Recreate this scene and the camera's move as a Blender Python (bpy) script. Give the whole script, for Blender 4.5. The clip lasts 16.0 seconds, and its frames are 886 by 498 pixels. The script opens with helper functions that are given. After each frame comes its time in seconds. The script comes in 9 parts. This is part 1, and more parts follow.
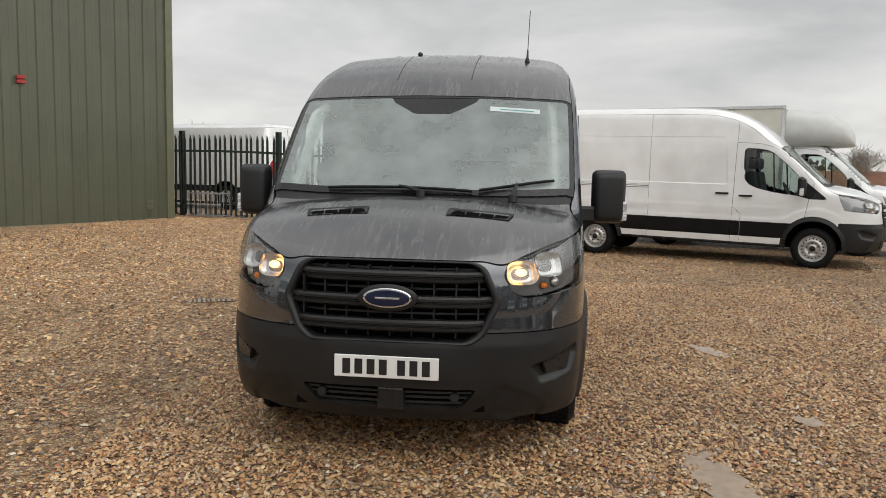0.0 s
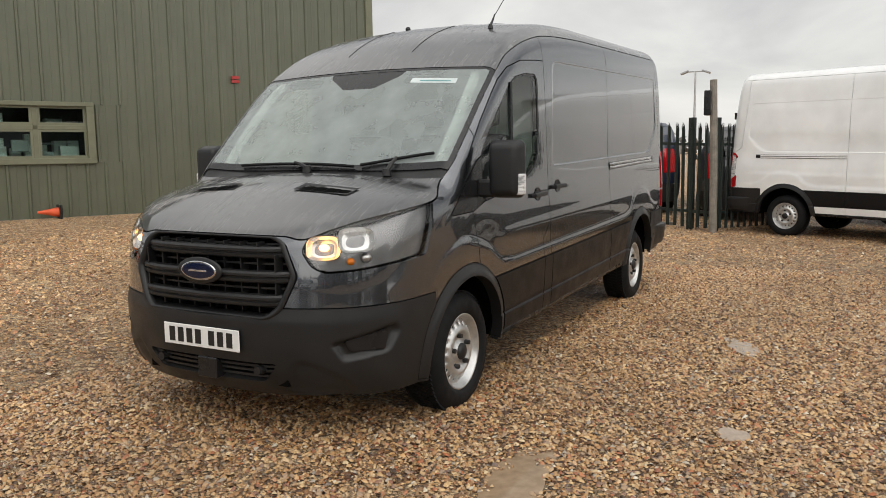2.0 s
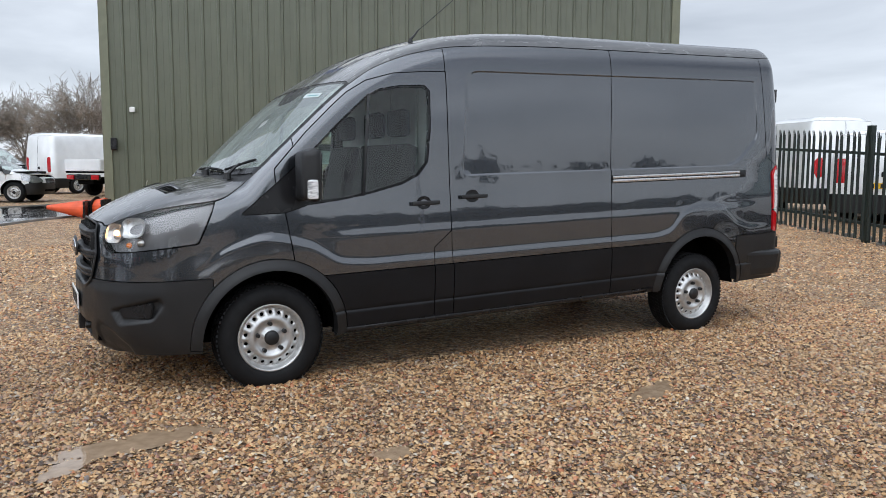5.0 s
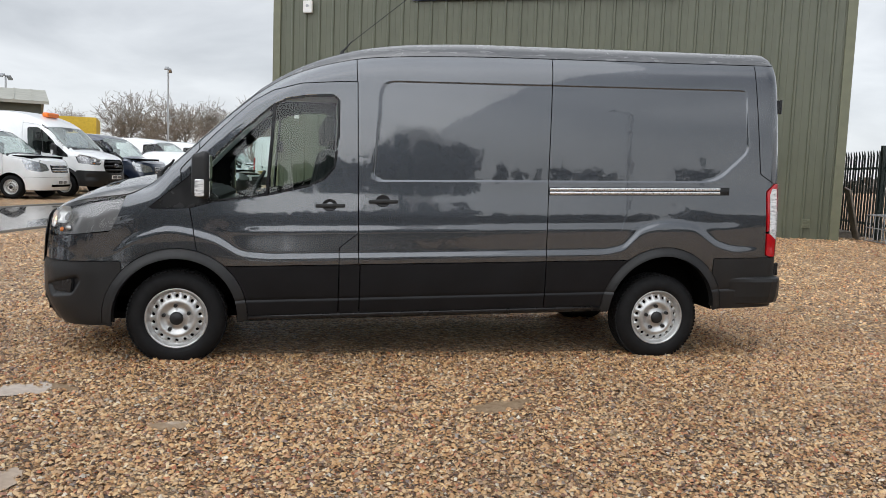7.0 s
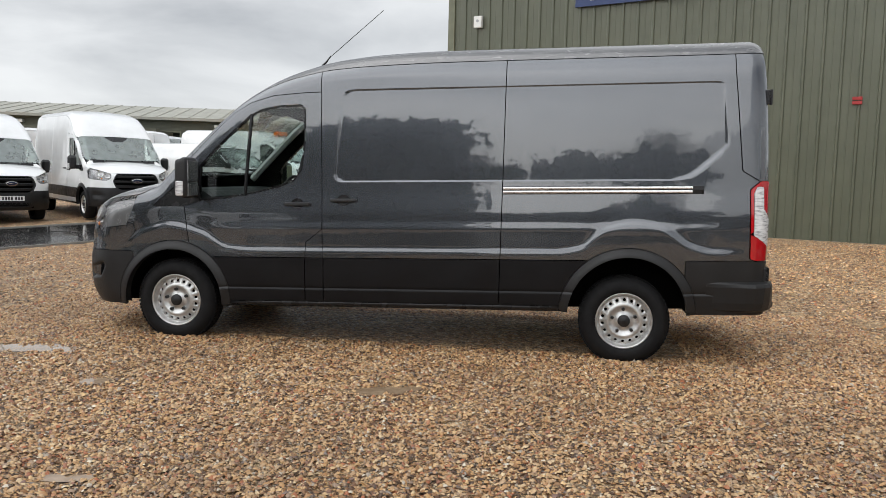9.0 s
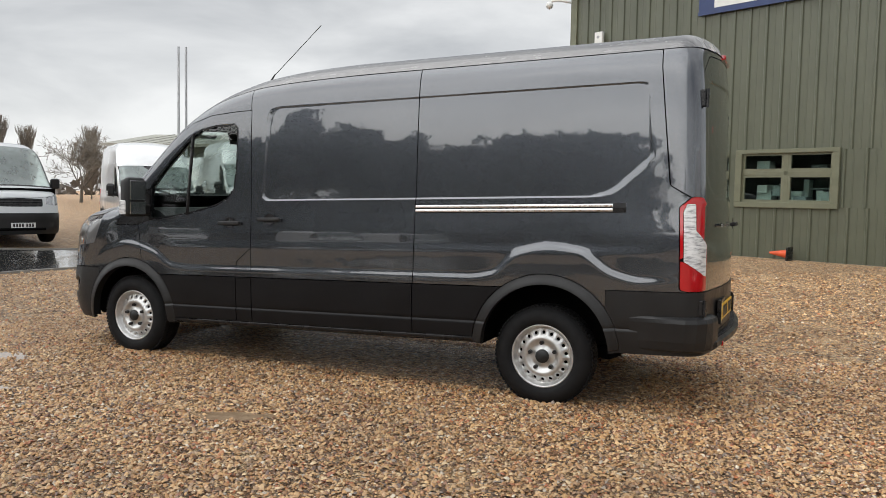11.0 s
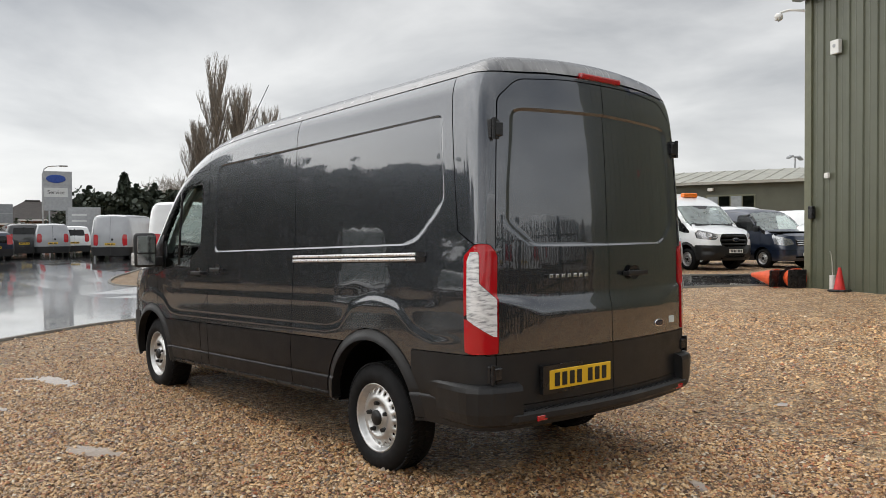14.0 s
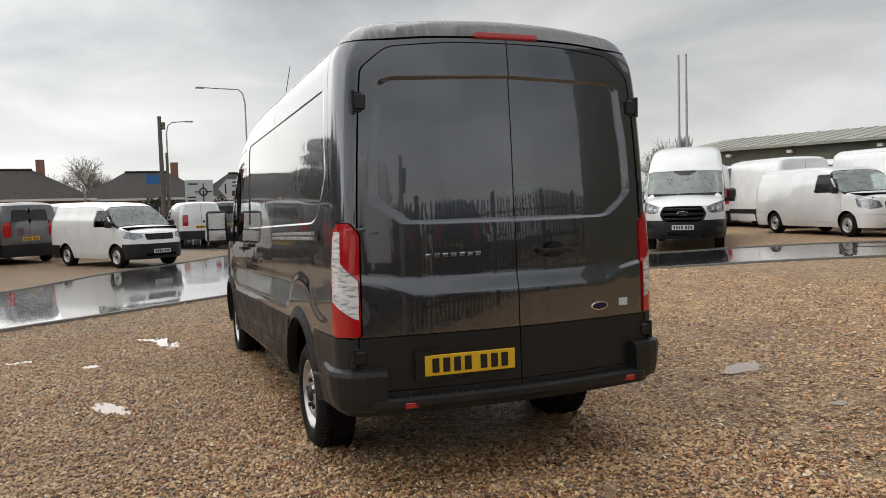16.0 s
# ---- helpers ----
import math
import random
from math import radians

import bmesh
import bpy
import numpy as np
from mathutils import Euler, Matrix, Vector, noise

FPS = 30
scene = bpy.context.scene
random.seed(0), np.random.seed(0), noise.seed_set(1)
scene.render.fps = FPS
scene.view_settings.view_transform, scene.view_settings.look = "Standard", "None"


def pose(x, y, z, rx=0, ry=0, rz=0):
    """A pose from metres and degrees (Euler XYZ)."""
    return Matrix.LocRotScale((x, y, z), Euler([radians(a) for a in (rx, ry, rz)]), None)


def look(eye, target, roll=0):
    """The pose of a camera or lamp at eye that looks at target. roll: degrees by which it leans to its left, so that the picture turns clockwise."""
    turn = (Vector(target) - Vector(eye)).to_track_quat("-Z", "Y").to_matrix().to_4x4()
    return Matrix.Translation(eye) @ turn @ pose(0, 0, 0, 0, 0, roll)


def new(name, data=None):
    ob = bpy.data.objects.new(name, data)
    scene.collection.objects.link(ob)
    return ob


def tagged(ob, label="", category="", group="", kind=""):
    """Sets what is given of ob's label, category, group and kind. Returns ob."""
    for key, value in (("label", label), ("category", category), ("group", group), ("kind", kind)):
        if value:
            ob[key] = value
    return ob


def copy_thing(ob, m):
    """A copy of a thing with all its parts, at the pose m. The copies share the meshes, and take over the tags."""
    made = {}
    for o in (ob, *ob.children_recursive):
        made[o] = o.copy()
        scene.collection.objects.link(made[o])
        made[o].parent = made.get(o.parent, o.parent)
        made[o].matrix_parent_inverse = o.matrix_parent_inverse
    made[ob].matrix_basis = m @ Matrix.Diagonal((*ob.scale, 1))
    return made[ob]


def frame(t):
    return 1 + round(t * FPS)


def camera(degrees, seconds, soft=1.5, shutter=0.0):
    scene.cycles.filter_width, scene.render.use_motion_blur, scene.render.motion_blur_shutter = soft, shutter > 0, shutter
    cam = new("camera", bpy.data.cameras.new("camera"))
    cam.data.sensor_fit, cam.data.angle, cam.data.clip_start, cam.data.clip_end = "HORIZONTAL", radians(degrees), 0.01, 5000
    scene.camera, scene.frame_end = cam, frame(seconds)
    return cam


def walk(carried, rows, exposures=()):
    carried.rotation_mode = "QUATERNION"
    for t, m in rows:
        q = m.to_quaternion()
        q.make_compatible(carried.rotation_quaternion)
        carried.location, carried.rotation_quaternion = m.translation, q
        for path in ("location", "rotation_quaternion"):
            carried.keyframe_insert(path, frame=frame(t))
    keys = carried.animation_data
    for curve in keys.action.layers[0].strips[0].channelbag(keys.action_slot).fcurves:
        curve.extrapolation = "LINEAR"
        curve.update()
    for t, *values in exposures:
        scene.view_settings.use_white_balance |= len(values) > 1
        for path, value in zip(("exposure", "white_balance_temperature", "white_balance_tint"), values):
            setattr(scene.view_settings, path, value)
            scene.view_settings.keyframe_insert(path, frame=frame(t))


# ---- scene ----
cam = camera(59.0, 16.0, 0.7)
PATH = [
    (0, (0.734, -3.741, 1.501), (0.486, -1.767, 1.303), 1.1),
    (0.5, (1.236, -3.588, 1.506), (0.853, -1.635, 1.309), 0.8),
    (1, (1.795, -3.448, 1.501), (1.236, -1.54, 1.287), 0.1),
    (1.5, (2.355, -3.164, 1.465), (1.613, -1.321, 1.234), -0.4),
    (2, (2.965, -2.89, 1.459), (2.015, -1.147, 1.214), -0.7),
    (2.5, (3.549, -2.604, 1.463), (2.393, -0.994, 1.198), -0.6),
    (3, (4.093, -2.222, 1.469), (2.778, -0.737, 1.21), -0.3),
    (3.5, (4.612, -1.84, 1.47), (3.155, -0.491, 1.228), -0.1),
    (4, (5.027, -1.37, 1.455), (3.457, -0.152, 1.228), 0.3),
    (4.5, (5.469, -0.908, 1.424), (3.802, 0.176, 1.21), 0.1),
    (4.7, (5.615, -0.694, 1.404), (3.915, 0.338, 1.193), 0.1),
    (6.8, (6.717, 1.632, 1.45), (4.772, 2.057, 1.262), 1.9),
    (7, (6.782, 1.855, 1.44), (4.827, 2.231, 1.245), 2.1),
    (7.5, (6.874, 2.477, 1.437), (4.898, 2.696, 1.226), 2.3),
    (8, (7.042, 3.07, 1.452), (5.054, 3.106, 1.235), 1.9),
    (8.5, (7.101, 3.649, 1.435), (5.116, 3.528, 1.223), 1.6),
    (9, (7.136, 4.25, 1.429), (5.167, 3.955, 1.242), 1.4),
    (9.5, (7.01, 4.769, 1.413), (5.065, 4.334, 1.251), 1.4),
    (9.7, (6.911, 4.976, 1.436), (4.975, 4.498, 1.289), 1.4),
    (11.8, (5.54, 7.034, 1.407), (3.817, 6.026, 1.284), 0.3),
    (12, (5.387, 7.22, 1.422), (3.692, 6.163, 1.31), 0.0),
    (12.5, (5.037, 7.704, 1.415), (3.437, 6.508, 1.32), -0.5),
    (13, (4.661, 8.092, 1.434), (3.15, 6.783, 1.379), -0.6),
    (13.5, (4.225, 8.496, 1.45), (2.809, 7.085, 1.419), -0.5),
    (14, (3.851, 8.832, 1.503), (2.552, 7.312, 1.464), -0.3),
    (14.5, (3.365, 9.059, 1.513), (2.205, 7.431, 1.457), -0.4),
    (15, (2.93, 9.307, 1.517), (1.911, 7.588, 1.436), -0.9),
    (15.5, (2.453, 9.516, 1.529), (1.584, 7.717, 1.426), -1.4),
    (16, (1.961, 9.736, 1.536), (1.226, 7.879, 1.419), -1.7),
]
walk(cam, [(t, look(eye, target, roll)) for t, eye, target, roll in PATH], [(0, 0.10, 6600, 10), (1, 0.16, 6650, 10), (2.3, 0.27, 6700, 10), (3, 0.34, 5850, 10), (4.5, 0.36, 5800, 10), (7, 0.34, 6150, 10), (9, 0.30, 6300, 10), (12.5, 0.37, 6450, 10), (14, 0.27, 6450, 10), (16, 0.06, 6500, 10)])

# ---- light: a bright overcast sky, with the sun behind cloud ----
world = bpy.data.worlds.new("overcast")
world.use_nodes = True
scene.world = world
nt = world.node_tree
nt.nodes.clear()
wout = nt.nodes.new("ShaderNodeOutputWorld")
wbg = nt.nodes.new("ShaderNodeBackground")
wsky = nt.nodes.new("ShaderNodeTexSky")
wsky.sky_type = "NISHITA"
wsky.sun_disc = False
SUN_ELEVATION, SUN_ROTATION = radians(36), radians(130)
wsky.sun_elevation, wsky.sun_rotation = SUN_ELEVATION, SUN_ROTATION
wco = nt.nodes.new("ShaderNodeTexCoord")
wsep = nt.nodes.new("ShaderNodeSeparateXYZ")
nt.links.new(wco.outputs["Generated"], wsep.inputs[0])
# cloud cover: streaky noise that is squeezed towards the horizon
wz = nt.nodes.new("ShaderNodeMath"); wz.operation = "ADD"; wz.inputs[1].default_value = 0.22
nt.links.new(wsep.outputs["Z"], wz.inputs[0])
wdx = nt.nodes.new("ShaderNodeMath"); wdx.operation = "DIVIDE"
wdy = nt.nodes.new("ShaderNodeMath"); wdy.operation = "DIVIDE"
for node, axis in ((wdx, "X"), (wdy, "Y")):
    nt.links.new(wsep.outputs[axis], node.inputs[0])
    nt.links.new(wz.outputs[0], node.inputs[1])
wcomb = nt.nodes.new("ShaderNodeCombineXYZ")
nt.links.new(wdx.outputs[0], wcomb.inputs[0])
nt.links.new(wdy.outputs[0], wcomb.inputs[1])
wn = nt.nodes.new("ShaderNodeTexNoise")
wn.inputs["Scale"].default_value = 1.1
wn.inputs["Detail"].default_value = 7
wn.inputs["Roughness"].default_value = 0.52
wn.inputs["Distortion"].default_value = 0.35
nt.links.new(wcomb.outputs[0], wn.inputs["Vector"])
wramp = nt.nodes.new("ShaderNodeValToRGB")
wramp.color_ramp.elements[0].position, wramp.color_ramp.elements[0].color = 0.32, (0.24, 0.252, 0.27, 1)
wramp.color_ramp.elements[1].position, wramp.color_ramp.elements[1].color = 0.66, (0.70, 0.70, 0.69, 1)
nt.links.new(wn.outputs["Fac"], wramp.inputs[0])
# brighter towards the horizon
whz = nt.nodes.new("ShaderNodeMapRange")
whz.inputs["From Min"].default_value, whz.inputs["From Max"].default_value = 0.0, 0.34
whz.inputs["To Min"].default_value, whz.inputs["To Max"].default_value = 0.62, 0.0
nt.links.new(wsep.outputs["Z"], whz.inputs["Value"])
wmix = nt.nodes.new("ShaderNodeMix"); wmix.data_type = "RGBA"
wmix.inputs["B"].default_value = (0.84, 0.84, 0.825, 1)
nt.links.new(whz.outputs[0], wmix.inputs["Factor"])
nt.links.new(wramp.outputs[0], wmix.inputs["A"])
# an overcast sky is brightest overhead
wzen = nt.nodes.new("ShaderNodeMapRange")
wzen.inputs["From Min"].default_value, wzen.inputs["From Max"].default_value = 0.30, 1.0
wzen.inputs["To Min"].default_value, wzen.inputs["To Max"].default_value = 1.0, 1.85
nt.links.new(wsep.outputs["Z"], wzen.inputs["Value"])
wzs = nt.nodes.new("ShaderNodeVectorMath"); wzs.operation = "SCALE"
nt.links.new(wmix.outputs["Result"], wzs.inputs[0])
nt.links.new(wzen.outputs[0], wzs.inputs["Scale"])
# and brighter all over the side where the sun stands behind the cloud
SUN_DIR = Vector((math.sin(SUN_ROTATION) * math.cos(SUN_ELEVATION), math.cos(SUN_ROTATION) * math.cos(SUN_ELEVATION), math.sin(SUN_ELEVATION)))
wdot = nt.nodes.new("ShaderNodeVectorMath"); wdot.operation = "DOT_PRODUCT"
wdot.inputs[1].default_value = SUN_DIR
nt.links.new(wco.outputs["Generated"], wdot.inputs[0])
wside = nt.nodes.new("ShaderNodeMapRange"); wside.interpolation_type = "SMOOTHSTEP"
wside.inputs["From Min"].default_value, wside.inputs["From Max"].default_value = 0.15, 1.0
wside.inputs["To Min"].default_value, wside.inputs["To Max"].default_value = 1.0, 1.55
nt.links.new(wdot.outputs["Value"], wside.inputs["Value"])
wsun = nt.nodes.new("ShaderNodeVectorMath"); wsun.operation = "SCALE"
nt.links.new(wzs.outputs[0], wsun.inputs[0])
nt.links.new(wside.outputs[0], wsun.inputs["Scale"])
wover = nt.nodes.new("ShaderNodeMix"); wover.data_type = "RGBA"
wover.inputs["Factor"].default_value = 0.93
wsc = nt.nodes.new("ShaderNodeVectorMath"); wsc.operation = "SCALE"; wsc.inputs["Scale"].default_value = 0.1
nt.links.new(wsky.outputs[0], wsc.inputs[0])
nt.links.new(wsc.outputs[0], wover.inputs["A"])
nt.links.new(wsun.outputs[0], wover.inputs["B"])
nt.links.new(wover.outputs["Result"], wbg.inputs[0])
wbg.inputs[1].default_value = 1.0
nt.links.new(wbg.outputs[0], wout.inputs[0])

sun = new("sun", bpy.data.lights.new("sun", "SUN"))
sun.data.energy, sun.data.angle, sun.data.color = 1.4, radians(110), (1.0, 0.97, 0.92)
sun.matrix_world = look(SUN_DIR * 60, (0, 0, 0))

# ---- helpers for meshes and materials ----
def obj(name, verts, faces, mat, parent=None, label="", smooth=False, mats=None, fmat=None):
    me = bpy.data.meshes.new(name)
    me.from_pydata([tuple(map(float, v)) for v in verts], [], [tuple(int(i) for i in f) for f in faces])
    for m in (mats or [mat]):
        me.materials.append(m)
    if fmat is not None:
        me.polygons.foreach_set("material_index", np.asarray(fmat, dtype=np.int32))
    if smooth:
        me.polygons.foreach_set("use_smooth", np.ones(len(me.polygons), dtype=bool))
    me.update()
    ob = new(name, me)
    if parent is not None:
        ob.parent = parent
    if label:
        ob["label"] = label
    return ob


def part(name, bm, mat, parent=None, label="", smooth=False):
    me = bpy.data.meshes.new(name)
    bm.normal_update()
    bm.to_mesh(me)
    bm.free()
    me.materials.append(mat)
    if smooth:
        me.polygons.foreach_set("use_smooth", np.ones(len(me.polygons), dtype=bool))
    ob = new(name, me)
    if parent is not None:
        ob.parent = parent
    if label:
        ob["label"] = label
    return ob


def empty(name, m, label, category, group="", kind=""):
    ob = new(name)
    ob.empty_display_size = 0.2
    ob.matrix_world = m
    return tagged(ob, label, category, group, kind)


def box(bm, x0, x1, y0, y1, z0, z1, bevel=0.0, m=None, seg=1):
    r = bmesh.ops.create_cube(bm, size=1.0)
    vs = r["verts"]
    mat = Matrix.Translation(((x0 + x1) / 2, (y0 + y1) / 2, (z0 + z1) / 2)) @ Matrix.Diagonal((x1 - x0, y1 - y0, z1 - z0, 1))
    bmesh.ops.transform(bm, matrix=mat, verts=vs)
    if bevel > 0:
        es = list({e for v in vs for e in v.link_edges})
        r = bmesh.ops.bevel(bm, geom=es, offset=bevel, segments=seg, affect="EDGES", profile=0.6)
        vs = list({v for f in r["faces"] for v in f.verts} | {v for v in vs if v.is_valid})
    if m is not None:
        bmesh.ops.transform(bm, matrix=m, verts=vs)
    return vs


def cyl(bm, r1, r2, depth, m, seg=16, caps=True):
    """A cylinder or cone along local z, centred."""
    return bmesh.ops.create_cone(bm, cap_ends=caps, cap_tris=False, segments=seg, radius1=r1, radius2=r2, depth=depth, matrix=m)["verts"]


def tube(bm, pts, r, seg=6, cap=True):
    """A tube of radius r (or a list of radii) along the points."""
    pts = [Vector(p) for p in pts]
    rr = r if isinstance(r, (list, tuple)) else [r] * len(pts)
    rings = []
    up = Vector((0, 0, 1))
    for i, p in enumerate(pts):
        d = (pts[min(i + 1, len(pts) - 1)] - pts[max(i - 1, 0)]).normalized()
        a = d.cross(up)
        if a.length < 1e-3:
            a = d.cross(Vector((1, 0, 0)))
        a.normalize()
        b = a.cross(d).normalized()
        rings.append([bm.verts.new(p + rr[i] * (math.cos(t) * a + math.sin(t) * b)) for t in [2 * math.pi * k / seg for k in range(seg)]])
    for r0, r1 in zip(rings, rings[1:]):
        for k in range(seg):
            bm.faces.new((r0[k], r0[(k + 1) % seg], r1[(k + 1) % seg], r1[k]))
    if cap:
        bm.faces.new(rings[0][::-1])
        bm.faces.new(rings[-1])


def lathe(bm, profile, seg=48, m=None):
    """A surface of revolution about local x from (radius, x) pairs."""
    rings = []
    for r, x in profile:
        rings.append([bm.verts.new((x, r * math.cos(t), r * math.sin(t))) for t in [2 * math.pi * k / seg for k in range(seg)]])
    for r0, r1 in zip(rings, rings[1:]):
        for k in range(seg):
            bm.faces.new((r0[k], r0[(k + 1) % seg], r1[(k + 1) % seg], r1[k]))
    vs = [v for r in rings for v in r]
    if m is not None:
        bmesh.ops.transform(bm, matrix=m, verts=vs)
    return vs


def prism(bm, poly, d0, d1, axis="x"):
    """A polygon in the two other axes, extruded along an axis from d0 to d1."""
    def at(a, b, d):
        return {"x": (d, a, b), "y": (a, d, b), "z": (a, b, d)}[axis]
    lo = [bm.verts.new(at(a, b, d0)) for a, b in poly]
    hi = [bm.verts.new(at(a, b, d1)) for a, b in poly]
    n = len(poly)
    fs = [bm.faces.new(lo[::-1]), bm.faces.new(hi)]
    for i in range(n):
        fs.append(bm.faces.new((lo[i], lo[(i + 1) % n], hi[(i + 1) % n], hi[i])))
    bmesh.ops.recalc_face_normals(bm, faces=fs)
    return lo + hi


class Mat:
    """A principled material with a few small helpers for its nodes."""

    def __init__(self, name, color=(0.5, 0.5, 0.5), rough=0.5, metal=0.0, **kw):
        self.m = bpy.data.materials.new(name)
        self.m.use_nodes = True
        self.t = self.m.node_tree
        self.b = self.t.nodes["Principled BSDF"]
        self.b.inputs["Base Color"].default_value = (*color, 1)
        self.b.inputs["Roughness"].default_value = rough
        self.b.inputs["Metallic"].default_value = metal
        for k, v in kw.items():
            self.b.inputs[k.replace("_", " ")].default_value = v
        self.co = None

    def n(self, kind, **kw):
        node = self.t.nodes.new(kind)
        for k, v in kw.items():
            node.inputs[k.replace("_", " ")].default_value = v
        return node

    def link(self, a, b):
        self.t.links.new(a, b)

    def coord(self, which="Object"):
        if self.co is None:
            self.co = self.t.nodes.new("ShaderNodeTexCoord")
        return self.co.outputs[which]

    def noise(self, scale, detail=4.0, rough=0.55, distort=0.0, which="Object", stretch=None):
        node = self.n("ShaderNodeTexNoise", Scale=scale, Detail=detail, Roughness=rough, Distortion=distort)
        src = self.coord(which)
        if stretch:
            mp = self.n("ShaderNodeMapping")
            mp.inputs["Scale"].default_value = stretch
            self.link(src, mp.inputs["Vector"])
            src = mp.outputs[0]
        self.link(src, node.inputs["Vector"])
        return node.outputs["Fac"]

    def ramp(self, fac, stops):
        node = self.t.nodes.new("ShaderNodeValToRGB")
        el = node.color_ramp.elements
        while len(el) < len(stops):
            el.new(0.5)
        for e, (p, c) in zip(el, stops):
            e.position, e.color = p, (*c, 1) if len(c) == 3 else c
        self.link(fac, node.inputs[0])
        return node.outputs[0]

    def span(self, fac, lo, hi, a=0.0, b=1.0):
        node = self.n("ShaderNodeMapRange", From_Min=lo, From_Max=hi, To_Min=a, To_Max=b)
        self.link(fac, node.inputs["Value"])
        return node.outputs[0]

    def mix(self, fac, a, b, kind="MIX"):
        node = self.t.nodes.new("ShaderNodeMix")
        node.data_type, node.blend_type, node.clamp_result = "RGBA", kind, kind != "MIX"
        for v, k in ((fac, "Factor"), (a, "A"), (b, "B")):
            if isinstance(v, (int, float)):
                node.inputs[k].default_value = v
            elif isinstance(v, tuple):
                node.inputs[k].default_value = (*v, 1)
            else:
                self.link(v, node.inputs[k])
        return node.outputs["Result"]

    def math(self, op, a, b=0.0):
        node = self.t.nodes.new("ShaderNodeMath")
        node.operation = op
        for i, v in enumerate((a, b)):
            if isinstance(v, (int, float)):
                node.inputs[i].default_value = v
            else:
                self.link(v, node.inputs[i])
        return node.outputs[0]

    def bump(self, height, strength=0.3, distance=0.01):
        node = self.n("ShaderNodeBump", Strength=strength, Distance=distance)
        self.link(height, node.inputs["Height"])
        self.link(node.outputs[0], self.b.inputs["Normal"])

    def color(self, out):
        self.link(out, self.b.inputs["Base Color"])

    def rough(self, out):
        self.link(out, self.b.inputs["Roughness"])


def simple(name, color, rough=0.5, metal=0.0, vary=0.12, scale=6.0, grain=None, **kw):
    """A plain material with mild, uneven colour and gloss."""
    m = Mat(name, color, rough, metal, **kw)
    f = m.noise(scale, 5)
    dark = tuple(c * (1 - vary) for c in color)
    lite = tuple(min(1, c * (1 + vary)) for c in color)
    m.color(m.ramp(f, [(0.3, dark), (0.7, lite)]))
    m.rough(m.span(m.noise(scale * 3.1, 3), 0.3, 0.7, max(0.02, rough * 0.85), min(1, rough * 1.15)))
    if grain:
        m.bump(m.noise(grain[0], 3), grain[1], grain[2])
    return m.m

# ---- materials ----
def car_paint(name, color, metal=0.0, rough=0.35, dirt=0.0, coat=1.0, drops=False, ior=1.8):
    m = Mat(name, color, rough, metal)
    m.b.inputs["Coat Weight"].default_value = coat
    m.b.inputs["Coat Roughness"].default_value = 0.03
    # a faint unevenness of the lacquer
    peel = m.n("ShaderNodeBump", Strength=0.22, Distance=0.004)
    m.link(m.noise(4.5, 3, 0.5), peel.inputs["Height"])
    m.link(peel.outputs[0], m.b.inputs["Coat Normal"])
    m.b.inputs["Coat IOR"].default_value = ior
    f = m.noise(1.7, 5)
    lo, hi = tuple(c * 0.93 for c in color), tuple(min(1, c * 1.05) for c in color)
    col = m.ramp(f, [(0.35, lo), (0.65, hi)])
    if dirt:
        # road film that thickens towards the sills, in uneven patches
        g = m.noise(5.0, 6, 0.6, stretch=(1, 1, 0.35))
        col = m.mix(m.span(g, 0.55, 0.8, 0.0, dirt), col, (0.16, 0.14, 0.11))
    m.color(col)
    if drops:
        # rain: beads, and thin runs that fan down the slope and dull the lacquer
        v = m.n("ShaderNodeTexVoronoi", Scale=150.0)
        m.link(m.coord(), v.inputs["Vector"])
        bead = m.span(v.outputs["Distance"], 0.16, 0.30, 1.0, 0.0)
        w1 = m.noise(30.0, 4, 0.6, 0.9, stretch=(1.0, 0.11, 0.11))
        w2 = m.noise(3.4, 4, 0.6)
        w3 = m.noise(55.0, 3, 0.6, stretch=(1.0, 0.25, 0.25))
        runs = m.math("MULTIPLY", m.span(w1, 0.50, 0.57), m.span(w2, 0.36, 0.56, 0.25, 1.0))
        wet = m.math("MAXIMUM", runs, m.math("MULTIPLY", m.span(w3, 0.50, 0.62), m.span(w2, 0.44, 0.62, 0.0, 0.6)))
        m.color(m.mix(m.span(wet, 0.0, 1.0, 0.0, 0.38), col, (0.20, 0.197, 0.193)))
        node = m.n("ShaderNodeBump", Strength=0.55, Distance=0.002)
        m.link(m.math("MULTIPLY", bead, wet), node.inputs["Height"])
        m.link(node.outputs[0], m.b.inputs["Coat Normal"])
        m.link(node.outputs[0], m.b.inputs["Normal"])
        m.link(m.span(wet, 0.0, 1.0, 0.03, 0.34), m.b.inputs["Coat Roughness"])
    return m.m


def plastic(name, color=(0.013, 0.013, 0.0135), rough=0.40, grain=True, gloss=0.40):
    m = Mat(name, color, rough)
    m.b.inputs["Specular IOR Level"].default_value = gloss
    f = m.noise(3.0, 5)
    m.color(m.ramp(f, [(0.3, tuple(c * 0.8 for c in color)), (0.75, tuple(c * 1.35 for c in color))]))
    m.rough(m.span(m.noise(7.0, 4), 0.3, 0.7, rough - 0.08, rough + 0.1))
    if grain:
        m.bump(m.noise(420.0, 2), 0.18, 0.002)
    return m.m


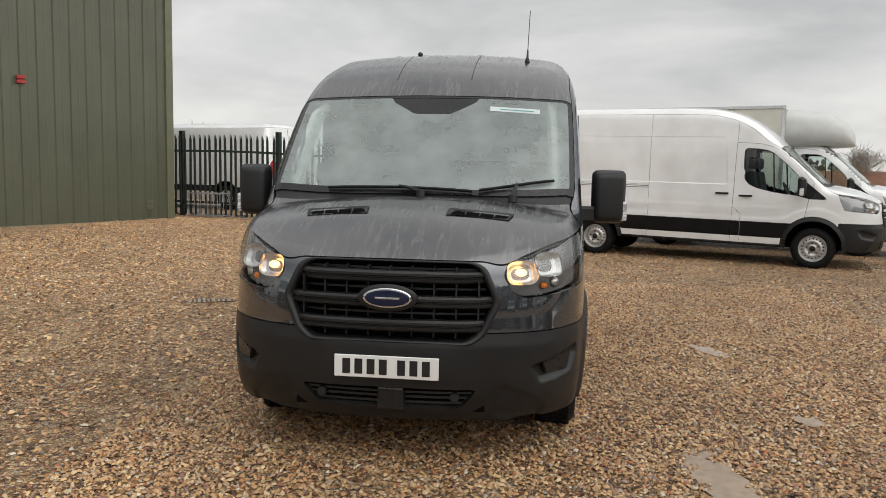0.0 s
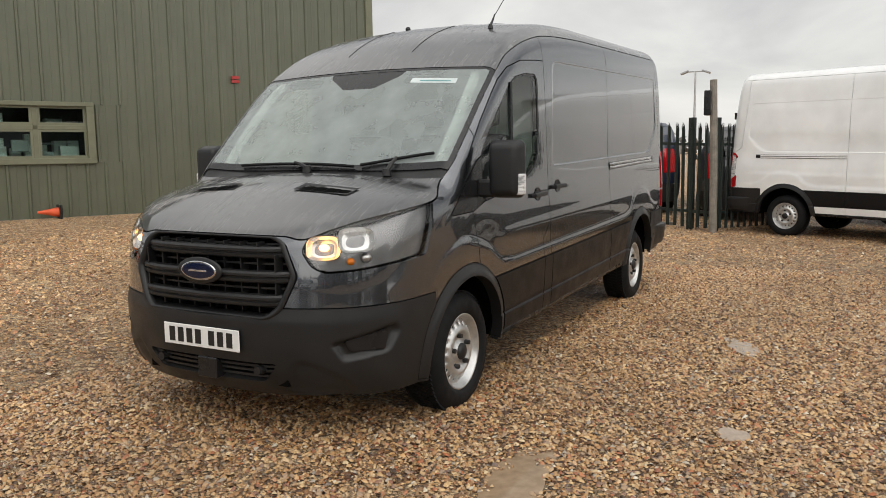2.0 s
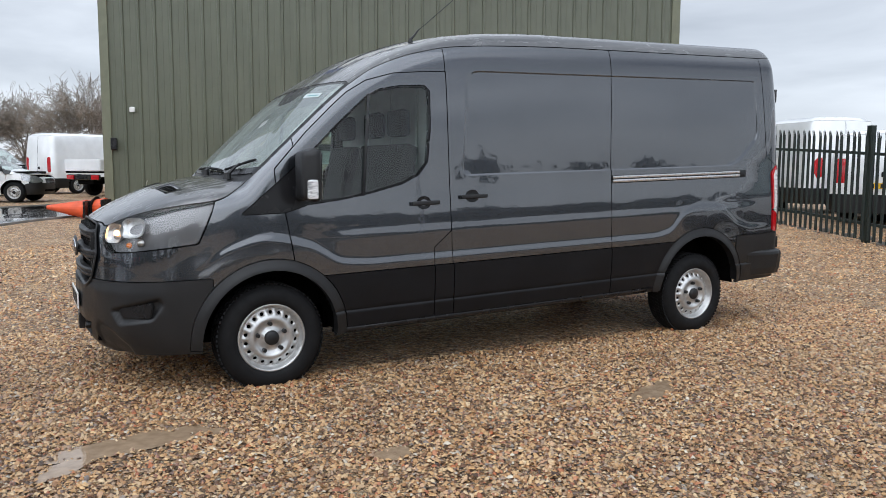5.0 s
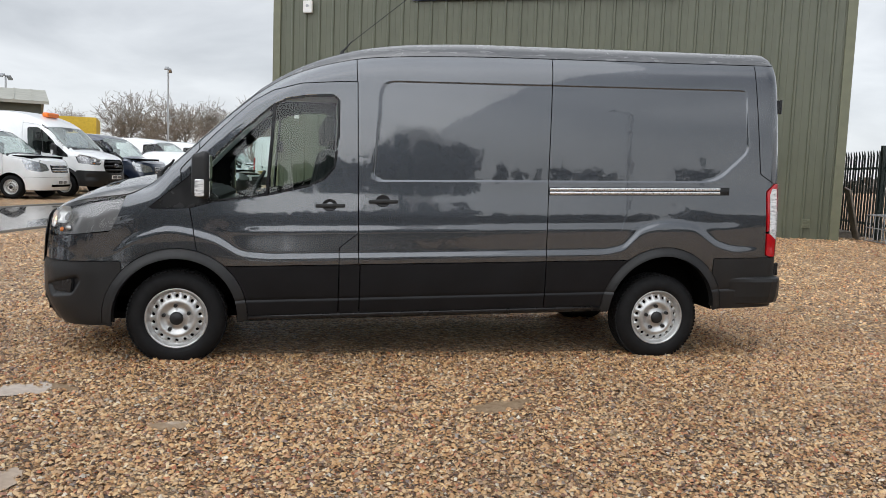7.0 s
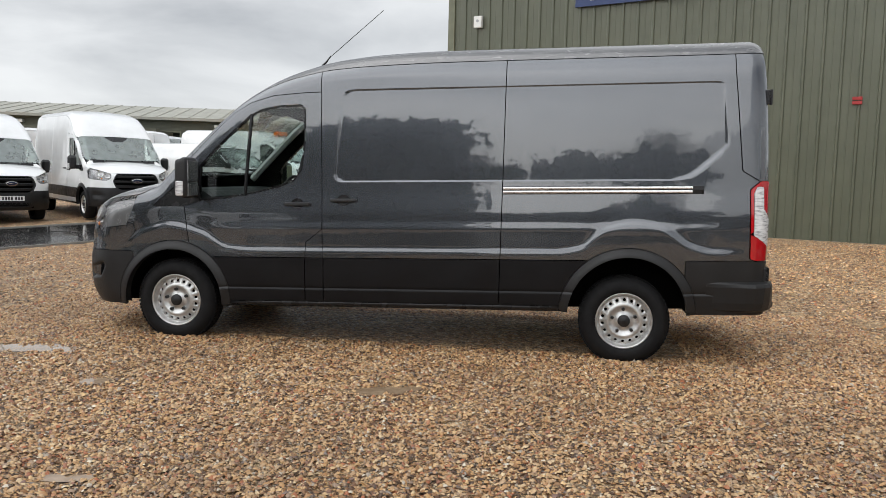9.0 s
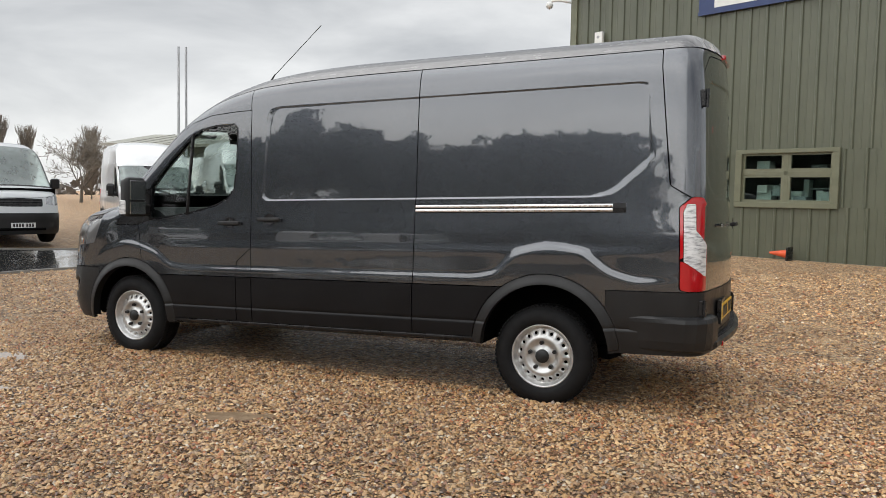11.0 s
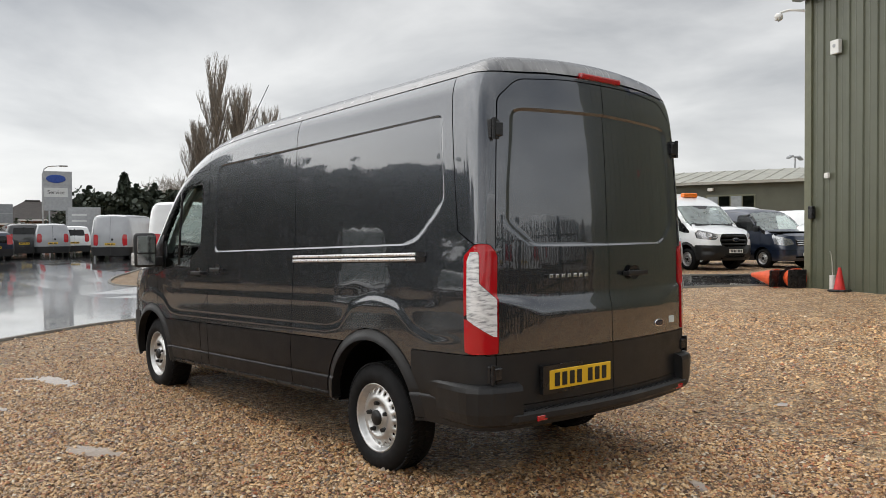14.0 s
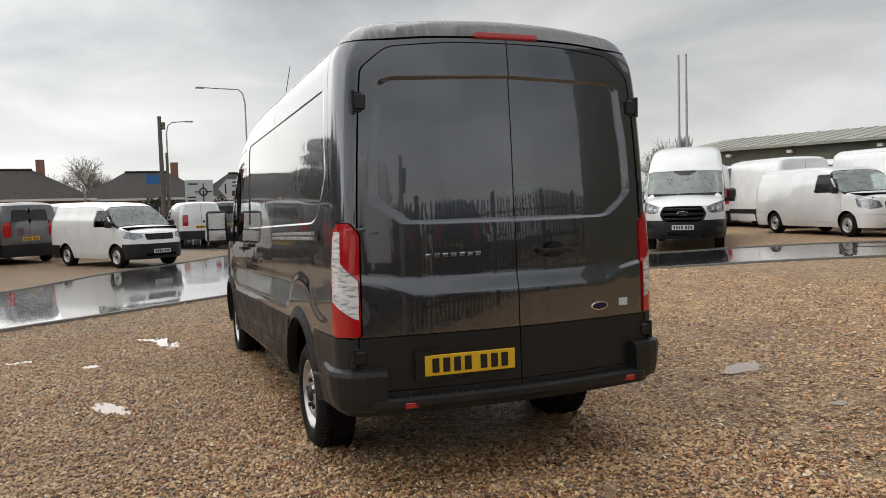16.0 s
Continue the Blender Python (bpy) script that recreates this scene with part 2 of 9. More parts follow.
def glass(name, tint=(0.86, 0.92, 0.9), rough=0.0, see=0.9, film=0.0):
    """Thin glazing: part clear, with the gloss of glass on it."""
    mat = bpy.data.materials.new(name)
    mat.use_nodes = True
    t = mat.node_tree
    t.nodes.clear()
    out = t.nodes.new("ShaderNodeOutputMaterial")
    tr = t.nodes.new("ShaderNodeBsdfTransparent")
    tr.inputs[0].default_value = (*[c * see for c in tint], 1)
    gl = t.nodes.new("ShaderNodeBsdfGlossy")
    gl.inputs["Roughness"].default_value = max(rough, 0.005)
    fr = t.nodes.new("ShaderNodeLayerWeight")
    fr.inputs["Blend"].default_value = 0.5
    p5, ma = t.nodes.new("ShaderNodeMath"), t.nodes.new("ShaderNodeMath")
    p5.operation, ma.operation = "POWER", "MULTIPLY_ADD"
    p5.inputs[1].default_value, ma.inputs[1].default_value, ma.inputs[2].default_value = 5.0, 0.93, 0.06
    t.links.new(fr.outputs["Facing"], p5.inputs[0])
    t.links.new(p5.outputs[0], ma.inputs[0])
    mx = t.nodes.new("ShaderNodeMixShader")
    t.links.new(ma.outputs[0], mx.inputs[0])
    if film > 0:
        # a pale film for fine rain, and for sky glare painted onto the pane
        df, m2, nz, sp = t.nodes.new("ShaderNodeBsdfDiffuse"), t.nodes.new("ShaderNodeMixShader"), t.nodes.new("ShaderNodeTexNoise"), t.nodes.new("ShaderNodeMapRange")
        df.inputs[0].default_value = (0.80, 0.90, 0.88, 1)
        nz.inputs["Scale"].default_value = 5.0
        nz.inputs["Detail"].default_value = 6.0
        sp.inputs["From Min"].default_value, sp.inputs["From Max"].default_value = 0.3, 0.7
        sp.inputs["To Min"].default_value, sp.inputs["To Max"].default_value = film * 0.8, film * 1.2
        co = t.nodes.new("ShaderNodeTexCoord")
        t.links.new(co.outputs["Object"], nz.inputs["Vector"])
        t.links.new(nz.outputs[0], sp.inputs["Value"])
        t.links.new(sp.outputs[0], m2.inputs[0])
        t.links.new(tr.outputs[0], m2.inputs[1])
        t.links.new(df.outputs[0], m2.inputs[2])
        t.links.new(m2.outputs[0], mx.inputs[1])
    else:
        t.links.new(tr.outputs[0], mx.inputs[1])
    t.links.new(gl.outputs[0], mx.inputs[2])
    t.links.new(mx.outputs[0], out.inputs[0])
    return mat


def glow(name, color, strength):
    mat = bpy.data.materials.new(name)
    mat.use_nodes = True
    t = mat.node_tree
    t.nodes.clear()
    out, em = t.nodes.new("ShaderNodeOutputMaterial"), t.nodes.new("ShaderNodeEmission")
    em.inputs[0].default_value, em.inputs[1].default_value = (*color, 1), strength
    t.links.new(em.outputs[0], out.inputs[0])
    return mat


PAINT_GREY = car_paint("grey_metallic_paint", (0.074, 0.081, 0.093), 0.90, 0.27, ior=1.92)
PAINT_WET = car_paint("rain_beaded_grey_paint", (0.075, 0.074, 0.076), 0.88, 0.30, drops=True, ior=1.8)
PAINT_WHITE = car_paint("white_van_paint", (0.86, 0.87, 0.87), 0.0, 0.3)
PAINT_BLUE = car_paint("dark_blue_paint", (0.012, 0.022, 0.05), 0.4, 0.3)
PAINT_SLATE = car_paint("slate_grey_paint", (0.09, 0.095, 0.10), 0.4, 0.35)
PAINT_DARK = car_paint("charcoal_paint", (0.03, 0.031, 0.034), 0.4, 0.33)
PAINT_SILVER = car_paint("pale_silver_paint", (0.38, 0.39, 0.41), 0.5)
PAINT_RED = car_paint("red_paint", (0.35, 0.02, 0.02), 0.1, 0.3)
BLACK_PLASTIC = plastic("grained_black_plastic")
CLADDING = plastic("satin_grey_black_cladding", (0.008, 0.008, 0.009), 0.36, gloss=0.2)
GLOSS_BLACK = plastic("satin_black_trim", (0.012, 0.012, 0.013), 0.25, False)
LINER = simple("dark_liner", (0.004, 0.004, 0.004), 0.95, Specular_IOR_Level=0.03)
RUBBER = simple("tyre_rubber", (0.011, 0.011, 0.0115), 0.70, grain=(90, 0.25, 0.002), Specular_IOR_Level=0.16)
STEEL = simple("silver_wheel_steel", (0.55, 0.55, 0.54), 0.36, 0.75, vary=0.18, scale=14)
LAMP_SILVER = simple("smoky_lamp_unit", (0.36, 0.37, 0.38), 0.16, 0.75, vary=0.4, scale=22)
REFLECTOR = simple("frosted_lamp_reflector", (0.66, 0.66, 0.65), 0.30, 1.0, vary=0.12, scale=40)
CHROME = Mat("chrome", (0.75, 0.76, 0.77), 0.12, 1.0).m
ALU = simple("bright_aluminium_rail", (0.72, 0.72, 0.72), 0.28, 0.9, vary=0.08, scale=20)
SCREEN = glass("windscreen_glass", (0.80, 0.86, 0.83), 0.0, 0.92, film=0.26)
PANE = glass("side_glass", (0.84, 0.93, 0.90), 0.0, 0.93)
PRIVACY = glass("dark_glass", (0.25, 0.27, 0.28), 0.0, 0.7)
LENS = glass("clear_lamp_lens", (0.95, 0.95, 0.95), 0.0, 0.95)
LAMP_RED = Mat("red_lamp_plastic", (0.45, 0.006, 0.010), 0.12, 0.0, Coat_Weight=1.0).m
LAMP_CLEAR = Mat("ribbed_clear_lamp_plastic", (0.62, 0.62, 0.62), 0.16, 0.0, Coat_Weight=1.0)
_w = LAMP_CLEAR.noise(26.0, 3, 0.6, stretch=(0.5, 0.5, 2.6))
LAMP_CLEAR.color(LAMP_CLEAR.ramp(_w, [(0.36, (0.30, 0.30, 0.31)), (0.5, (0.70, 0.70, 0.70)), (0.62, (0.84, 0.84, 0.84))]))
LAMP_CLEAR.bump(_w, 0.35, 0.004)
LAMP_CLEAR = LAMP_CLEAR.m
AMBER = Mat("amber_lens", (0.8, 0.22, 0.02), 0.15, 0.0).m
BULB = glow("lit_warm_lamp", (1.0, 0.45, 0.13), 7.0)
PLATE_WHITE = simple("white_plate", (0.78, 0.78, 0.76), 0.35, vary=0.03)
PLATE_YELLOW = simple("yellow_plate", (0.80, 0.50, 0.02), 0.35, vary=0.04)
INK = simple("black_ink", (0.012, 0.012, 0.012), 0.45)
BADGE_BLUE = simple("blue_badge_enamel", (0.005, 0.010, 0.035), 0.15)
SEAT = simple("dark_grey_seat_cloth", (0.018, 0.018, 0.02), 0.9, grain=(300, 0.3, 0.002))
TRIM_GREY = simple("grey_cab_trim", (0.40, 0.41, 0.39), 0.7)
DASH = simple("charcoal_dashboard", (0.03, 0.03, 0.032), 0.6)
STICKER = simple("pale_sticker", (0.6, 0.66, 0.66), 0.5)


def gravel_material(name, island=False):
    m = Mat(name, (0.3, 0.22, 0.14), 0.6)
    stops = [(0.0, (0.040, 0.026, 0.020)), (0.10, (0.13, 0.062, 0.030)), (0.22, (0.36, 0.185, 0.075)), (0.36, (0.56, 0.335, 0.145)), (0.48, (0.30, 0.215, 0.155)), (0.60, (0.70, 0.47, 0.235)), (0.70, (0.43, 0.25, 0.115)), (0.80, (0.70, 0.54, 0.33)), (0.88, (0.40, 0.125, 0.045)), (0.95, (0.15, 0.125, 0.115)), (1.0, (0.74, 0.66, 0.52))]
    # broad damp and trodden patches
    big = m.noise(0.55, 5, 0.6)
    # paler towards the shed
    dot = m.t.nodes.new("ShaderNodeVectorMath")
    dot.operation = "DOT_PRODUCT"
    dot.inputs[1].default_value = (0.9132, -0.4076, 0.0)
    m.link(m.coord(), dot.inputs[0])
    to_shed = m.span(m.math("ADD", dot.outputs["Value"], m.math("MULTIPLY", big, 5.0)), 2.6, -3.6)
    mid = m.noise(2.6, 4, 0.6)
    if island:
        geo = m.t.nodes.new("ShaderNodeNewGeometry")
        col = m.ramp(geo.outputs["Random Per Island"], stops)
        col = m.mix(m.span(m.noise(90.0, 4), 0.4, 0.75, 0.0, 0.3), col, (0.17, 0.10, 0.05))
        col = m.mix(m.span(big, 0.46, 0.70, 0.0, 0.36), col, (0.17, 0.105, 0.06))
        col = m.mix(m.span(mid, 0.55, 0.75, 0.0, 0.22), col, (0.78, 0.60, 0.36))
        col = m.mix(to_shed, col, m.mix(1.0, col, (1.55, 1.52, 1.50), "MULTIPLY"))
        m.b.inputs["Specular IOR Level"].default_value = 0.42
        m.bump(m.noise(160.0, 3), 0.35, 0.003)
        m.color(col)
        m.rough(m.span(m.noise(30.0, 2), 0.3, 0.7, 0.22, 0.60))
        return m.m
    # stones, with the shade of the gaps between them painted dark
    m.b.inputs["Specular IOR Level"].default_value = 0.45
    v = m.n("ShaderNodeTexVoronoi", Scale=44.0)
    e = m.n("ShaderNodeTexVoronoi", Scale=44.0)
    e.feature = "DISTANCE_TO_EDGE"
    for node in (v, e):
        m.link(m.coord(), node.inputs["Vector"])
    sep = m.n("ShaderNodeSeparateColor")
    m.link(v.outputs["Color"], sep.inputs[0])
    col = m.ramp(sep.outputs[0], stops)
    gap_shade = m.span(e.outputs["Distance"], 0.02, 0.13, 0.85, 0.0)
    col = m.mix(gap_shade, col, (0.045, 0.028, 0.017))
    col = m.mix(m.span(big, 0.46, 0.70, 0.0, 0.32), col, (0.22, 0.145, 0.08))
    # mottled tone for clumped stones, and for the shading of bumps, painted in
    clump = m.noise(15.0, 5, 0.8)
    col = m.mix(m.span(clump, 0.34, 0.49, 0.72, 0.0), col, (0.085, 0.050, 0.027))
    col = m.mix(m.span(clump, 0.53, 0.66, 0.0, 0.6), col, (0.86, 0.68, 0.43))
    col = m.mix(m.span(mid, 0.52, 0.75, 0.0, 0.35), col, (0.78, 0.60, 0.36))
    col = m.mix(to_shed, col, m.mix(1.0, col, (1.52, 1.49, 1.48), "MULTIPLY"))
    m.color(col)
    m.rough(m.span(sep.outputs[1], 0.0, 1.0, 0.35, 0.8))
    h = m.math("ADD", m.span(e.outputs["Distance"], 0.0, 0.35), m.math("MULTIPLY", sep.outputs[2], 0.35))
    h = m.math("ADD", h, m.math("MULTIPLY", m.noise(7.0, 3, 0.6), 2.2))
    m.bump(h, 1.0, 0.016)
    return m.m


GRAVEL = gravel_material("wet_mixed_gravel")
STONES = gravel_material("loose_gravel_stones", True)


def asphalt_material():
    m = Mat("wet_asphalt", (0.05, 0.05, 0.052), 0.4)
    f = m.noise(140.0, 3)
    col = m.ramp(f, [(0.3, (0.045, 0.045, 0.047)), (0.7, (0.11, 0.11, 0.112))])
    pool = m.noise(0.22, 4, 0.55, stretch=(1.0, 0.6, 1.0))
    col = m.mix(m.span(pool, 0.44, 0.58, 0.0, 0.45), col, (0.03, 0.03, 0.032))
    m.color(col)
    m.rough(m.span(pool, 0.42, 0.60, 0.17, 0.06))
    m.b.inputs["Specular IOR Level"].default_value = 0.8
    # a film of standing water
    m.b.inputs["Coat Weight"].default_value, m.b.inputs["Coat IOR"].default_value = 1.0, 1.5
    m.link(m.span(pool, 0.40, 0.58, 0.11, 0.03), m.b.inputs["Coat Roughness"])
    hb = m.math("MULTIPLY", f, m.span(pool, 0.46, 0.62, 1.0, 0.2))
    m.bump(hb, 0.35, 0.005)
    return m.m


ASPHALT = asphalt_material()


def puddle_material():
    m = Mat("muddy_puddle_water", (0.20, 0.155, 0.11), 0.03)
    f = m.noise(14.0, 3)
    m.color(m.ramp(f, [(0.3, (0.27, 0.185, 0.115)), (0.7, (0.39, 0.285, 0.185))]))
    m.b.inputs["Coat Weight"].default_value, m.b.inputs["Coat IOR"].default_value = 0.6, 1.33
    m.bump(m.noise(9.0, 2), 0.05, 0.004)
    return m.m


PUDDLE = puddle_material()


def cladding_material():
    m = Mat("olive_painted_sheet_steel", (0.075, 0.082, 0.050), 0.42)
    f = m.noise(0.8, 5, 0.6)
    col = m.ramp(f, [(0.3, (0.086, 0.094, 0.063)), (0.7, (0.120, 0.128, 0.088))])
    runs = m.noise(7.0, 5, 0.65, stretch=(1.0, 1.0, 0.05))
    col = m.mix(m.span(runs, 0.52, 0.78, 0.0, 0.4), col, (0.064, 0.070, 0.048))
    info = m.t.nodes.new("ShaderNodeObjectInfo")
    col = m.mix(m.span(info.outputs["Random"], 0.0, 1.0, 0.0, 0.12), col, (0.115, 0.121, 0.086))
    m.color(col)
    m.rough(m.span(m.noise(5.0, 4), 0.3, 0.7, 0.28, 0.46))
    m.bump(m.noise(2.2, 3), 0.05, 0.02)
    return m.m


OLIVE = cladding_material()
OLIVE_TRIM = simple("pale_olive_trim", (0.15, 0.155, 0.10), 0.45, vary=0.1)
OLIVE_FAR = simple("far_olive_cladding", (0.085, 0.09, 0.065), 0.55, vary=0.12, scale=0.8)
ROOF_SHEET = simple("pale_roof_sheet", (0.34, 0.335, 0.29), 0.6, vary=0.14, scale=1.2)
FENCE_GREEN = simple("dark_green_powder_coat", (0.010, 0.018, 0.015), 0.45)
POST_WOOD = simple("grey_weathered_timber", (0.22, 0.20, 0.17), 0.85, vary=0.25, scale=9, grain=(60, 0.4, 0.004))
CONE_ORANGE = simple("faded_orange_plastic", (0.70, 0.10, 0.03), 0.5, vary=0.15)
CONE_RED = simple("red_cone_plastic", (0.62, 0.03, 0.025), 0.45)
WHITE_PVC = simple("white_plastic", (0.75, 0.75, 0.72), 0.4, vary=0.06)
SIGN_BLUE = simple("blue_sign_board", (0.02, 0.04, 0.13), 0.4, vary=0.08)
ALARM_RED = simple("red_alarm_plastic", (0.35, 0.03, 0.03), 0.4)
GALV = simple("galvanised_steel", (0.42, 0.43, 0.44), 0.45, 0.7)
DARK_ROOM = simple("dark_office", (0.09, 0.09, 0.095), 0.9)
CONCRETE = simple("damp_concrete", (0.20, 0.19, 0.17), 0.8, vary=0.2, scale=5)


def brick_wall_material():
    m = Mat("red_brick", (0.3, 0.12, 0.08), 0.85)
    b = m.n("ShaderNodeTexBrick", Scale=4.2)
    b.inputs["Color1"].default_value, b.inputs["Color2"].default_value, b.inputs["Mortar"].default_value = (0.26, 0.10, 0.065, 1), (0.34, 0.15, 0.09, 1), (0.34, 0.31, 0.27, 1)
    mp = m.n("ShaderNodeMapping")
    mp.inputs["Rotation"].default_value = (math.pi / 2, 0, 0)
    m.link(m.coord(), mp.inputs["Vector"])
    m.link(mp.outputs[0], b.inputs["Vector"])
    m.color(b.outputs["Color"])
    return m.m


BRICK = brick_wall_material()
TILES = simple("brown_roof_tiles", (0.034, 0.027, 0.024), 0.75, vary=0.3, scale=3, grain=(25, 0.6, 0.02))
BARK = simple("grey_brown_bark", (0.16, 0.14, 0.118), 0.9, vary=0.3, scale=8)
TWIG = simple("bare_twigs", (0.23, 0.20, 0.165), 0.9, vary=0.25, scale=4)
HEDGE = simple("dark_evergreen_leaves", (0.034, 0.046, 0.029), 0.65, vary=0.45, scale=6)
WHITE_ROADSIGN = simple("white_sign_face", (0.62, 0.63, 0.62), 0.5, vary=0.04)
GREY_SIGN = simple("grey_sign_back", (0.28, 0.29, 0.30), 0.5)
BEACON = Mat("orange_beacon", (0.85, 0.18, 0.01), 0.25).m
CREAM_BOX = simple("cream_box_panel", (0.62, 0.60, 0.53), 0.45, vary=0.06)
YELLOW_PAINT = simple("yellow_steel", (0.62, 0.42, 0.03), 0.5)
CABINET_GREY = simple("grey_white_paint", (0.36, 0.37, 0.38), 0.5)

from mathutils import geometry

# ---- the lie of the land ----
BA, BD, BN = Vector((-12.194, 2.108)), Vector((0.4076, 0.9132)), Vector((0.9132, -0.4076))


def smooth(a, b, x):
    t = np.clip((np.asarray(x, float) - a) / (b - a), 0, 1)
    return t * t * (3 - 2 * t)


def ground_z(x, y):
    """The ground rises gently towards the shed and the lot beyond the road."""
    x, y = np.asarray(x, float), np.asarray(y, float)
    u = (x - BA.x) * BN.x + (y - BA.y) * BN.y
    return np.maximum(0.34 * (1 - smooth(0.0, 9.0, u)), 0.27 * smooth(-2.0, -6.0, x) * smooth(-8.0, -13.0, y))


def gz(x, y):
    return float(ground_z(x, y))


def at_shed(s, out=0.0, z=0.0):
    """A place on the shed's long face: s metres along it, out metres in front."""
    p = BA + BD * s + BN * out
    return Vector((p.x, p.y, z))


def spread(a, b, fine, far):
    """Grid lines: fine ones from a to b, then ever wider steps out to far."""
    mid = np.arange(a, b + fine / 2, fine)
    out, step, v = [], fine, 0.0
    while v < far:
        step *= 1.35
        v += step
        out.append(v)
    out = np.array(out)
    return np.concatenate([(a - out)[::-1], mid, b + out])


def sheet(name, X, Y, Z, mat, keep=None):
    V = np.stack([X, Y, Z], -1).reshape(-1, 3)
    I = np.arange(len(V)).reshape(X.shape)
    F = np.stack([I[:-1, :-1], I[1:, :-1], I[1:, 1:], I[:-1, 1:]], -1).reshape(-1, 4)
    if keep is not None:
        F = F[keep(V[F].mean(1))]
    return obj(name, V, F, mat, smooth=True)


gx, gy = spread(-28, 10, 0.5, 420), spread(-40, 16, 0.5, 420)
GX, GY = np.meshgrid(gx, gy, indexing="ij")
tagged(sheet("ground", GX, GY, ground_z(GX, GY), GRAVEL), "wet brown and orange gravel yard", "ground", kind="structure")

# the wet road that sweeps past the yard, with a branch to the way out
NEAR = [(70, 46), (30, 18), (14, 7.0), (8.6, 2.3), (5.6, -0.3), (3.63, -2.05), (2.3, -3.05), (0.4, -4.5), (-0.7, -5.1), (-2.4, -5.5), (-4.76, -5.06), (-6.4, -4.4), (-7.9, -3.36), (-9.2, -2.45), (-10.9, -0.9), (-12.3, 0.35), (-14.5, 2.6), (-20, 11), (-34, 34)]
FAR_W = [(-40, 30), (-26, 9), (-20, 2.2), (-16.5, -1.6), (-14, -3.3), (-12, -4.9), (-10, -6.4), (-8.5, -7.7), (-6, -9.3), (-4.4, -10.5), (-3.75, -12), (-3.5, -14.2), (-4.2, -16.5), (-6.5, -20.3), (-14.6, -38), (-22, -52)]
FAR_E = [(16, -52), (11, -38), (6, -28.5), (2, -24), (-0.4, -21.6), (-1.6, -19.9), (-1.0, -17.2), (1.0, -13.7), (2.5, -11.8), (3.6, -9.5), (4.6, -7.7), (7.5, -4.8), (14, 0.5), (30, 11), (76, 40)]


def round_path(pts, n=4):
    p = [Vector((a, b, 0)) for a, b in pts]
    out = []
    for i in range(len(p) - 1):
        a, b, c, d = p[max(i - 1, 0)], p[i], p[i + 1], p[min(i + 2, len(p) - 1)]
        for k in range(n):
            t = k / n
            out.append(0.5 * ((2 * b) + (c - a) * t + (2 * a - 5 * b + 4 * c - d) * t * t + (3 * b - a - 3 * c + d) * t ** 3))
    return [(v.x, v.y) for v in out + [p[-1]]]


near, far_w, far_e = round_path(NEAR), round_path(FAR_W), round_path(FAR_E)
road_poly = np.array(near + far_w + far_e)


def inside(P, q):
    r = np.zeros(len(q), bool)
    for a, b in zip(np.roll(P, 1, 0), P):
        if abs(a[1] - b[1]) > 1e-12:
            r ^= ((a[1] > q[:, 1]) != (b[1] > q[:, 1])) & (q[:, 0] < (b[0] - a[0]) * (q[:, 1] - a[1]) / (b[1] - a[1]) + a[0])
    return r


GR = np.stack(np.meshgrid(np.arange(-44, 40, 1.5), np.arange(-60, 40, 1.5), indexing="ij"), -1).reshape(-1, 2)
GR = GR[inside(road_poly, GR)]
N = len(road_poly)
got = geometry.delaunay_2d_cdt([Vector(p) for p in road_poly.tolist() + GR.tolist()], [(i, (i + 1) % N) for i in range(N)], [], 1, 1e-5)
bm = bmesh.new()
vs = [bm.verts.new((p.x, p.y, gz(p.x, p.y) + 0.022)) for p in got[0]]
for f in got[2]:
    bm.faces.new([vs[i] for i in f])
for f in bm.faces:
    f.normal_update()
    if f.normal.z < 0:
        f.normal_flip()
tagged(part("road", bm, ASPHALT), "wet dark asphalt road with standing water", "road", kind="structure")
for nm, line in (("kerb_near", near), ("kerb_far_west", far_w), ("kerb_far_east", far_e)):
    bm = bmesh.new()
    rings = []
    for i, (x, y) in enumerate(line):
        a, b = Vector(line[max(i - 1, 0)]), Vector(line[min(i + 1, len(line) - 1)])
        d = (b - a).normalized()
        n = Vector((-d.y, d.x)) * 0.05
        z = gz(x, y)
        rings.append([bm.verts.new((x + n.x * o, y + n.y * o, z + h)) for o, h in ((-1, -0.05), (-0.8, 0.040), (0.8, 0.040), (1, -0.05))])
    for a, b in zip(rings, rings[1:]):
        for k in range(3):
            bm.faces.new((a[k], b[k], b[k + 1], a[k + 1]))
    bmesh.ops.recalc_face_normals(bm, faces=bm.faces)
    tagged(part(nm, bm, CONCRETE), "thin concrete edging along the wet road", "kerb", kind="structure")

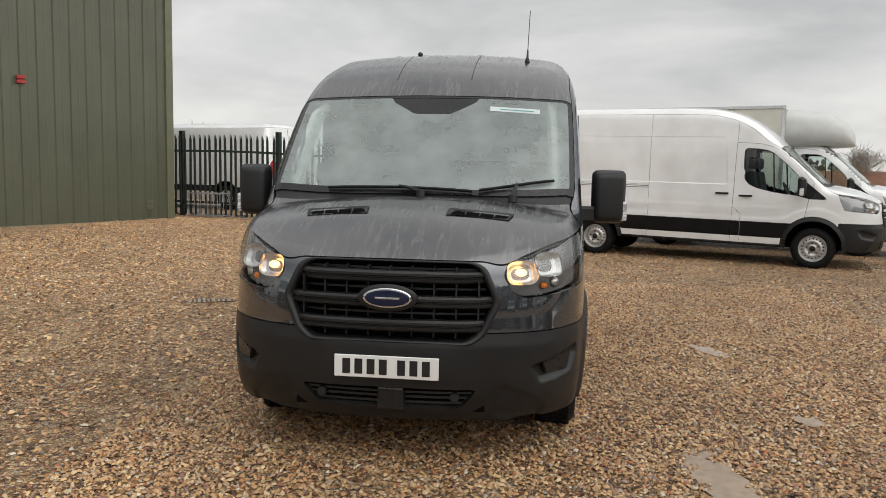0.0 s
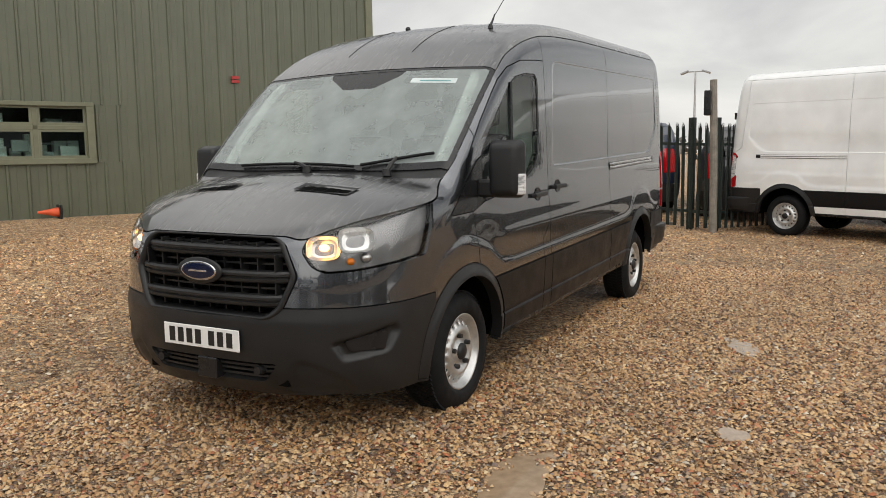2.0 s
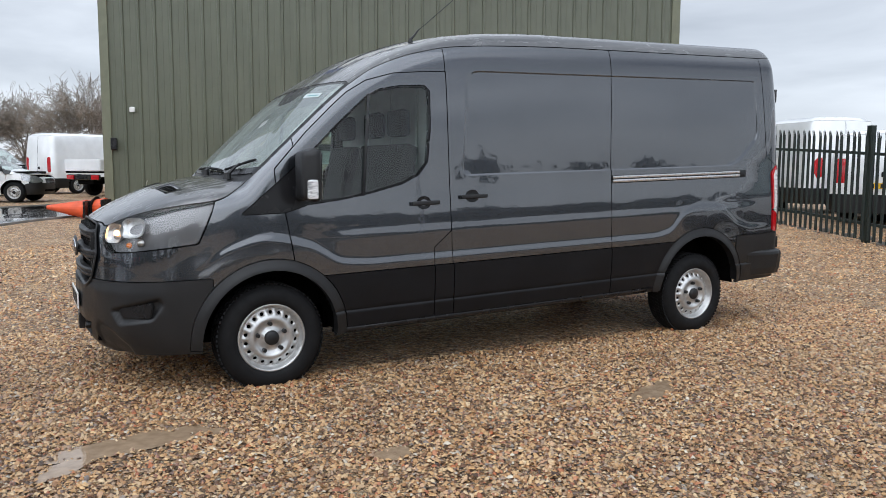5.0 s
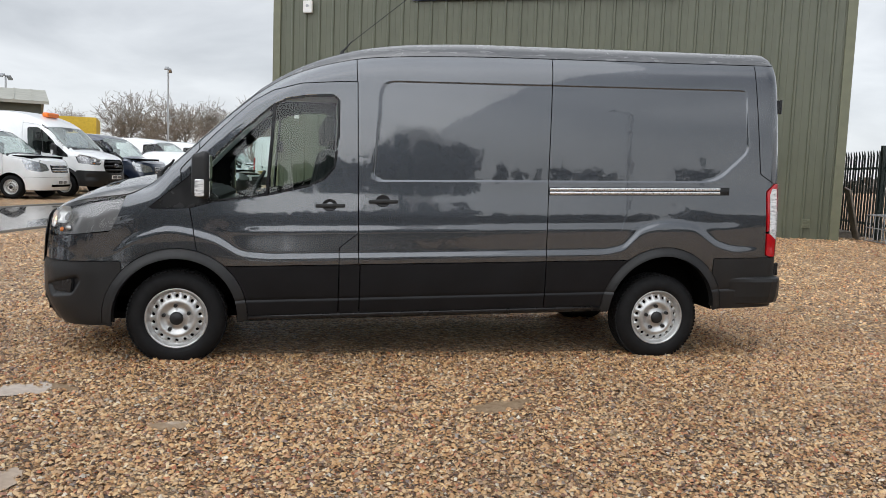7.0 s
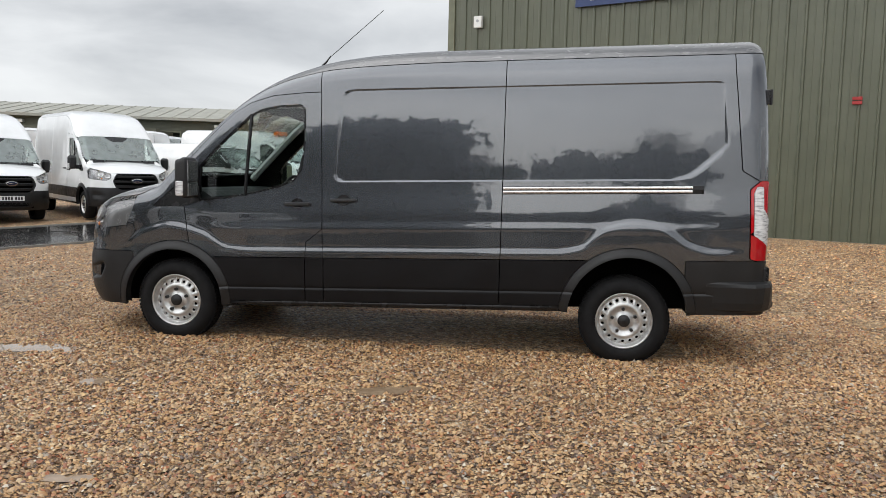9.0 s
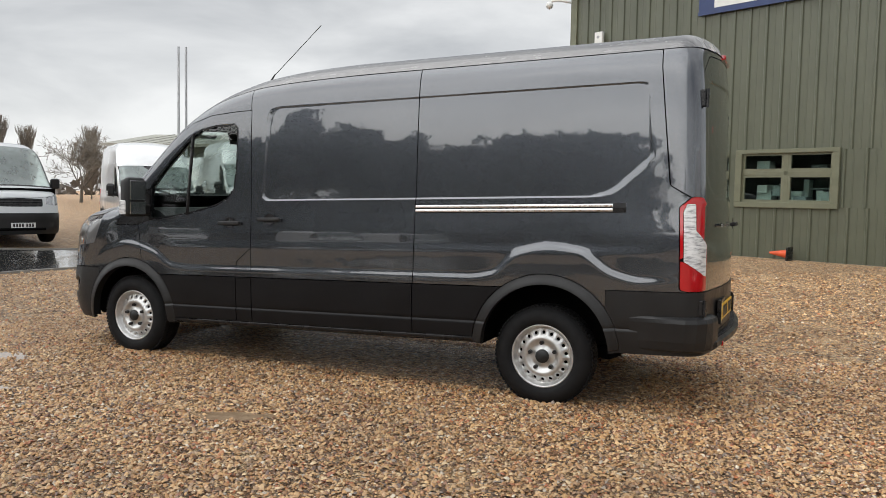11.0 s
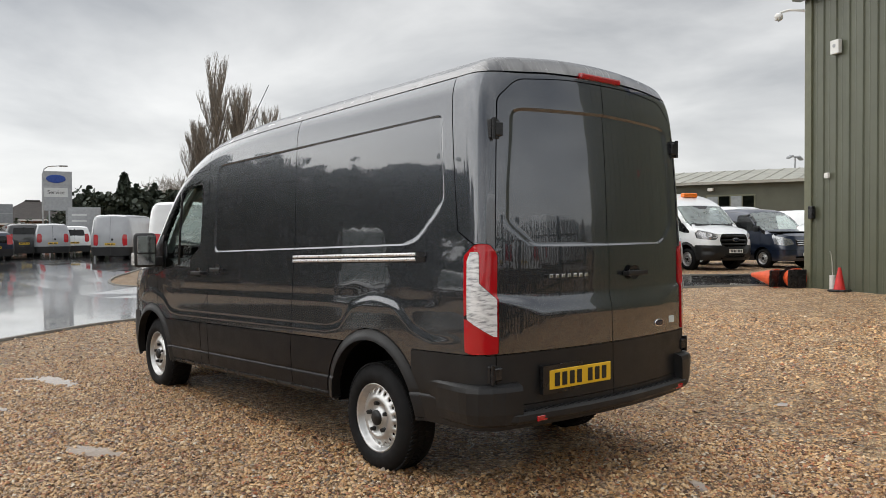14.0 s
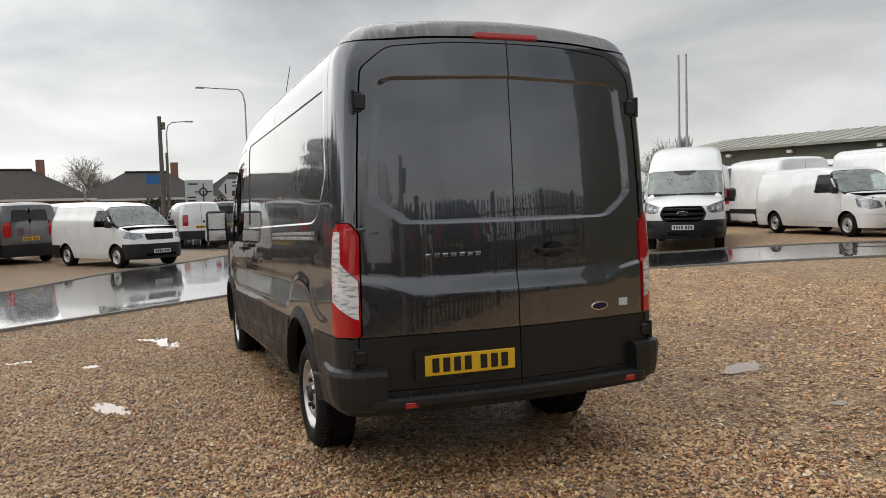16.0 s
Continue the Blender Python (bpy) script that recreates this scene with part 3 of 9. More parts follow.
# puddles in the gravel
rng = random.Random(5)
PUDDLES = [(1.66, 0.12, 0.14, 0.44, 8), (1.86, -0.22, 0.08, 0.18, 40), (3.12, 0.60, 0.17, 0.08, 0), (2.19, 3.15, 0.10, 0.30, 24), (2.42, 1.20, 0.07, 0.13, 30),
           (-2.92, 4.42, 0.30, 0.13, 20), (-2.64, 5.66, 0.08, 0.05, 0), (3.95, 2.05, 0.06, 0.12, 10), (-0.3, 6.3, 0.04, 0.16, -40)]
for k, (x, y, rx, ry, ang) in enumerate(PUDDLES):
    bm = bmesh.new()
    c = bm.verts.new((0, 0, 0.007))
    ring = []
    for i in range(36):
        a = 2 * math.pi * i / 36
        w = 1 + 0.45 * noise.noise(Vector((math.cos(a) * 1.1, math.sin(a) * 1.1, k * 3.1))) + 0.14 * noise.noise(Vector((math.cos(a) * 5, math.sin(a) * 5, k)))
        ring.append(bm.verts.new((rx * w * math.cos(a), ry * w * math.sin(a), 0.006)))
    for i in range(36):
        bm.faces.new((c, ring[i], ring[(i + 1) % 36]))
    p = part("puddle", bm, PUDDLE)
    p.matrix_world = pose(x, y, gz(x, y), 0, 0, ang)
    tagged(p, "small muddy puddle lying in the gravel", "puddle", "puddles in the gravel")

# loose stones, thick where the walk passes nearest
rs = np.random.RandomState(11)


def scatter(n, x0, x1, y0, y1, lo, hi, skip=None):
    x, y = rs.uniform(x0, x1, n), rs.uniform(y0, y1, n)
    if skip is not None:
        k = ~skip(x, y)
        x, y = x[k], y[k]
    return x, y, rs.uniform(0, 1, len(x)) ** 1.6 * (hi - lo) + lo


def stones(name, x, y, r, label):
    base = np.array([(1, 0.1, 0), (0.45, 0.85, 0.1), (-0.5, 0.8, -0.05), (-1, 0, 0.05), (-0.45, -0.85, 0), (0.55, -0.8, 0.05), (0.25, 0.1, 0.62), (-0.3, -0.05, 0.58)])
    faces = np.array([(0, 1, 6), (1, 2, 6), (2, 7, 6), (2, 3, 7), (3, 4, 7), (4, 6, 7), (4, 5, 6), (5, 0, 6)])
    n = len(x)
    v = base[None] * (1 + rs.uniform(-0.25, 0.25, (n, 8, 3)))
    v = v * np.stack([r * rs.uniform(0.8, 1.35, n), r * rs.uniform(0.55, 1.0, n), r * rs.uniform(0.75, 1.4, n)], 1)[:, None]
    t = rs.uniform(-0.6, 0.6, n)
    v = np.stack([v[..., 0] * np.cos(t)[:, None] + v[..., 2] * np.sin(t)[:, None], v[..., 1], -v[..., 0] * np.sin(t)[:, None] + v[..., 2] * np.cos(t)[:, None]], -1)
    a = rs.uniform(0, 6.283, n)
    v = np.stack([v[..., 0] * np.cos(a)[:, None] - v[..., 1] * np.sin(a)[:, None], v[..., 0] * np.sin(a)[:, None] + v[..., 1] * np.cos(a)[:, None], v[..., 2]], -1)
    v += np.stack([x, y, ground_z(x, y) + rs.uniform(-0.004, 0.013, n)], 1)[:, None]
    f = faces[None] + (np.arange(n) * 8)[:, None, None]
    me = bpy.data.meshes.new(name)
    me.vertices.add(n * 8)
    me.vertices.foreach_set("co", v.reshape(-1).astype(np.float32))
    me.loops.add(n * 24)
    me.loops.foreach_set("vertex_index", f.reshape(-1).astype(np.int32))
    me.polygons.add(n * 8)
    me.polygons.foreach_set("loop_start", np.arange(0, n * 24, 3, dtype=np.int32))
    me.polygons.foreach_set("loop_total", np.full(n * 8, 3, dtype=np.int32))
    me.materials.append(STONES)
    me.update(calc_edges=True)
    return tagged(new(name, me), label, "gravel", kind="stuff")


on_road = lambda x, y: inside(road_poly, np.stack([x, y], 1))


def in_puddle(x, y):
    hit = np.zeros(len(x), bool)
    for px, py, rx, ry, ang in PUDDLES:
        c, s_ = math.cos(radians(ang)), math.sin(radians(ang))
        u, v = (x - px) * c + (y - py) * s_, -(x - px) * s_ + (y - py) * c
        hit |= (u / rx) ** 2 + (v / ry) ** 2 < 0.75 + 0.5 * np.sin(x * 31) * np.sin(y * 27)
    return hit


under_van = lambda x, y: (np.abs(x) < 0.75) & (y > 0.8) & (y < 5.3)
bare = lambda x, y: on_road(x, y) | in_puddle(x, y) | under_van(x, y)
near_strip = lambda x, y: (x > -1.6) & (x < 4.2) & (y > -1.2) & (y < 7.2)
x1, y1, r1 = scatter(165000, -1.6, 4.2, -1.2, 7.2, 0.0065, 0.0178, bare)
stones("gravel_stones", x1, y1, r1, "loose wet gravel in brown, orange and cream")
x2, y2, r2 = scatter(90000, -8.0, 7.0, -6.0, 13.5, 0.009, 0.023, lambda x, y: bare(x, y) | near_strip(x, y))
stones("gravel_stones", x2, y2, r2, "loose wet gravel in brown, orange and cream")
# gravel heaped against the tyres
xs_, ys_ = [], []
for wx in (0.86, -0.86):
    for wy in (1.035, 4.765):
        a, d = rs.uniform(0, 6.283, 420), np.abs(rs.normal(0, 0.5, 420))
        xs_.append(wx + (0.12 + 0.06 * d) * np.cos(a))
        ys_.append(wy + (0.16 + 0.10 * d) * np.sin(a))
hx, hy = np.concatenate(xs_), np.concatenate(ys_)
stones("gravel_stones", hx, hy, rs.uniform(0.008, 0.026, len(hx)), "loose wet gravel heaped against the tyres")

# ---- vehicle bodies: one smooth solid, cut into its real panels ----
def pchip(xs, ys):
    """A smooth curve through the points, with no overshoot."""
    xs, ys = np.array(xs, float), np.array(ys, float)
    h, d = np.diff(xs), np.diff(ys) / np.diff(xs)
    m = np.zeros(len(xs))
    m[0], m[-1] = d[0], d[-1]
    for i in range(1, len(xs) - 1):
        if d[i - 1] * d[i] > 0:
            w1, w2 = 2 * h[i] + h[i - 1], h[i] + 2 * h[i - 1]
            m[i] = (w1 + w2) / (w1 / d[i - 1] + w2 / d[i])

    t = np.linspace(xs[0], xs[-1], 4000)
    i = np.clip(np.searchsorted(xs, t) - 1, 0, len(h) - 1)
    w = (t - xs[i]) / h[i]
    tab = (1 + 2 * w) * (1 - w) ** 2 * ys[i] + w * (1 - w) ** 2 * h[i] * m[i] + w * w * (3 - 2 * w) * ys[i + 1] + w * w * (w - 1) * h[i] * m[i + 1]
    t = np.concatenate([[xs[0] - 9], t, [xs[-1] + 9]])
    tab = np.concatenate([[ys[0] - 9 * m[0]], tab, [ys[-1] + 9 * m[-1]]])

    def f(x):
        return np.interp(x, t, tab)

    return f


def smax(a, b, k):
    h = np.maximum(k - np.abs(a - b), 0) / k
    return np.maximum(a, b) + h * h * k * 0.25


def rounded(pts, r, n=4):
    """The polygon with its corners rounded."""
    out = []
    pts = [np.array(p, float) for p in pts]
    for i, p in enumerate(pts):
        a, b = pts[i - 1], pts[(i + 1) % len(pts)]
        rr = r[i] if isinstance(r, (list, tuple)) else r
        ra, rb = min(rr, 0.45 * np.linalg.norm(a - p)), min(rr, 0.45 * np.linalg.norm(b - p))
        if rr <= 0:
            out.append(p)
            continue
        p0, p1 = p + (a - p) / np.linalg.norm(a - p) * ra, p + (b - p) / np.linalg.norm(b - p) * rb
        out += [(1 - t) ** 2 * p0 + 2 * t * (1 - t) * p + t * t * p1 for t in np.linspace(0, 1, n + 1)]
    return np.array(out)


def poly(pts, r=0.0):
    """The signed distance to a polygon, below nought inside."""
    P = rounded(pts, r) if (isinstance(r, (list, tuple)) or r > 0) else np.array(pts, float)

    A = np.roll(P, 1, 0)
    E = P - A
    LL = np.maximum((E * E).sum(1), 1e-12)
    SL = np.where(np.abs(E[:, 1]) > 1e-12, E[:, 0] / np.where(np.abs(E[:, 1]) > 1e-12, E[:, 1], 1.0), 0.0)

    def some(q):
        x, y = q[:, :1] - A[:, 0], q[:, 1:2] - A[:, 1]
        t = np.clip((x * E[:, 0] + y * E[:, 1]) / LL, 0, 1)
        dx, dy = x - t * E[:, 0], y - t * E[:, 1]
        d = np.sqrt((dx * dx + dy * dy).min(1))
        hit = ((y < 0) != (y < E[:, 1])) & (x < SL * y)
        return np.where(hit.sum(1) % 2 == 1, -d, d)

    def f(q):
        return some(q) if len(q) <= 4000 else np.concatenate([some(q[i:i + 4000]) for i in range(0, len(q), 4000)])

    return f


def disc(cx, cy, r):
    return lambda q: np.hypot(q[:, 0] - cx, q[:, 1] - cy) - r


def union(*fs):
    return lambda q: np.min([f(q) for f in fs], axis=0)


def cross(*fs):
    return lambda q: np.max([f(q) for f in fs], axis=0)


class Shape:
    """The outer solid of a vehicle: x across, y from the nose backwards, z up."""

    def __init__(s, section, top, camber, bow, lean, rear, rear_bow, rear_lean, edge, ledge=None, front_k=0.06, rear_k=0.12, fc=(0.45, 0.55), rc=(0.45, 5.45), width=0.9):
        s.hw, s.T, s.cam = pchip(*zip(*section)), pchip(*zip(*top)), pchip(*zip(*camber))
        s.bow, s.lean, s.rear, s.rb, s.rl, s.k = pchip(*zip(*bow)), pchip(*zip(*lean)), rear, rear_bow, pchip(*zip(*rear_lean)), pchip(*zip(*edge))
        s.ledge, s.fk, s.rk, s.fc, s.rc, s.w = ledge, front_k, rear_k, fc, rc, width
        s.u1 = fc[0]
        s.u2 = s.u1 + 0.85
        s.u3 = s.u2 + rc[1] - fc[1]
        s.u4 = s.u3 + 0.65
        s.u5 = s.u4 + rc[0]

    def F(s, p):
        x, y, z = np.abs(p[:, 0]), p[:, 1], p[:, 2]
        h = s.hw(z)
        if s.ledge is not None:
            h = h + s.ledge(y, z)
        e = 1e-3
        d2 = (z - s.T(y) + s.cam(y) * (x / s.w) ** 2) / np.sqrt(1 + ((s.T(y + e) - s.T(y - e)) / (2 * e)) ** 2)
        d = smax(x - h, d2, np.maximum(s.k(y), 0.02))
        sl = (s.bow(x + e) - s.bow(x - e)) / (2 * e)
        d = smax(d, (s.bow(x) + s.lean(z) - y) / np.sqrt(1 + sl * sl), s.fk)
        return smax(d, (y - s.rear + s.rb * (x / s.w) ** 2 + s.rl(z)), s.rk)

    def solve(s, o, d, far):
        lo, hi = np.zeros(len(o)), np.full(len(o), far)
        for _ in range(6):
            mid = (lo + hi) / 2
            out = s.F(o + mid[:, None] * d) > 0
            hi, lo = np.where(out, mid, hi), np.where(out, lo, mid)
        fl, fh = s.F(o + lo[:, None] * d), s.F(o + hi[:, None] * d)
        for _ in range(6):
            mid = np.clip((lo * fh - hi * fl) / np.where(np.abs(fh - fl) < 1e-12, 1.0, fh - fl), lo, hi)
            fm = s.F(o + mid[:, None] * d)
            out = fm > 0
            fl, fh = np.where(out, fl * 0.5, fm), np.where(out, fm, fh * 0.5)
            hi, lo = np.where(out, mid, hi), np.where(out, lo, mid)
        p = o + mid[:, None] * d
        g = np.stack([s.F(p + 2e-3 * np.eye(3)[i]) - s.F(p - 2e-3 * np.eye(3)[i]) for i in range(3)], 1)
        return p, g / np.maximum(np.linalg.norm(g, axis=1, keepdims=True), 1e-9)

    def belt_ray(s, q):
        u, z = q[:, 0], q[:, 1]
        (fx, fy), (rx, ry) = s.fc, s.rc
        f = np.clip((u - s.u1) / 0.85, 0, 1) * math.pi / 2
        r = np.clip((u - s.u3) / 0.65, 0, 1) * math.pi / 2
        ox = np.where(u < s.u1, u, np.where(u > s.u4, rx - (u - s.u4), fx))
        oy = np.where(u < s.u2, fy, np.where(u > s.u3, ry, fy + u - s.u2))
        return np.stack([ox, oy, z], 1), np.stack([np.sin(f) * np.cos(r), -np.cos(f) + np.sin(r), 0 * u], 1)

    def belt(s, q):
        q = np.asarray(q, float)
        o, d = s.belt_ray(q)
        return s.solve(o, d, 1.3)

    def over(s, q):
        q = np.asarray(q, float)
        o = np.stack([q[:, 0], q[:, 1], np.full(len(q), 0.85)], 1)
        return s.solve(o, np.tile([0.0, 0.0, 1.0], (len(q), 1)), 2.4)

    def U(s, x, y):
        """The place along the belt of a point of the plan."""
        if y > s.rc[1]:
            return s.u4 + s.rc[0] - x if x < s.rc[0] else s.u3 + 0.65 * math.atan2(y - s.rc[1], x - s.rc[0]) / (math.pi / 2)
        if y < s.fc[1]:
            return x if x < s.fc[0] else s.u1 + 0.85 * math.atan2(x - s.fc[0], s.fc[1] - y) / (math.pi / 2)
        return s.u2 + y - s.fc[1]

    def side(s, pts):
        return [(s.u2 + y - s.fc[1], z) for y, z in pts]

    def uz(s, pts):
        return [(s.U(x, y), z) for x, y, z in pts]


class Patch:
    """A grid on the solid whose cells are shared out among panels."""

    def __init__(s, surf, a, b, regions, press=None):
        s.surf, s.regions, s.press = surf, regions, press
        A, B = np.meshgrid(a, b, indexing="ij")
        s.size = A.shape
        s.q = np.stack([A, B], -1).reshape(-1, 2)
        I = np.arange(len(s.q)).reshape(A.shape)
        s.cells = np.stack([I[:-1, :-1], I[1:, :-1], I[1:, 1:], I[:-1, 1:]], -1).reshape(-1, 4)
        c = s.q[s.cells].mean(1)
        s.label = np.full(len(c), len(regions))
        for k in range(len(regions) - 1, -1, -1):
            s.label[regions[k][1](c) < 0] = k
        s.p, s.n = surf(s.q)
        s.seam = np.abs(s.q[:, 0]) < 1e-9

    def shift(s, q, k, target):
        f, e = s.regions[k][1], 1e-4
        d = f(q)
        gx = (f(q + (e, 0)) - f(q - (e, 0))) / (2 * e)
        gy = (f(q + (0, e)) - f(q - (0, e))) / (2 * e)
        g = np.stack([gx, gy], 1)
        g /= np.maximum(np.linalg.norm(g, axis=1, keepdims=True), 1e-6)
        step = np.clip(target - d, -0.05, 0.05)
        return q + step[:, None] * g

    def panel(s, name, gap=0.0025, offset=0.0, depth=0.02):
        """Vertices, normals and faces of one panel, with its edges turned in."""
        names = [r[0] for r in s.regions]
        mine = [k for k, n in enumerate(names) if n == name]
        sel = np.isin(s.label, mine)
        if not sel.any():
            return None
        cells = s.cells[sel]
        touch = {}
        for k in set(s.label.tolist()):
            if k not in mine:
                t = np.zeros(len(s.q), bool)
                t[s.cells[s.label == k].ravel()] = True
                touch[k] = t
        used = np.unique(cells)
        own = np.zeros(len(s.q), int) + 999
        for k in mine:
            own[s.cells[s.label == k].ravel()] = np.minimum(own[s.cells[s.label == k].ravel()], k)
        q = s.q.copy()
        moved = np.zeros(len(s.q), bool)
        for _ in range(2):
            for k in sorted(touch):
                idx = used[touch[k][used]]
                if not len(idx):
                    continue
                inner = own[idx] < k
                for kk in set(own[idx][inner].tolist()):
                    sub = idx[inner & (own[idx] == kk)]
                    q[sub] = s.shift(q[sub], kk, -gap)
                    moved[sub] = True
                if (~inner).any() and k < len(s.regions):
                    sub = idx[~inner]
                    q[sub] = s.shift(q[sub], k, gap)
                    moved[sub] = True
        q[s.seam & moved, 0] = 0.0
        p, n = s.p.copy(), s.n.copy()
        if moved.any():
            p[moved], n[moved] = s.surf(q[moved])
        if s.press is not None:
            p[used] = p[used] + n[used] * s.press(q[used], p[used])[:, None]
        p = p + n * (offset(q)[:, None] if callable(offset) else offset)
        remap = np.full(len(s.q), -1)
        remap[used] = np.arange(len(used))
        faces = remap[cells]
        v, nn = p[used], n[used]
        seam = s.seam[used]
        if depth > 0:
            e = np.concatenate([faces[:, [i, (i + 1) % 4]] for i in range(4)])
            key = np.sort(e, 1)
            key = key[:, 0] * len(v) + key[:, 1]
            _, first, n_of = np.unique(key, return_index=True, return_counts=True)
            rim = e[first[n_of == 1]]
            rim = rim[~(seam[rim[:, 0]] & seam[rim[:, 1]])]
            ids = np.unique(rim)
            back = np.full(len(v), -1)
            back[ids] = np.arange(len(ids))
            hi, lo = len(v), len(v) + len(ids)
            v = np.concatenate([v, v[ids], v[ids] - nn[ids] * depth])
            seam = np.concatenate([seam, seam[ids], seam[ids]])
            r = back[rim]
            faces = faces.tolist() + np.stack([r[:, 1] + hi, r[:, 0] + hi, r[:, 0] + lo, r[:, 1] + lo], 1).tolist()
        else:
            faces = faces.tolist()
        return v, faces, seam


def both(got, flip=False):
    """A panel and its mirror image, joined in the middle."""
    v, faces, seam = got
    m = np.arange(len(v))
    off = np.cumsum(~seam) - 1 + len(v)
    m = np.where(seam, np.arange(len(v)), off)
    w = v[~seam] * (-1, 1, 1)
    return np.concatenate([v, w]), faces + [tuple(int(m[i]) for i in f[::-1]) for f in faces]


def mirrored(got):
    v, faces, seam = got
    return v * (-1, 1, 1), [f[::-1] for f in faces]

# ---- the panel van of the walk, and its white sisters ----
def transit_shape(lift=0.0, long=0.0):
    """lift: how much taller the roof is; long: extra length behind the rear axle."""
    section = [(0.30, 0.935), (0.36, 0.952), (0.45, 0.968), (0.6, 0.982), (0.755, 0.987), (0.9, 0.988), (1.0, 0.987), (1.1, 0.984), (1.2, 0.978), (1.28, 0.973), (1.37, 0.969), (1.5, 0.965), (1.8, 0.956), (2.06, 0.942),
               (2.2, 0.928), (2.32, 0.902), (2.5, 0.86)]
    if lift:
        section = section[:-3] + [(2.06 + lift * 0.6, 0.92), (2.2 + lift, 0.89), (2.5 + lift, 0.82)]
    k = lift / 0.41
    top = [(0.0, 1.12), (0.1, 1.175), (0.25, 1.255), (0.47, 1.348), (0.7, 1.40), (0.86, 1.425), (1.0, 1.545), (1.2, 1.73), (1.466, 1.968), (1.58, 2.06 + 0.03 * k), (1.72, 2.155 + 0.10 * k),
           (1.9, 2.255 + 0.20 * k), (2.1, 2.335 + 0.28 * k), (2.4, 2.41 + 0.36 * k), (2.8, 2.452 + 0.40 * k), (3.3, 2.468 + lift), (5.6 + long, 2.468 + lift), (5.9 + long, 2.45 + lift)]
    camber = [(0.0, 0.05), (0.4, 0.08), (0.8, 0.08), (0.95, 0.05), (1.5, 0.045), (2.2, 0.06), (6.5, 0.065)]
    bow = [(0.0, -0.035), (0.3, -0.018), (0.5, 0.028), (0.65, 0.085), (0.78, 0.165), (0.87, 0.265), (0.94, 0.40), (0.985, 0.58), (1.005, 0.72), (1.02, 0.9)]
    lean = [(0.30, 0.13), (0.40, 0.05), (0.5, 0.012), (0.62, 0.0), (0.72, 0.0), (0.80, 0.012), (0.9, 0.018), (1.0, 0.03), (1.1, 0.05), (1.2, 0.10), (1.4, 0.25)]
    rear_lean = [(0.3, 0.0), (1.2, 0.01), (1.8, 0.04), (2.3, 0.09), (2.6, 0.14)]
    edge = [(0.0, 0.09), (0.5, 0.12), (0.9, 0.11), (1.5, 0.11), (1.8, 0.13), (2.3, 0.16), (2.8, 0.17), (6.5, 0.17)]
    lz = pchip([0.3, 0.58, 0.76, 1.0, 1.28, 1.52, 1.75, 4.2, 4.40, 4.58, 4.80, 5.0, 5.24, 5.42, 6.5], [0.80, 0.84, 0.95, 1.01, 0.945, 0.82, 0.802, 0.802, 0.83, 0.975, 1.03, 1.0, 0.85, 0.81, 0.81])

    def ledge(y, z):
        l = lz(y)
        fade = smooth(0.35, 0.85, y) * (1 - smooth(5.35 + long, 5.7 + long, y))
        return 0.0068 * (1 - smooth(l - 0.006, l + 0.048, z)) * fade - 0.0012 * np.exp(-(((z - l - 0.10) / 0.08) ** 2)) * fade

    return Shape(section, top, camber, bow, lean, 5.905 + long, 0.10, rear_lean, edge, ledge, rc=(0.45, 5.45 + long))


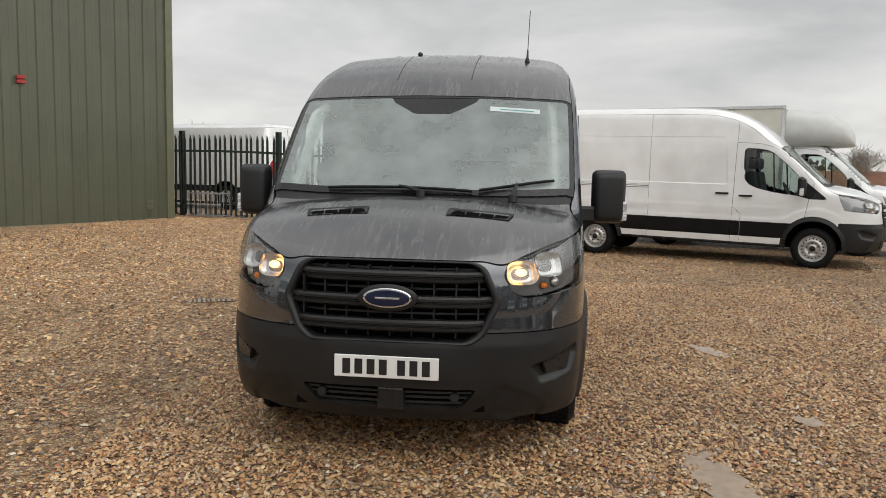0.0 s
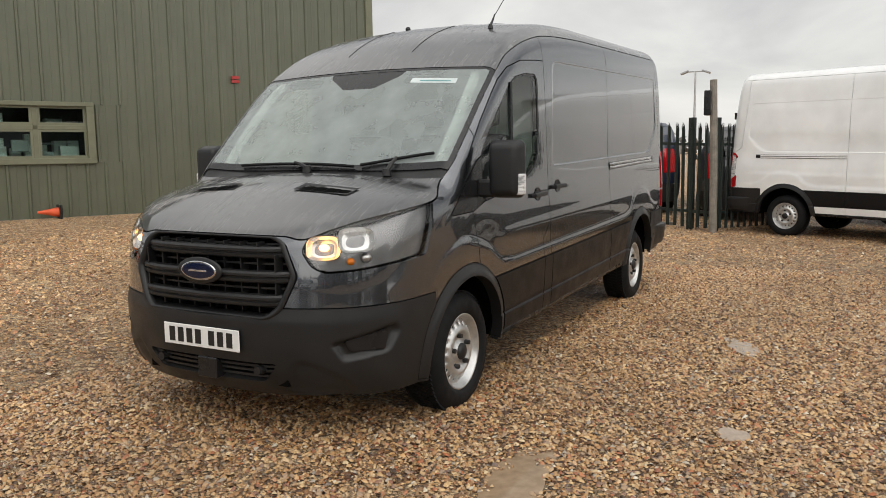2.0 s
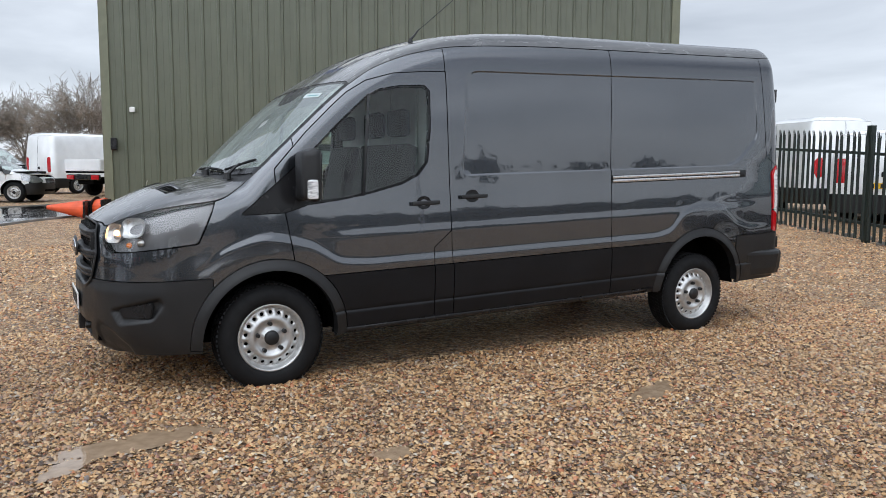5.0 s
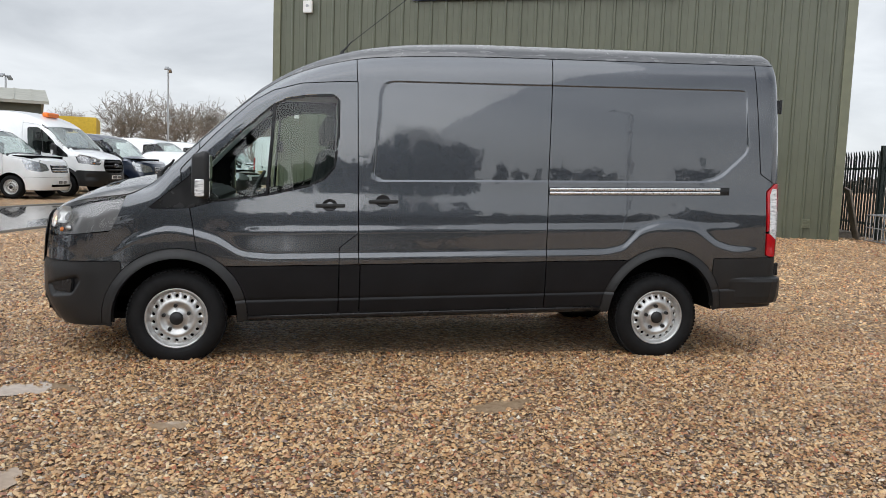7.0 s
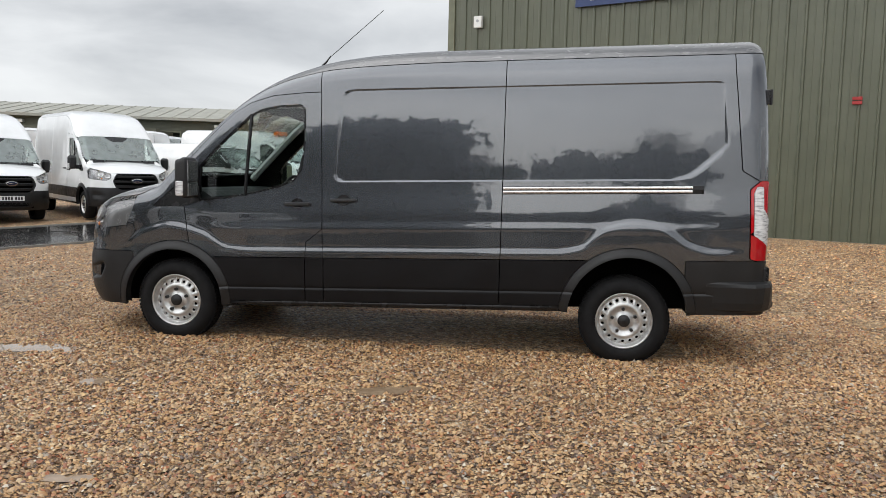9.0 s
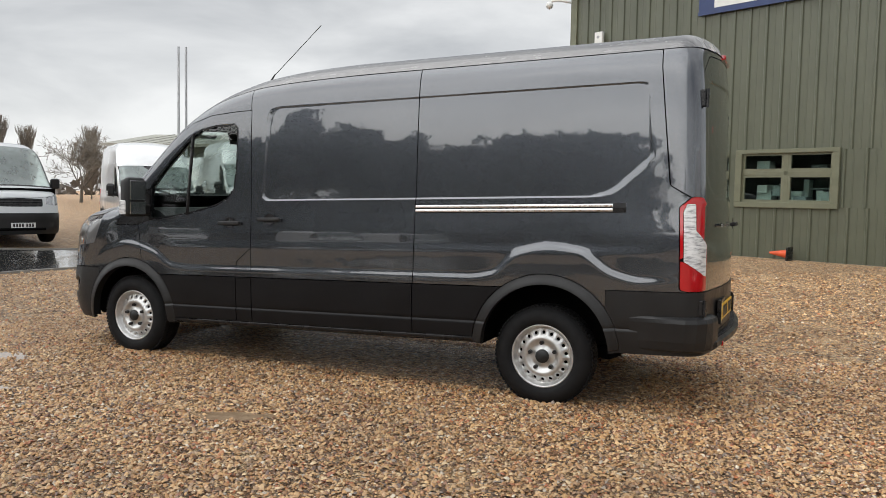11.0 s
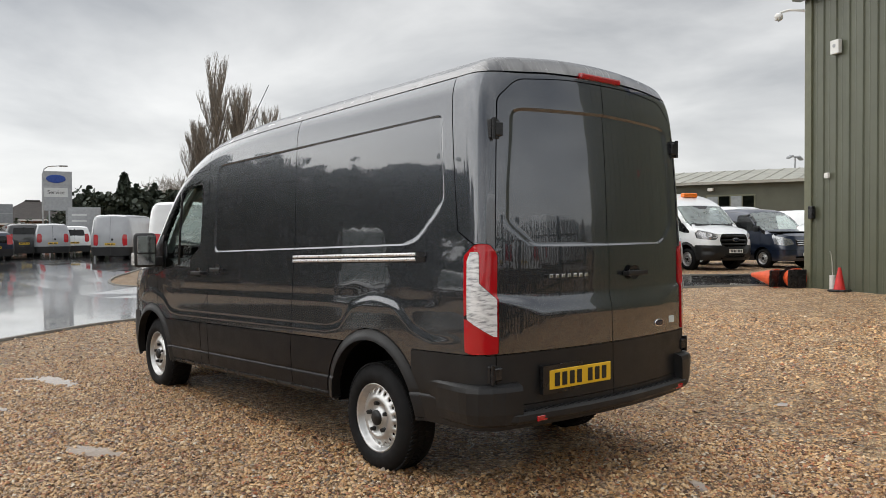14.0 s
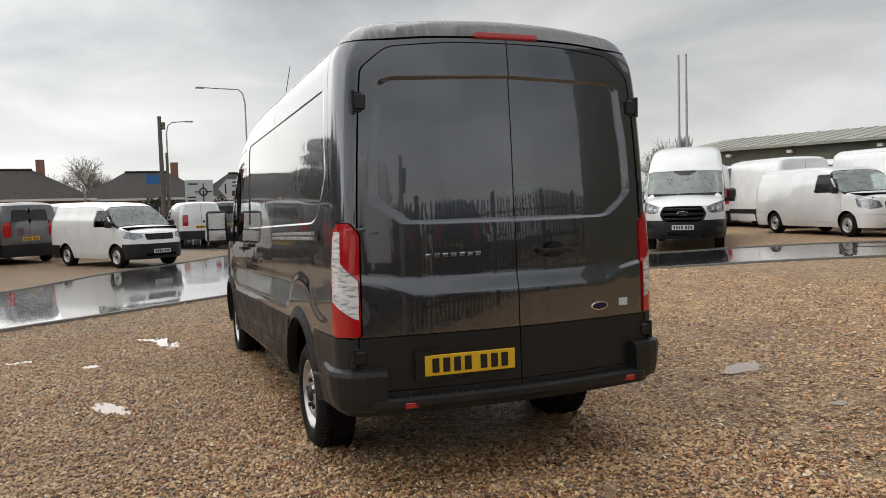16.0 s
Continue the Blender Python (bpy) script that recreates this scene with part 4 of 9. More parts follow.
def van_wheel(parent, x, y, z, turned=0.0, r=0.345, rim=0.222, steel=None, seg=56, simple_rim=False):
    """One road wheel with its outer face at +x (or -x), centred at y, z."""
    out = 1 if x > 0 else -1
    root = new("wheel")
    root.parent = parent
    root.matrix_local = Matrix.Translation((x, y, z)) @ Matrix.Rotation(radians(turned), 4, "Z") @ (Matrix.Identity(4) if out > 0 else Matrix.Rotation(math.pi, 4, "Z"))
    bm = bmesh.new()
    w = 0.225
    lathe(bm, [(rim - 0.008, -0.025), (rim + 0.004, -0.004), (rim + 0.03, 0.008), (rim + 0.075, 0.004), (r - 0.028, -0.012), (r - 0.008, -0.030), (r, -0.055), (r, -w + 0.03), (r - 0.012, -w), (rim, -w + 0.01)], seg)
    me = part("tyre", bm, RUBBER, root, smooth=True)
    if not simple_rim:
        bm = bmesh.new()
        for i in range(72):
            a = 2 * math.pi * i / 72
            for k, xx in enumerate((-0.050, -0.105, -0.160)):
                m = Matrix.Rotation(a + 0.03 * (k % 2), 4, "X") @ Matrix.Translation((xx, 0, r + 0.002)) @ Matrix.Rotation(0.5 if k == 0 else -0.3, 4, "Z")
                box(bm, -0.022, 0.022, -0.0095, 0.0095, -0.006, 0.004, m=m)
        part("tread", bm, RUBBER, root)
    bm = bmesh.new()
    lathe(bm, [(rim, -0.03), (rim, -0.012), (rim - 0.008, -0.008), (rim - 0.016, -0.016), (rim - 0.022, -0.040), (rim - 0.034, -0.052)], seg)
    r0, r1 = rim - 0.034, rim - 0.082
    holes = 18
    for i in range(holes):
        a0 = 2 * math.pi * i / holes
        da = 2 * math.pi / holes
        ca, cr = a0 + da / 2, (r0 + r1) / 2
        outer = []
        for rr, f in ((r0, 0), (r0, 0.5), (r0, 1), (cr, 1), (r1, 1), (r1, 0.5), (r1, 0), (cr, 0)):
            outer.append((rr, a0 + da * f))
        inner = []
        for rr, a in outer:
            dr, dt = rr - cr, (a - ca) * cr
            n = math.hypot(dr, dt)
            inner.append((cr + dr / n * 0.0125, ca + dt / n * 0.0125 / cr))

        def lift(rr):
            return -0.052 + 0.030 * (r0 - rr) / (r0 - r1)
        vo = [bm.verts.new((lift(rr), rr * math.cos(a), rr * math.sin(a))) for rr, a in outer]
        vi = [bm.verts.new((lift(rr), rr * math.cos(a), rr * math.sin(a))) for rr, a in inner]
        vb = [bm.verts.new((lift(rr) - 0.012, rr * math.cos(a), rr * math.sin(a))) for rr, a in inner]
        for k in range(8):
            bm.faces.new((vo[k], vi[k], vi[(k + 1) % 8], vo[(k + 1) % 8]))
            bm.faces.new((vi[k], vb[k], vb[(k + 1) % 8], vi[(k + 1) % 8]))
    lathe(bm, [(r1, -0.022), (r1 - 0.012, -0.014), (r1 - 0.030, -0.020), (r1 - 0.045, -0.034), (0.062, -0.036), (0.052, -0.020), (0.036, -0.016), (0.030, -0.02)], seg)
    bmesh.ops.remove_doubles(bm, verts=bm.verts, dist=0.0006)
    bmesh.ops.recalc_face_normals(bm, faces=bm.faces)
    part("rim", bm, steel or STEEL, root, "silver steel rim with a ring of round holes", smooth=True)
    bm = bmesh.new()
    lathe(bm, [(0.0005, 0.004), (0.034, 0.002), (0.047, -0.006), (0.050, -0.034)], 24)
    part("hub_cap", bm, BLACK_PLASTIC, root, "black plastic hub cap", smooth=True)
    for i in range(5):
        a = 2 * math.pi * i / 5 + 0.4
        bm = bmesh.new()
        cyl(bm, 0.016, 0.013, 0.036, Matrix.Translation((-0.024, 0.092 * math.cos(a), 0.092 * math.sin(a))) @ Matrix.Rotation(math.pi / 2, 4, "Y"), 8)
        part("wheel_nut", bm, BLACK_PLASTIC, root)
    bm = bmesh.new()
    cyl(bm, 0.20, 0.20, 0.02, Matrix.Translation((-0.10, 0, 0)) @ Matrix.Rotation(math.pi / 2, 4, "Y"), 24)
    part("brake_disc", bm, LINER, root)
    return root


def number_plate(parent, m, mat, w=0.52, h=0.111):
    """A plate with plain dark bars in place of its characters."""
    bm = bmesh.new()
    box(bm, -w / 2, w / 2, -0.004, 0.004, -h / 2, h / 2, 0.003, m=m)
    pl = part("number_plate", bm, mat, parent, "number plate with plain dark bars")
    cw = 0.050 * w / 0.52
    x = -w / 2 + 0.042
    for i in range(7):
        if i == 4:
            x += 0.030
        bm = bmesh.new()
        box(bm, x, x + cw * 0.78, -0.0065, -0.0045, -h * 0.34, h * 0.34, m=m)
        part("plate_bar", bm, INK, pl)
        x += cw * 1.22
    return pl


def split_up(v, faces):
    """The loose pieces of a mesh, each by itself."""
    parent = np.arange(len(v))
    key = {}
    for i, p in enumerate(np.round(v, 5)):
        parent[i] = key.setdefault(tuple(p), i)

    def find(i):
        while parent[i] != i:
            parent[i] = parent[parent[i]]
            i = parent[i]
        return i
    for f in faces:
        a = find(f[0])
        for i in f[1:]:
            parent[find(i)] = a
    groups = {}
    for f in faces:
        groups.setdefault(find(f[0]), []).append(f)
    for fs in groups.values():
        ids = sorted({i for f in fs for i in f})
        re = {i: k for k, i in enumerate(ids)}
        yield v[ids], [tuple(re[i] for i in f) for f in fs]


def rake_fn(k):
    def f(v):
        v = np.array(v, float)
        v[:, 2] += k * (v[:, 1] - 3.0)
        return v
    return f


def build_transit(name, m, paint, label, fine=True, lift=0.0, rake=0.03, clad=True, lit=False, group="", wet=None, close=False, plates=True, y_wheels=(1.035, 4.765), z_wheels=(0.318, 0.330), cabin=True):
    s = transit_shape(lift)
    tilt = rake_fn(rake)
    du, dz = (0.0167, 0.0125) if fine else (0.024, 0.018) if close else (0.055, 0.05)
    root = empty(name, m, label, "van", group)
    S = s.side
    # panel outlines: (y, z) on the sides
    fw, rw = (1.03, 0.385), (4.775, 0.33)
    hole_f, hole_r = disc(s.u2 + fw[0] - 0.55, fw[1], 0.432), disc(s.u2 + rw[0] - 0.55, rw[1], 0.45)
    arch_f = cross(disc(s.u2 + fw[0] - 0.55, fw[1], 0.505), lambda q: 0.36 - q[:, 1])
    arch_r = cross(disc(s.u2 + rw[0] - 0.55, rw[1], 0.522), lambda q: 0.36 - q[:, 1])
    grille = poly([(-0.5, 0.752), (0.40, 0.752), (0.465, 0.80), (0.535, 0.955), (0.46, 1.115), (0.40, 1.14), (-0.5, 1.148)], 0.03)
    low_grille = poly([(-0.5, 0.415), (0.36, 0.425), (0.44, 0.52), (-0.5, 0.532)], 0.02)
    lamp_pts = s.uz([(0.565, 0.06, 1.075), (0.60, 0.07, 1.155), (0.74, 0.14, 1.205), (0.86, 0.27, 1.25), (0.95, 0.50, 1.285), (0.99, 0.705, 1.30), (0.99, 0.66, 1.17), (0.985, 0.59, 1.015), (0.95, 0.42, 1.0),
                     (0.80, 0.19, 0.978), (0.68, 0.10, 0.972), (0.62, 0.07, 1.0)])
    lamp = poly(lamp_pts, 0.02)
    door_glass = poly(S([(1.265, 1.235), (1.5, 1.258), (1.713, 1.292), (1.95, 1.345), (2.07, 1.40), (2.135, 1.48), (2.158, 1.70), (2.158, 1.955), (2.125, 1.985), (1.95, 1.98), (1.80, 1.955), (1.70, 1.905), (1.5, 1.73), (1.34, 1.575), (1.275, 1.50)]))
    sail = poly(S([(0.845, 1.178), (1.125, 1.178), (1.285, 1.222), (1.29, 1.50), (1.20, 1.468)]), 0.01)
    bumper = lambda q: np.maximum(q[:, 1] - 0.80, q[:, 0] - (s.u2 + 0.665 - 0.55))
    door = poly(S([(1.19, 0.392), (1.19, 0.80), (1.127, 1.18), (1.07, 1.36), (1.063, 1.455), (1.275, 1.685), (1.45, 1.85), (1.56, 1.945), (1.70, 2.025), (1.9, 2.078), (2.17, 2.096), (2.30, 2.098), (2.328, 0.99), (2.19, 0.88), (2.19, 0.392)]))
    slide = poly(S([(2.345, 0.392), (2.328, 0.99), (2.292, 2.2), (2.288, 3.2), (3.79, 3.2), (3.785, 0.392)]))
    quarter = poly(S([(3.785, 0.392), (3.785, 3.2), (5.492, 3.2), (5.495, 2.2), (5.555, 1.44), (5.65, 1.36), (5.7, 0.392)]))
    X0 = s.U(0.868, 5.80)
    tail = poly([(s.u2 + 5.598 - 0.55, 1.30), (s.U(0.94, 5.71), 1.365), (s.U(0.90, 5.77), 1.362), (X0, 1.30), (X0, 0.765), (s.U(0.955, 5.70), 0.762), (s.u2 + 5.608 - 0.55, 0.775)], 0.012)
    T0, T1 = s.u2 + 5.602 - 0.55, X0
    TU = lambda f: T0 + (T1 - T0) * f
    tail_clear = poly([(TU(0.11), 1.27), (TU(0.22), 1.322), (TU(0.47), 1.318), (TU(0.49), 1.15), (TU(0.95), 1.06), (TU(0.95), 0.85), (TU(0.14), 0.955)])
    low = lambda q: np.maximum(q[:, 1] - 0.755, (0.394 if fine else 0.503) - q[:, 1])
    y_of = lambda y: s.u2 + y - 0.55

    def band(y0, y1):
        return cross(low, lambda q: y_of(y0) - q[:, 0], lambda q: q[:, 0] - y_of(y1))
    rear_bumper = lambda q: np.maximum(q[:, 1] - 0.757, y_of(5.2) - q[:, 0])
    door_edge = s.U(0.875, 5.79)
    rear_door = cross(lambda q: door_edge - q[:, 0], poly([(door_edge, 0.757), (door_edge, 2.17 + lift), (door_edge + 0.10, 2.285 + lift), (s.U(0.3, 5.9), 2.315 + lift), (s.u5 + 0.5, 2.318 + lift), (s.u5 + 0.5, 0.757)], [0, 0.03, 0.06, 0.05, 0, 0]))
    rear_clad = cross(lambda q: door_edge - q[:, 0], lambda q: q[:, 1] - 0.757, lambda q: 0.47 - q[:, 1])
    seam_side = pchip([0.15, 0.3, 0.5, 0.7, 0.85, 0.95, 1.2, 1.45, 1.6, 1.8, 2.1, 2.4, 2.8, 3.4, 6.6],
                      [1.14, 1.185, 1.232, 1.272, 1.345, 1.43, 1.66, 1.885, 2.005, 2.125, 2.225 + 0.5 * lift, 2.278 + 0.8 * lift, 2.30 + lift, 2.312 + lift, 2.316 + lift])
    seam_u = pchip([0.0, 0.45, 0.56, 0.74, s.U(0.86, 0.27), s.U(0.95, 0.5)] + [y_of(y) for y in (0.7, 0.85, 0.95, 1.2, 1.45, 1.6, 1.8, 2.1, 2.4, 2.8, 3.4, 5.45)] + [s.u3 + 0.33, s.u4, s.u5],
                   [1.15, 1.145, 1.13, 1.172, 1.217, 1.25] + [float(seam_side(y)) for y in (0.7, 0.85, 0.95, 1.2, 1.45, 1.6, 1.8, 2.1, 2.4, 2.8, 3.4, 5.45)] + [2.318 + lift, 2.335 + lift, 2.345 + lift])
    above = lambda q: seam_u(q[:, 0]) - q[:, 1]
    side_panel = poly(S([(2.428, 1.37), (2.445, 1.75), (2.475, 2.113 + 0.3 * lift), (5.43, 2.113 + 0.3 * lift), (5.462, 1.61), (5.19, 1.37)]), [0.06, 0, 0.10, 0.06, 0.05, 0.12])
    rear_panel = poly([(s.U(0.825, 5.83), 1.475), (s.U(0.64, 5.87), 1.345), (s.u5 + 0.6, 1.335), (s.u5 + 0.6, 2.155 + lift), (s.U(0.80, 5.84), 2.12 + lift)], [0.05, 0.06, 0, 0, 0.07])
    fog = poly([(s.U(0.70, 0.11), 0.63), (s.U(0.92, 0.36), 0.705), (s.U(0.93, 0.38), 0.66), (s.U(0.905, 0.32), 0.565), (s.U(0.75, 0.145), 0.535)], 0.02)
    chin = poly([(0.46, 0.37), (0.50, 0.50), (0.56, 0.555), (s.U(0.70, 0.11), 0.50), (s.U(0.80, 0.19), 0.40), (s.U(0.80, 0.19), 0.30)], 0.03)

    def press(q, p):
        xr, on_rear = np.clip(s.u4 + s.rc[0] - q[:, 0], 0, 2), (q[:, 0] > door_edge)
        d = -(0.0095 - 0.006 * np.clip((q[:, 1] - 1.37) / 0.74, 0, 1)) * smooth(0.0, 0.011, -side_panel(q))
        d += (0.005 * (1 - smooth(0.495, 0.505, q[:, 1])) - 0.004 * np.exp(-(((q[:, 1] - 0.507) / 0.006) ** 2))) * (q[:, 0] > y_of(1.2)) * (q[:, 0] < y_of(5.6))
        d += 0.004 * (1 - smooth(0.985, 1.06, q[:, 1])) * smooth(y_of(1.25), y_of(1.6), q[:, 0]) * smooth(y_of(5.6), y_of(5.2), q[:, 0])
        d += -0.013 * smooth(0.0, 0.014, -rear_panel(q))
        # the folded step across the rear doors, below the blank windows
        fold = 0.95 + 0.135 * np.clip((xr - 0.58) / 0.27, 0, 1)
        d += -0.021 * smooth(0.0, 1.0, (q[:, 1] - fold) / np.maximum(1.075 - fold, 0.012)) * (1 - np.clip((q[:, 1] - 1.08) / 1.1, 0, 1)) * (1 - smooth(0.78, 0.88, xr)) * on_rear
        d += -0.030 * smooth(0.0, 0.018, -fog(q))
        d += -0.012 * smooth(0.0, 0.03, -chin(q))
        d += 0.020 * smooth(0.505, 0.438, np.hypot(q[:, 0] - y_of(fw[0]), q[:, 1] - fw[1])) * (q[:, 1] > 0.3)
        d += 0.020 * smooth(0.522, 0.455, np.hypot(q[:, 0] - y_of(rw[0]), q[:, 1] - rw[1])) * (q[:, 1] > 0.3)
        return d

    belt_regions = [("none", above), ("hole", union(hole_f, hole_r)), ("arch_front", arch_f), ("arch_rear", arch_r), ("hole", grille), ("hole", low_grille),
                    ("headlamp", lamp), ("glass", door_glass), ("seal", lambda q: door_glass(q) - 0.014), ("sail", sail), ("front_bumper", bumper), ("tail_clear", tail_clear), ("tail_red", tail),
                    ("rear_clad", rear_clad), ("rear_bumper", rear_bumper)]
    if clad:
        belt_regions += [("clad_door", band(1.3, 2.19)), ("clad_pillar", band(2.19, 2.345)), ("clad_slide", band(2.345, 3.785)), ("clad_quarter", band(3.785, 4.5))]
    belt_regions += [("sill", lambda q: np.maximum(q[:, 1] - 0.392, y_of(1.25) - q[:, 0])), ("front_door", door), ("sliding_door", slide), ("rear_door", rear_door), ("rear_quarter", quarter),
                     ("front_wing", lambda q: q[:, 0] - y_of(1.19))]
    # the region list ends with the pillars and the rear corner as the default
    belt_regions.append(("body_side", lambda q: np.full(len(q), -1.0)))
    us = np.concatenate([np.arange(0, s.u5 - du * 0.6, du), [s.u5 - 0.003]])
    zs = np.arange(0.345, 2.40 + lift + dz, dz)
    if fine or close:
        # closer lines where the pressed panels step in
        zs = np.array(sorted(set(np.round(np.concatenate([zs] + [c + np.array((-0.003, 0.001, 0.004, 0.008, 0.012)) * k for c, k in ((1.37, 1), (2.113 + 0.3 * lift, -1), (1.335, 1), (2.14 + lift, -1))] + [0.503 + np.array((-0.008, -0.003, 0.003, 0.008))]), 4))))
        us = np.array(sorted(set(np.round(np.concatenate([us] + [y_of(c) + np.array((-0.003, 0.001, 0.004, 0.008, 0.012)) * k for c, k in ((2.44, 1), (5.448, -1))]), 4))))
    belt = Patch(s.belt, us, zs, belt_regions, press)

    # the top: bonnet, windscreen and roof, bounded by the seam seen from above
    uu = np.linspace(0.0, s.u5, 260)
    rim3, _ = s.belt(np.stack([uu, seam_u(uu)], 1))
    plan = poly([(-0.6, rim3[0, 1])] + [tuple(p[:2]) for p in rim3] + [(-0.6, rim3[-1, 1])])
    cowl_y = lambda q: 0.80 + 0.08 * (q[:, 0] / 0.8) ** 2
    ws0 = lambda q: 0.875 + 0.055 * (q[:, 0] / 0.8) ** 2
    ws1 = lambda q: 1.565 + 0.02 * (q[:, 0] / 0.8) ** 2
    out_plan = lambda q: -plan(q)
    screen = cross(lambda q: ws0(q) + 0.035 - q[:, 1], lambda q: q[:, 1] - ws1(q) + 0.018, lambda q: plan(q) + 0.028)
    visor = poly([(-0.5, 1.56), (0.30, 1.56), (0.27, 1.51), (0.12, 1.415), (-0.5, 1.41)], 0.015)
    ys = np.concatenate([np.arange(-0.03, 2.4, du), np.arange(2.4, 5.92, du * 2.2)])
    xs = np.arange(0, 1.0, du * 1.25)
    vent = poly([(0.235, 0.475), (0.545, 0.487), (0.558, 0.555), (0.245, 0.545)], 0.01)
    ribs = [poly([(x0 - 0.02, 2.5), (x0 + 0.02, 2.5), (x0 + 0.02, 5.5), (x0 - 0.02, 5.5)]) for x0 in (0.22, 0.44)]
    nick = poly([(0.14, 1.75), (0.155, 1.75), (0.155, 5.7), (0.14, 5.7)])

    def press_top(q, p):
        d = -0.010 * smooth(0.0, 0.012, -vent(q))
        for f in ribs:
            d = d + 0.006 * smooth(-0.005, 0.02, -f(q))
        return d
    top = Patch(s.over, xs, ys, [("none", out_plan), ("visor", cross(visor, screen)), ("windscreen", screen), ("screen_border", lambda q: np.maximum(ws0(q) - q[:, 1], q[:, 1] - ws1(q))),
                                 ("cowl", lambda q: np.maximum(cowl_y(q) - q[:, 1], q[:, 1] - ws0(q))), ("bonnet", lambda q: q[:, 1] - cowl_y(q)), ("roof", lambda q: np.full(len(q), -1.0))], press_top)

    def add(nm, v, f, mat, par=root, lab="", flat=False):
        ob = obj(nm, tilt(v), f, mat, par, lab, smooth=not flat)
        return ob

    def pair(region, nm, mat, gap=0.0035, offset=0.0, depth=0.02, lab="", kids=None):
        got = belt.panel(region, gap, offset, depth)
        made = []
        if got is None:
            return made
        for i, (v, f) in enumerate(((got[0], got[1]), mirrored(got))):
            made.append(add(nm, v, f, mat, kids[i] if kids else root, lab))
        return made

    pw = wet or paint
    doors = pair("front_door", "front_door", paint)
    pair("glass", "door_glass", PANE, 0.0, -0.006, 0.0, "clear side glass", doors)
    pair("seal", "window_seal", GLOSS_BLACK, 0.0015, -0.002, 0.03, "black rubber window seal", doors)
    slides = pair("sliding_door", "sliding_door", paint)
    quarters = pair("rear_quarter", "rear_quarter", paint)
    wings = pair("front_wing", "front_wing", paint)
    got = belt.panel("body_side")
    for v, f in (split_up(got[0], got[1])):
        for sgn in (1, -1):
            add("body_panel", v * (sgn, 1, 1), f if sgn > 0 else [q[::-1] for q in f], paint)
    pair("sail", "mirror_base_panel", GLOSS_BLACK, 0.002, 0.003, 0.02, "black triangular corner trim")
    if clad:
        pair("clad_door", "door_cladding", CLADDING, 0.004, 0.009, 0.02, "black plastic side cladding", doors)
        pair("clad_slide", "door_cladding", CLADDING, 0.004, 0.009, 0.02, "black plastic side cladding", slides)
        pair("clad_pillar", "cladding", CLADDING, 0.004, 0.009, 0.02, "black plastic side cladding")
        pair("clad_quarter", "cladding", CLADDING, 0.004, 0.009, 0.02, "black plastic side cladding", quarters)
    pair("sill", "sill", BLACK_PLASTIC, 0.002, -0.012, 0.05, "black sill")
    pair("arch_front", "wheel_arch_trim", BLACK_PLASTIC, 0.002, 0.004, 0.07, "black plastic wheel arch trim")
    pair("arch_rear", "wheel_arch_trim", BLACK_PLASTIC, 0.002, 0.004, 0.07, "black plastic wheel arch trim")
    got = belt.panel("front_bumper", 0.002, 0.004, 0.03)
    bump = add("front_bumper", *both(got), BLACK_PLASTIC, lab="grained black plastic front bumper")
    got = belt.panel("rear_bumper", 0.002, 0.006, 0.03)
    rbump = add("rear_bumper", *both(got), BLACK_PLASTIC, lab="grained black plastic rear bumper with a step")
    rdoors = pair("rear_door", "rear_door", paint)
    pair("rear_clad", "door_cladding", BLACK_PLASTIC, 0.002, 0.004, 0.02, "black plastic lower door cladding", rdoors)
    tails = pair("tail_red", "tail_lamp", LAMP_RED, 0.002, 0.010, 0.03, "red tail lamp with a clear middle")
    pair("tail_clear", "lamp_lens", LAMP_CLEAR, 0.0, 0.011, 0.01, "clear ribbed lens", tails)
    lamps = pair("headlamp", "headlamp", LENS, 0.003, 0.0, 0.0, "headlamp under a clear lens")
    pair("headlamp", "lamp_housing", simple("lamp_housing" + ("" if fine else "_far"), (0.26, 0.26, 0.265) if fine else (0.40, 0.40, 0.41), 0.2, 0.5), 0.004, -0.045, 0.0, "", lamps)
    got = top.panel("bonnet", 0.003, 0.0, 0.03)
    bonnet = add("bonnet", *both(got), pw, lab="bonnet beaded with rain" if wet else "")
    add("cowl", *both(top.panel("cowl", 0.0, -0.012, 0.02)), BLACK_PLASTIC, lab="black plastic scuttle")
    ws = add("windscreen", *both(top.panel("windscreen", 0.0, -0.004, 0.0)), SCREEN, lab="windscreen with a pale film of rain and sky glare")
    add("screen_border", *both(top.panel("screen_border", 0.0, -0.003, 0.02)), GLOSS_BLACK, ws, "black windscreen border")
    add("sensor_shade", *both(top.panel("visor", 0.0, -0.005, 0.0)), GLOSS_BLACK, ws, "black sensor cover")
    roof = add("roof", *both(top.panel("roof", 0.002, 0.0, 0.03)), pw)
    # a dark liner behind the gaps, open at the glass
    liner_v, liner_f = [], []
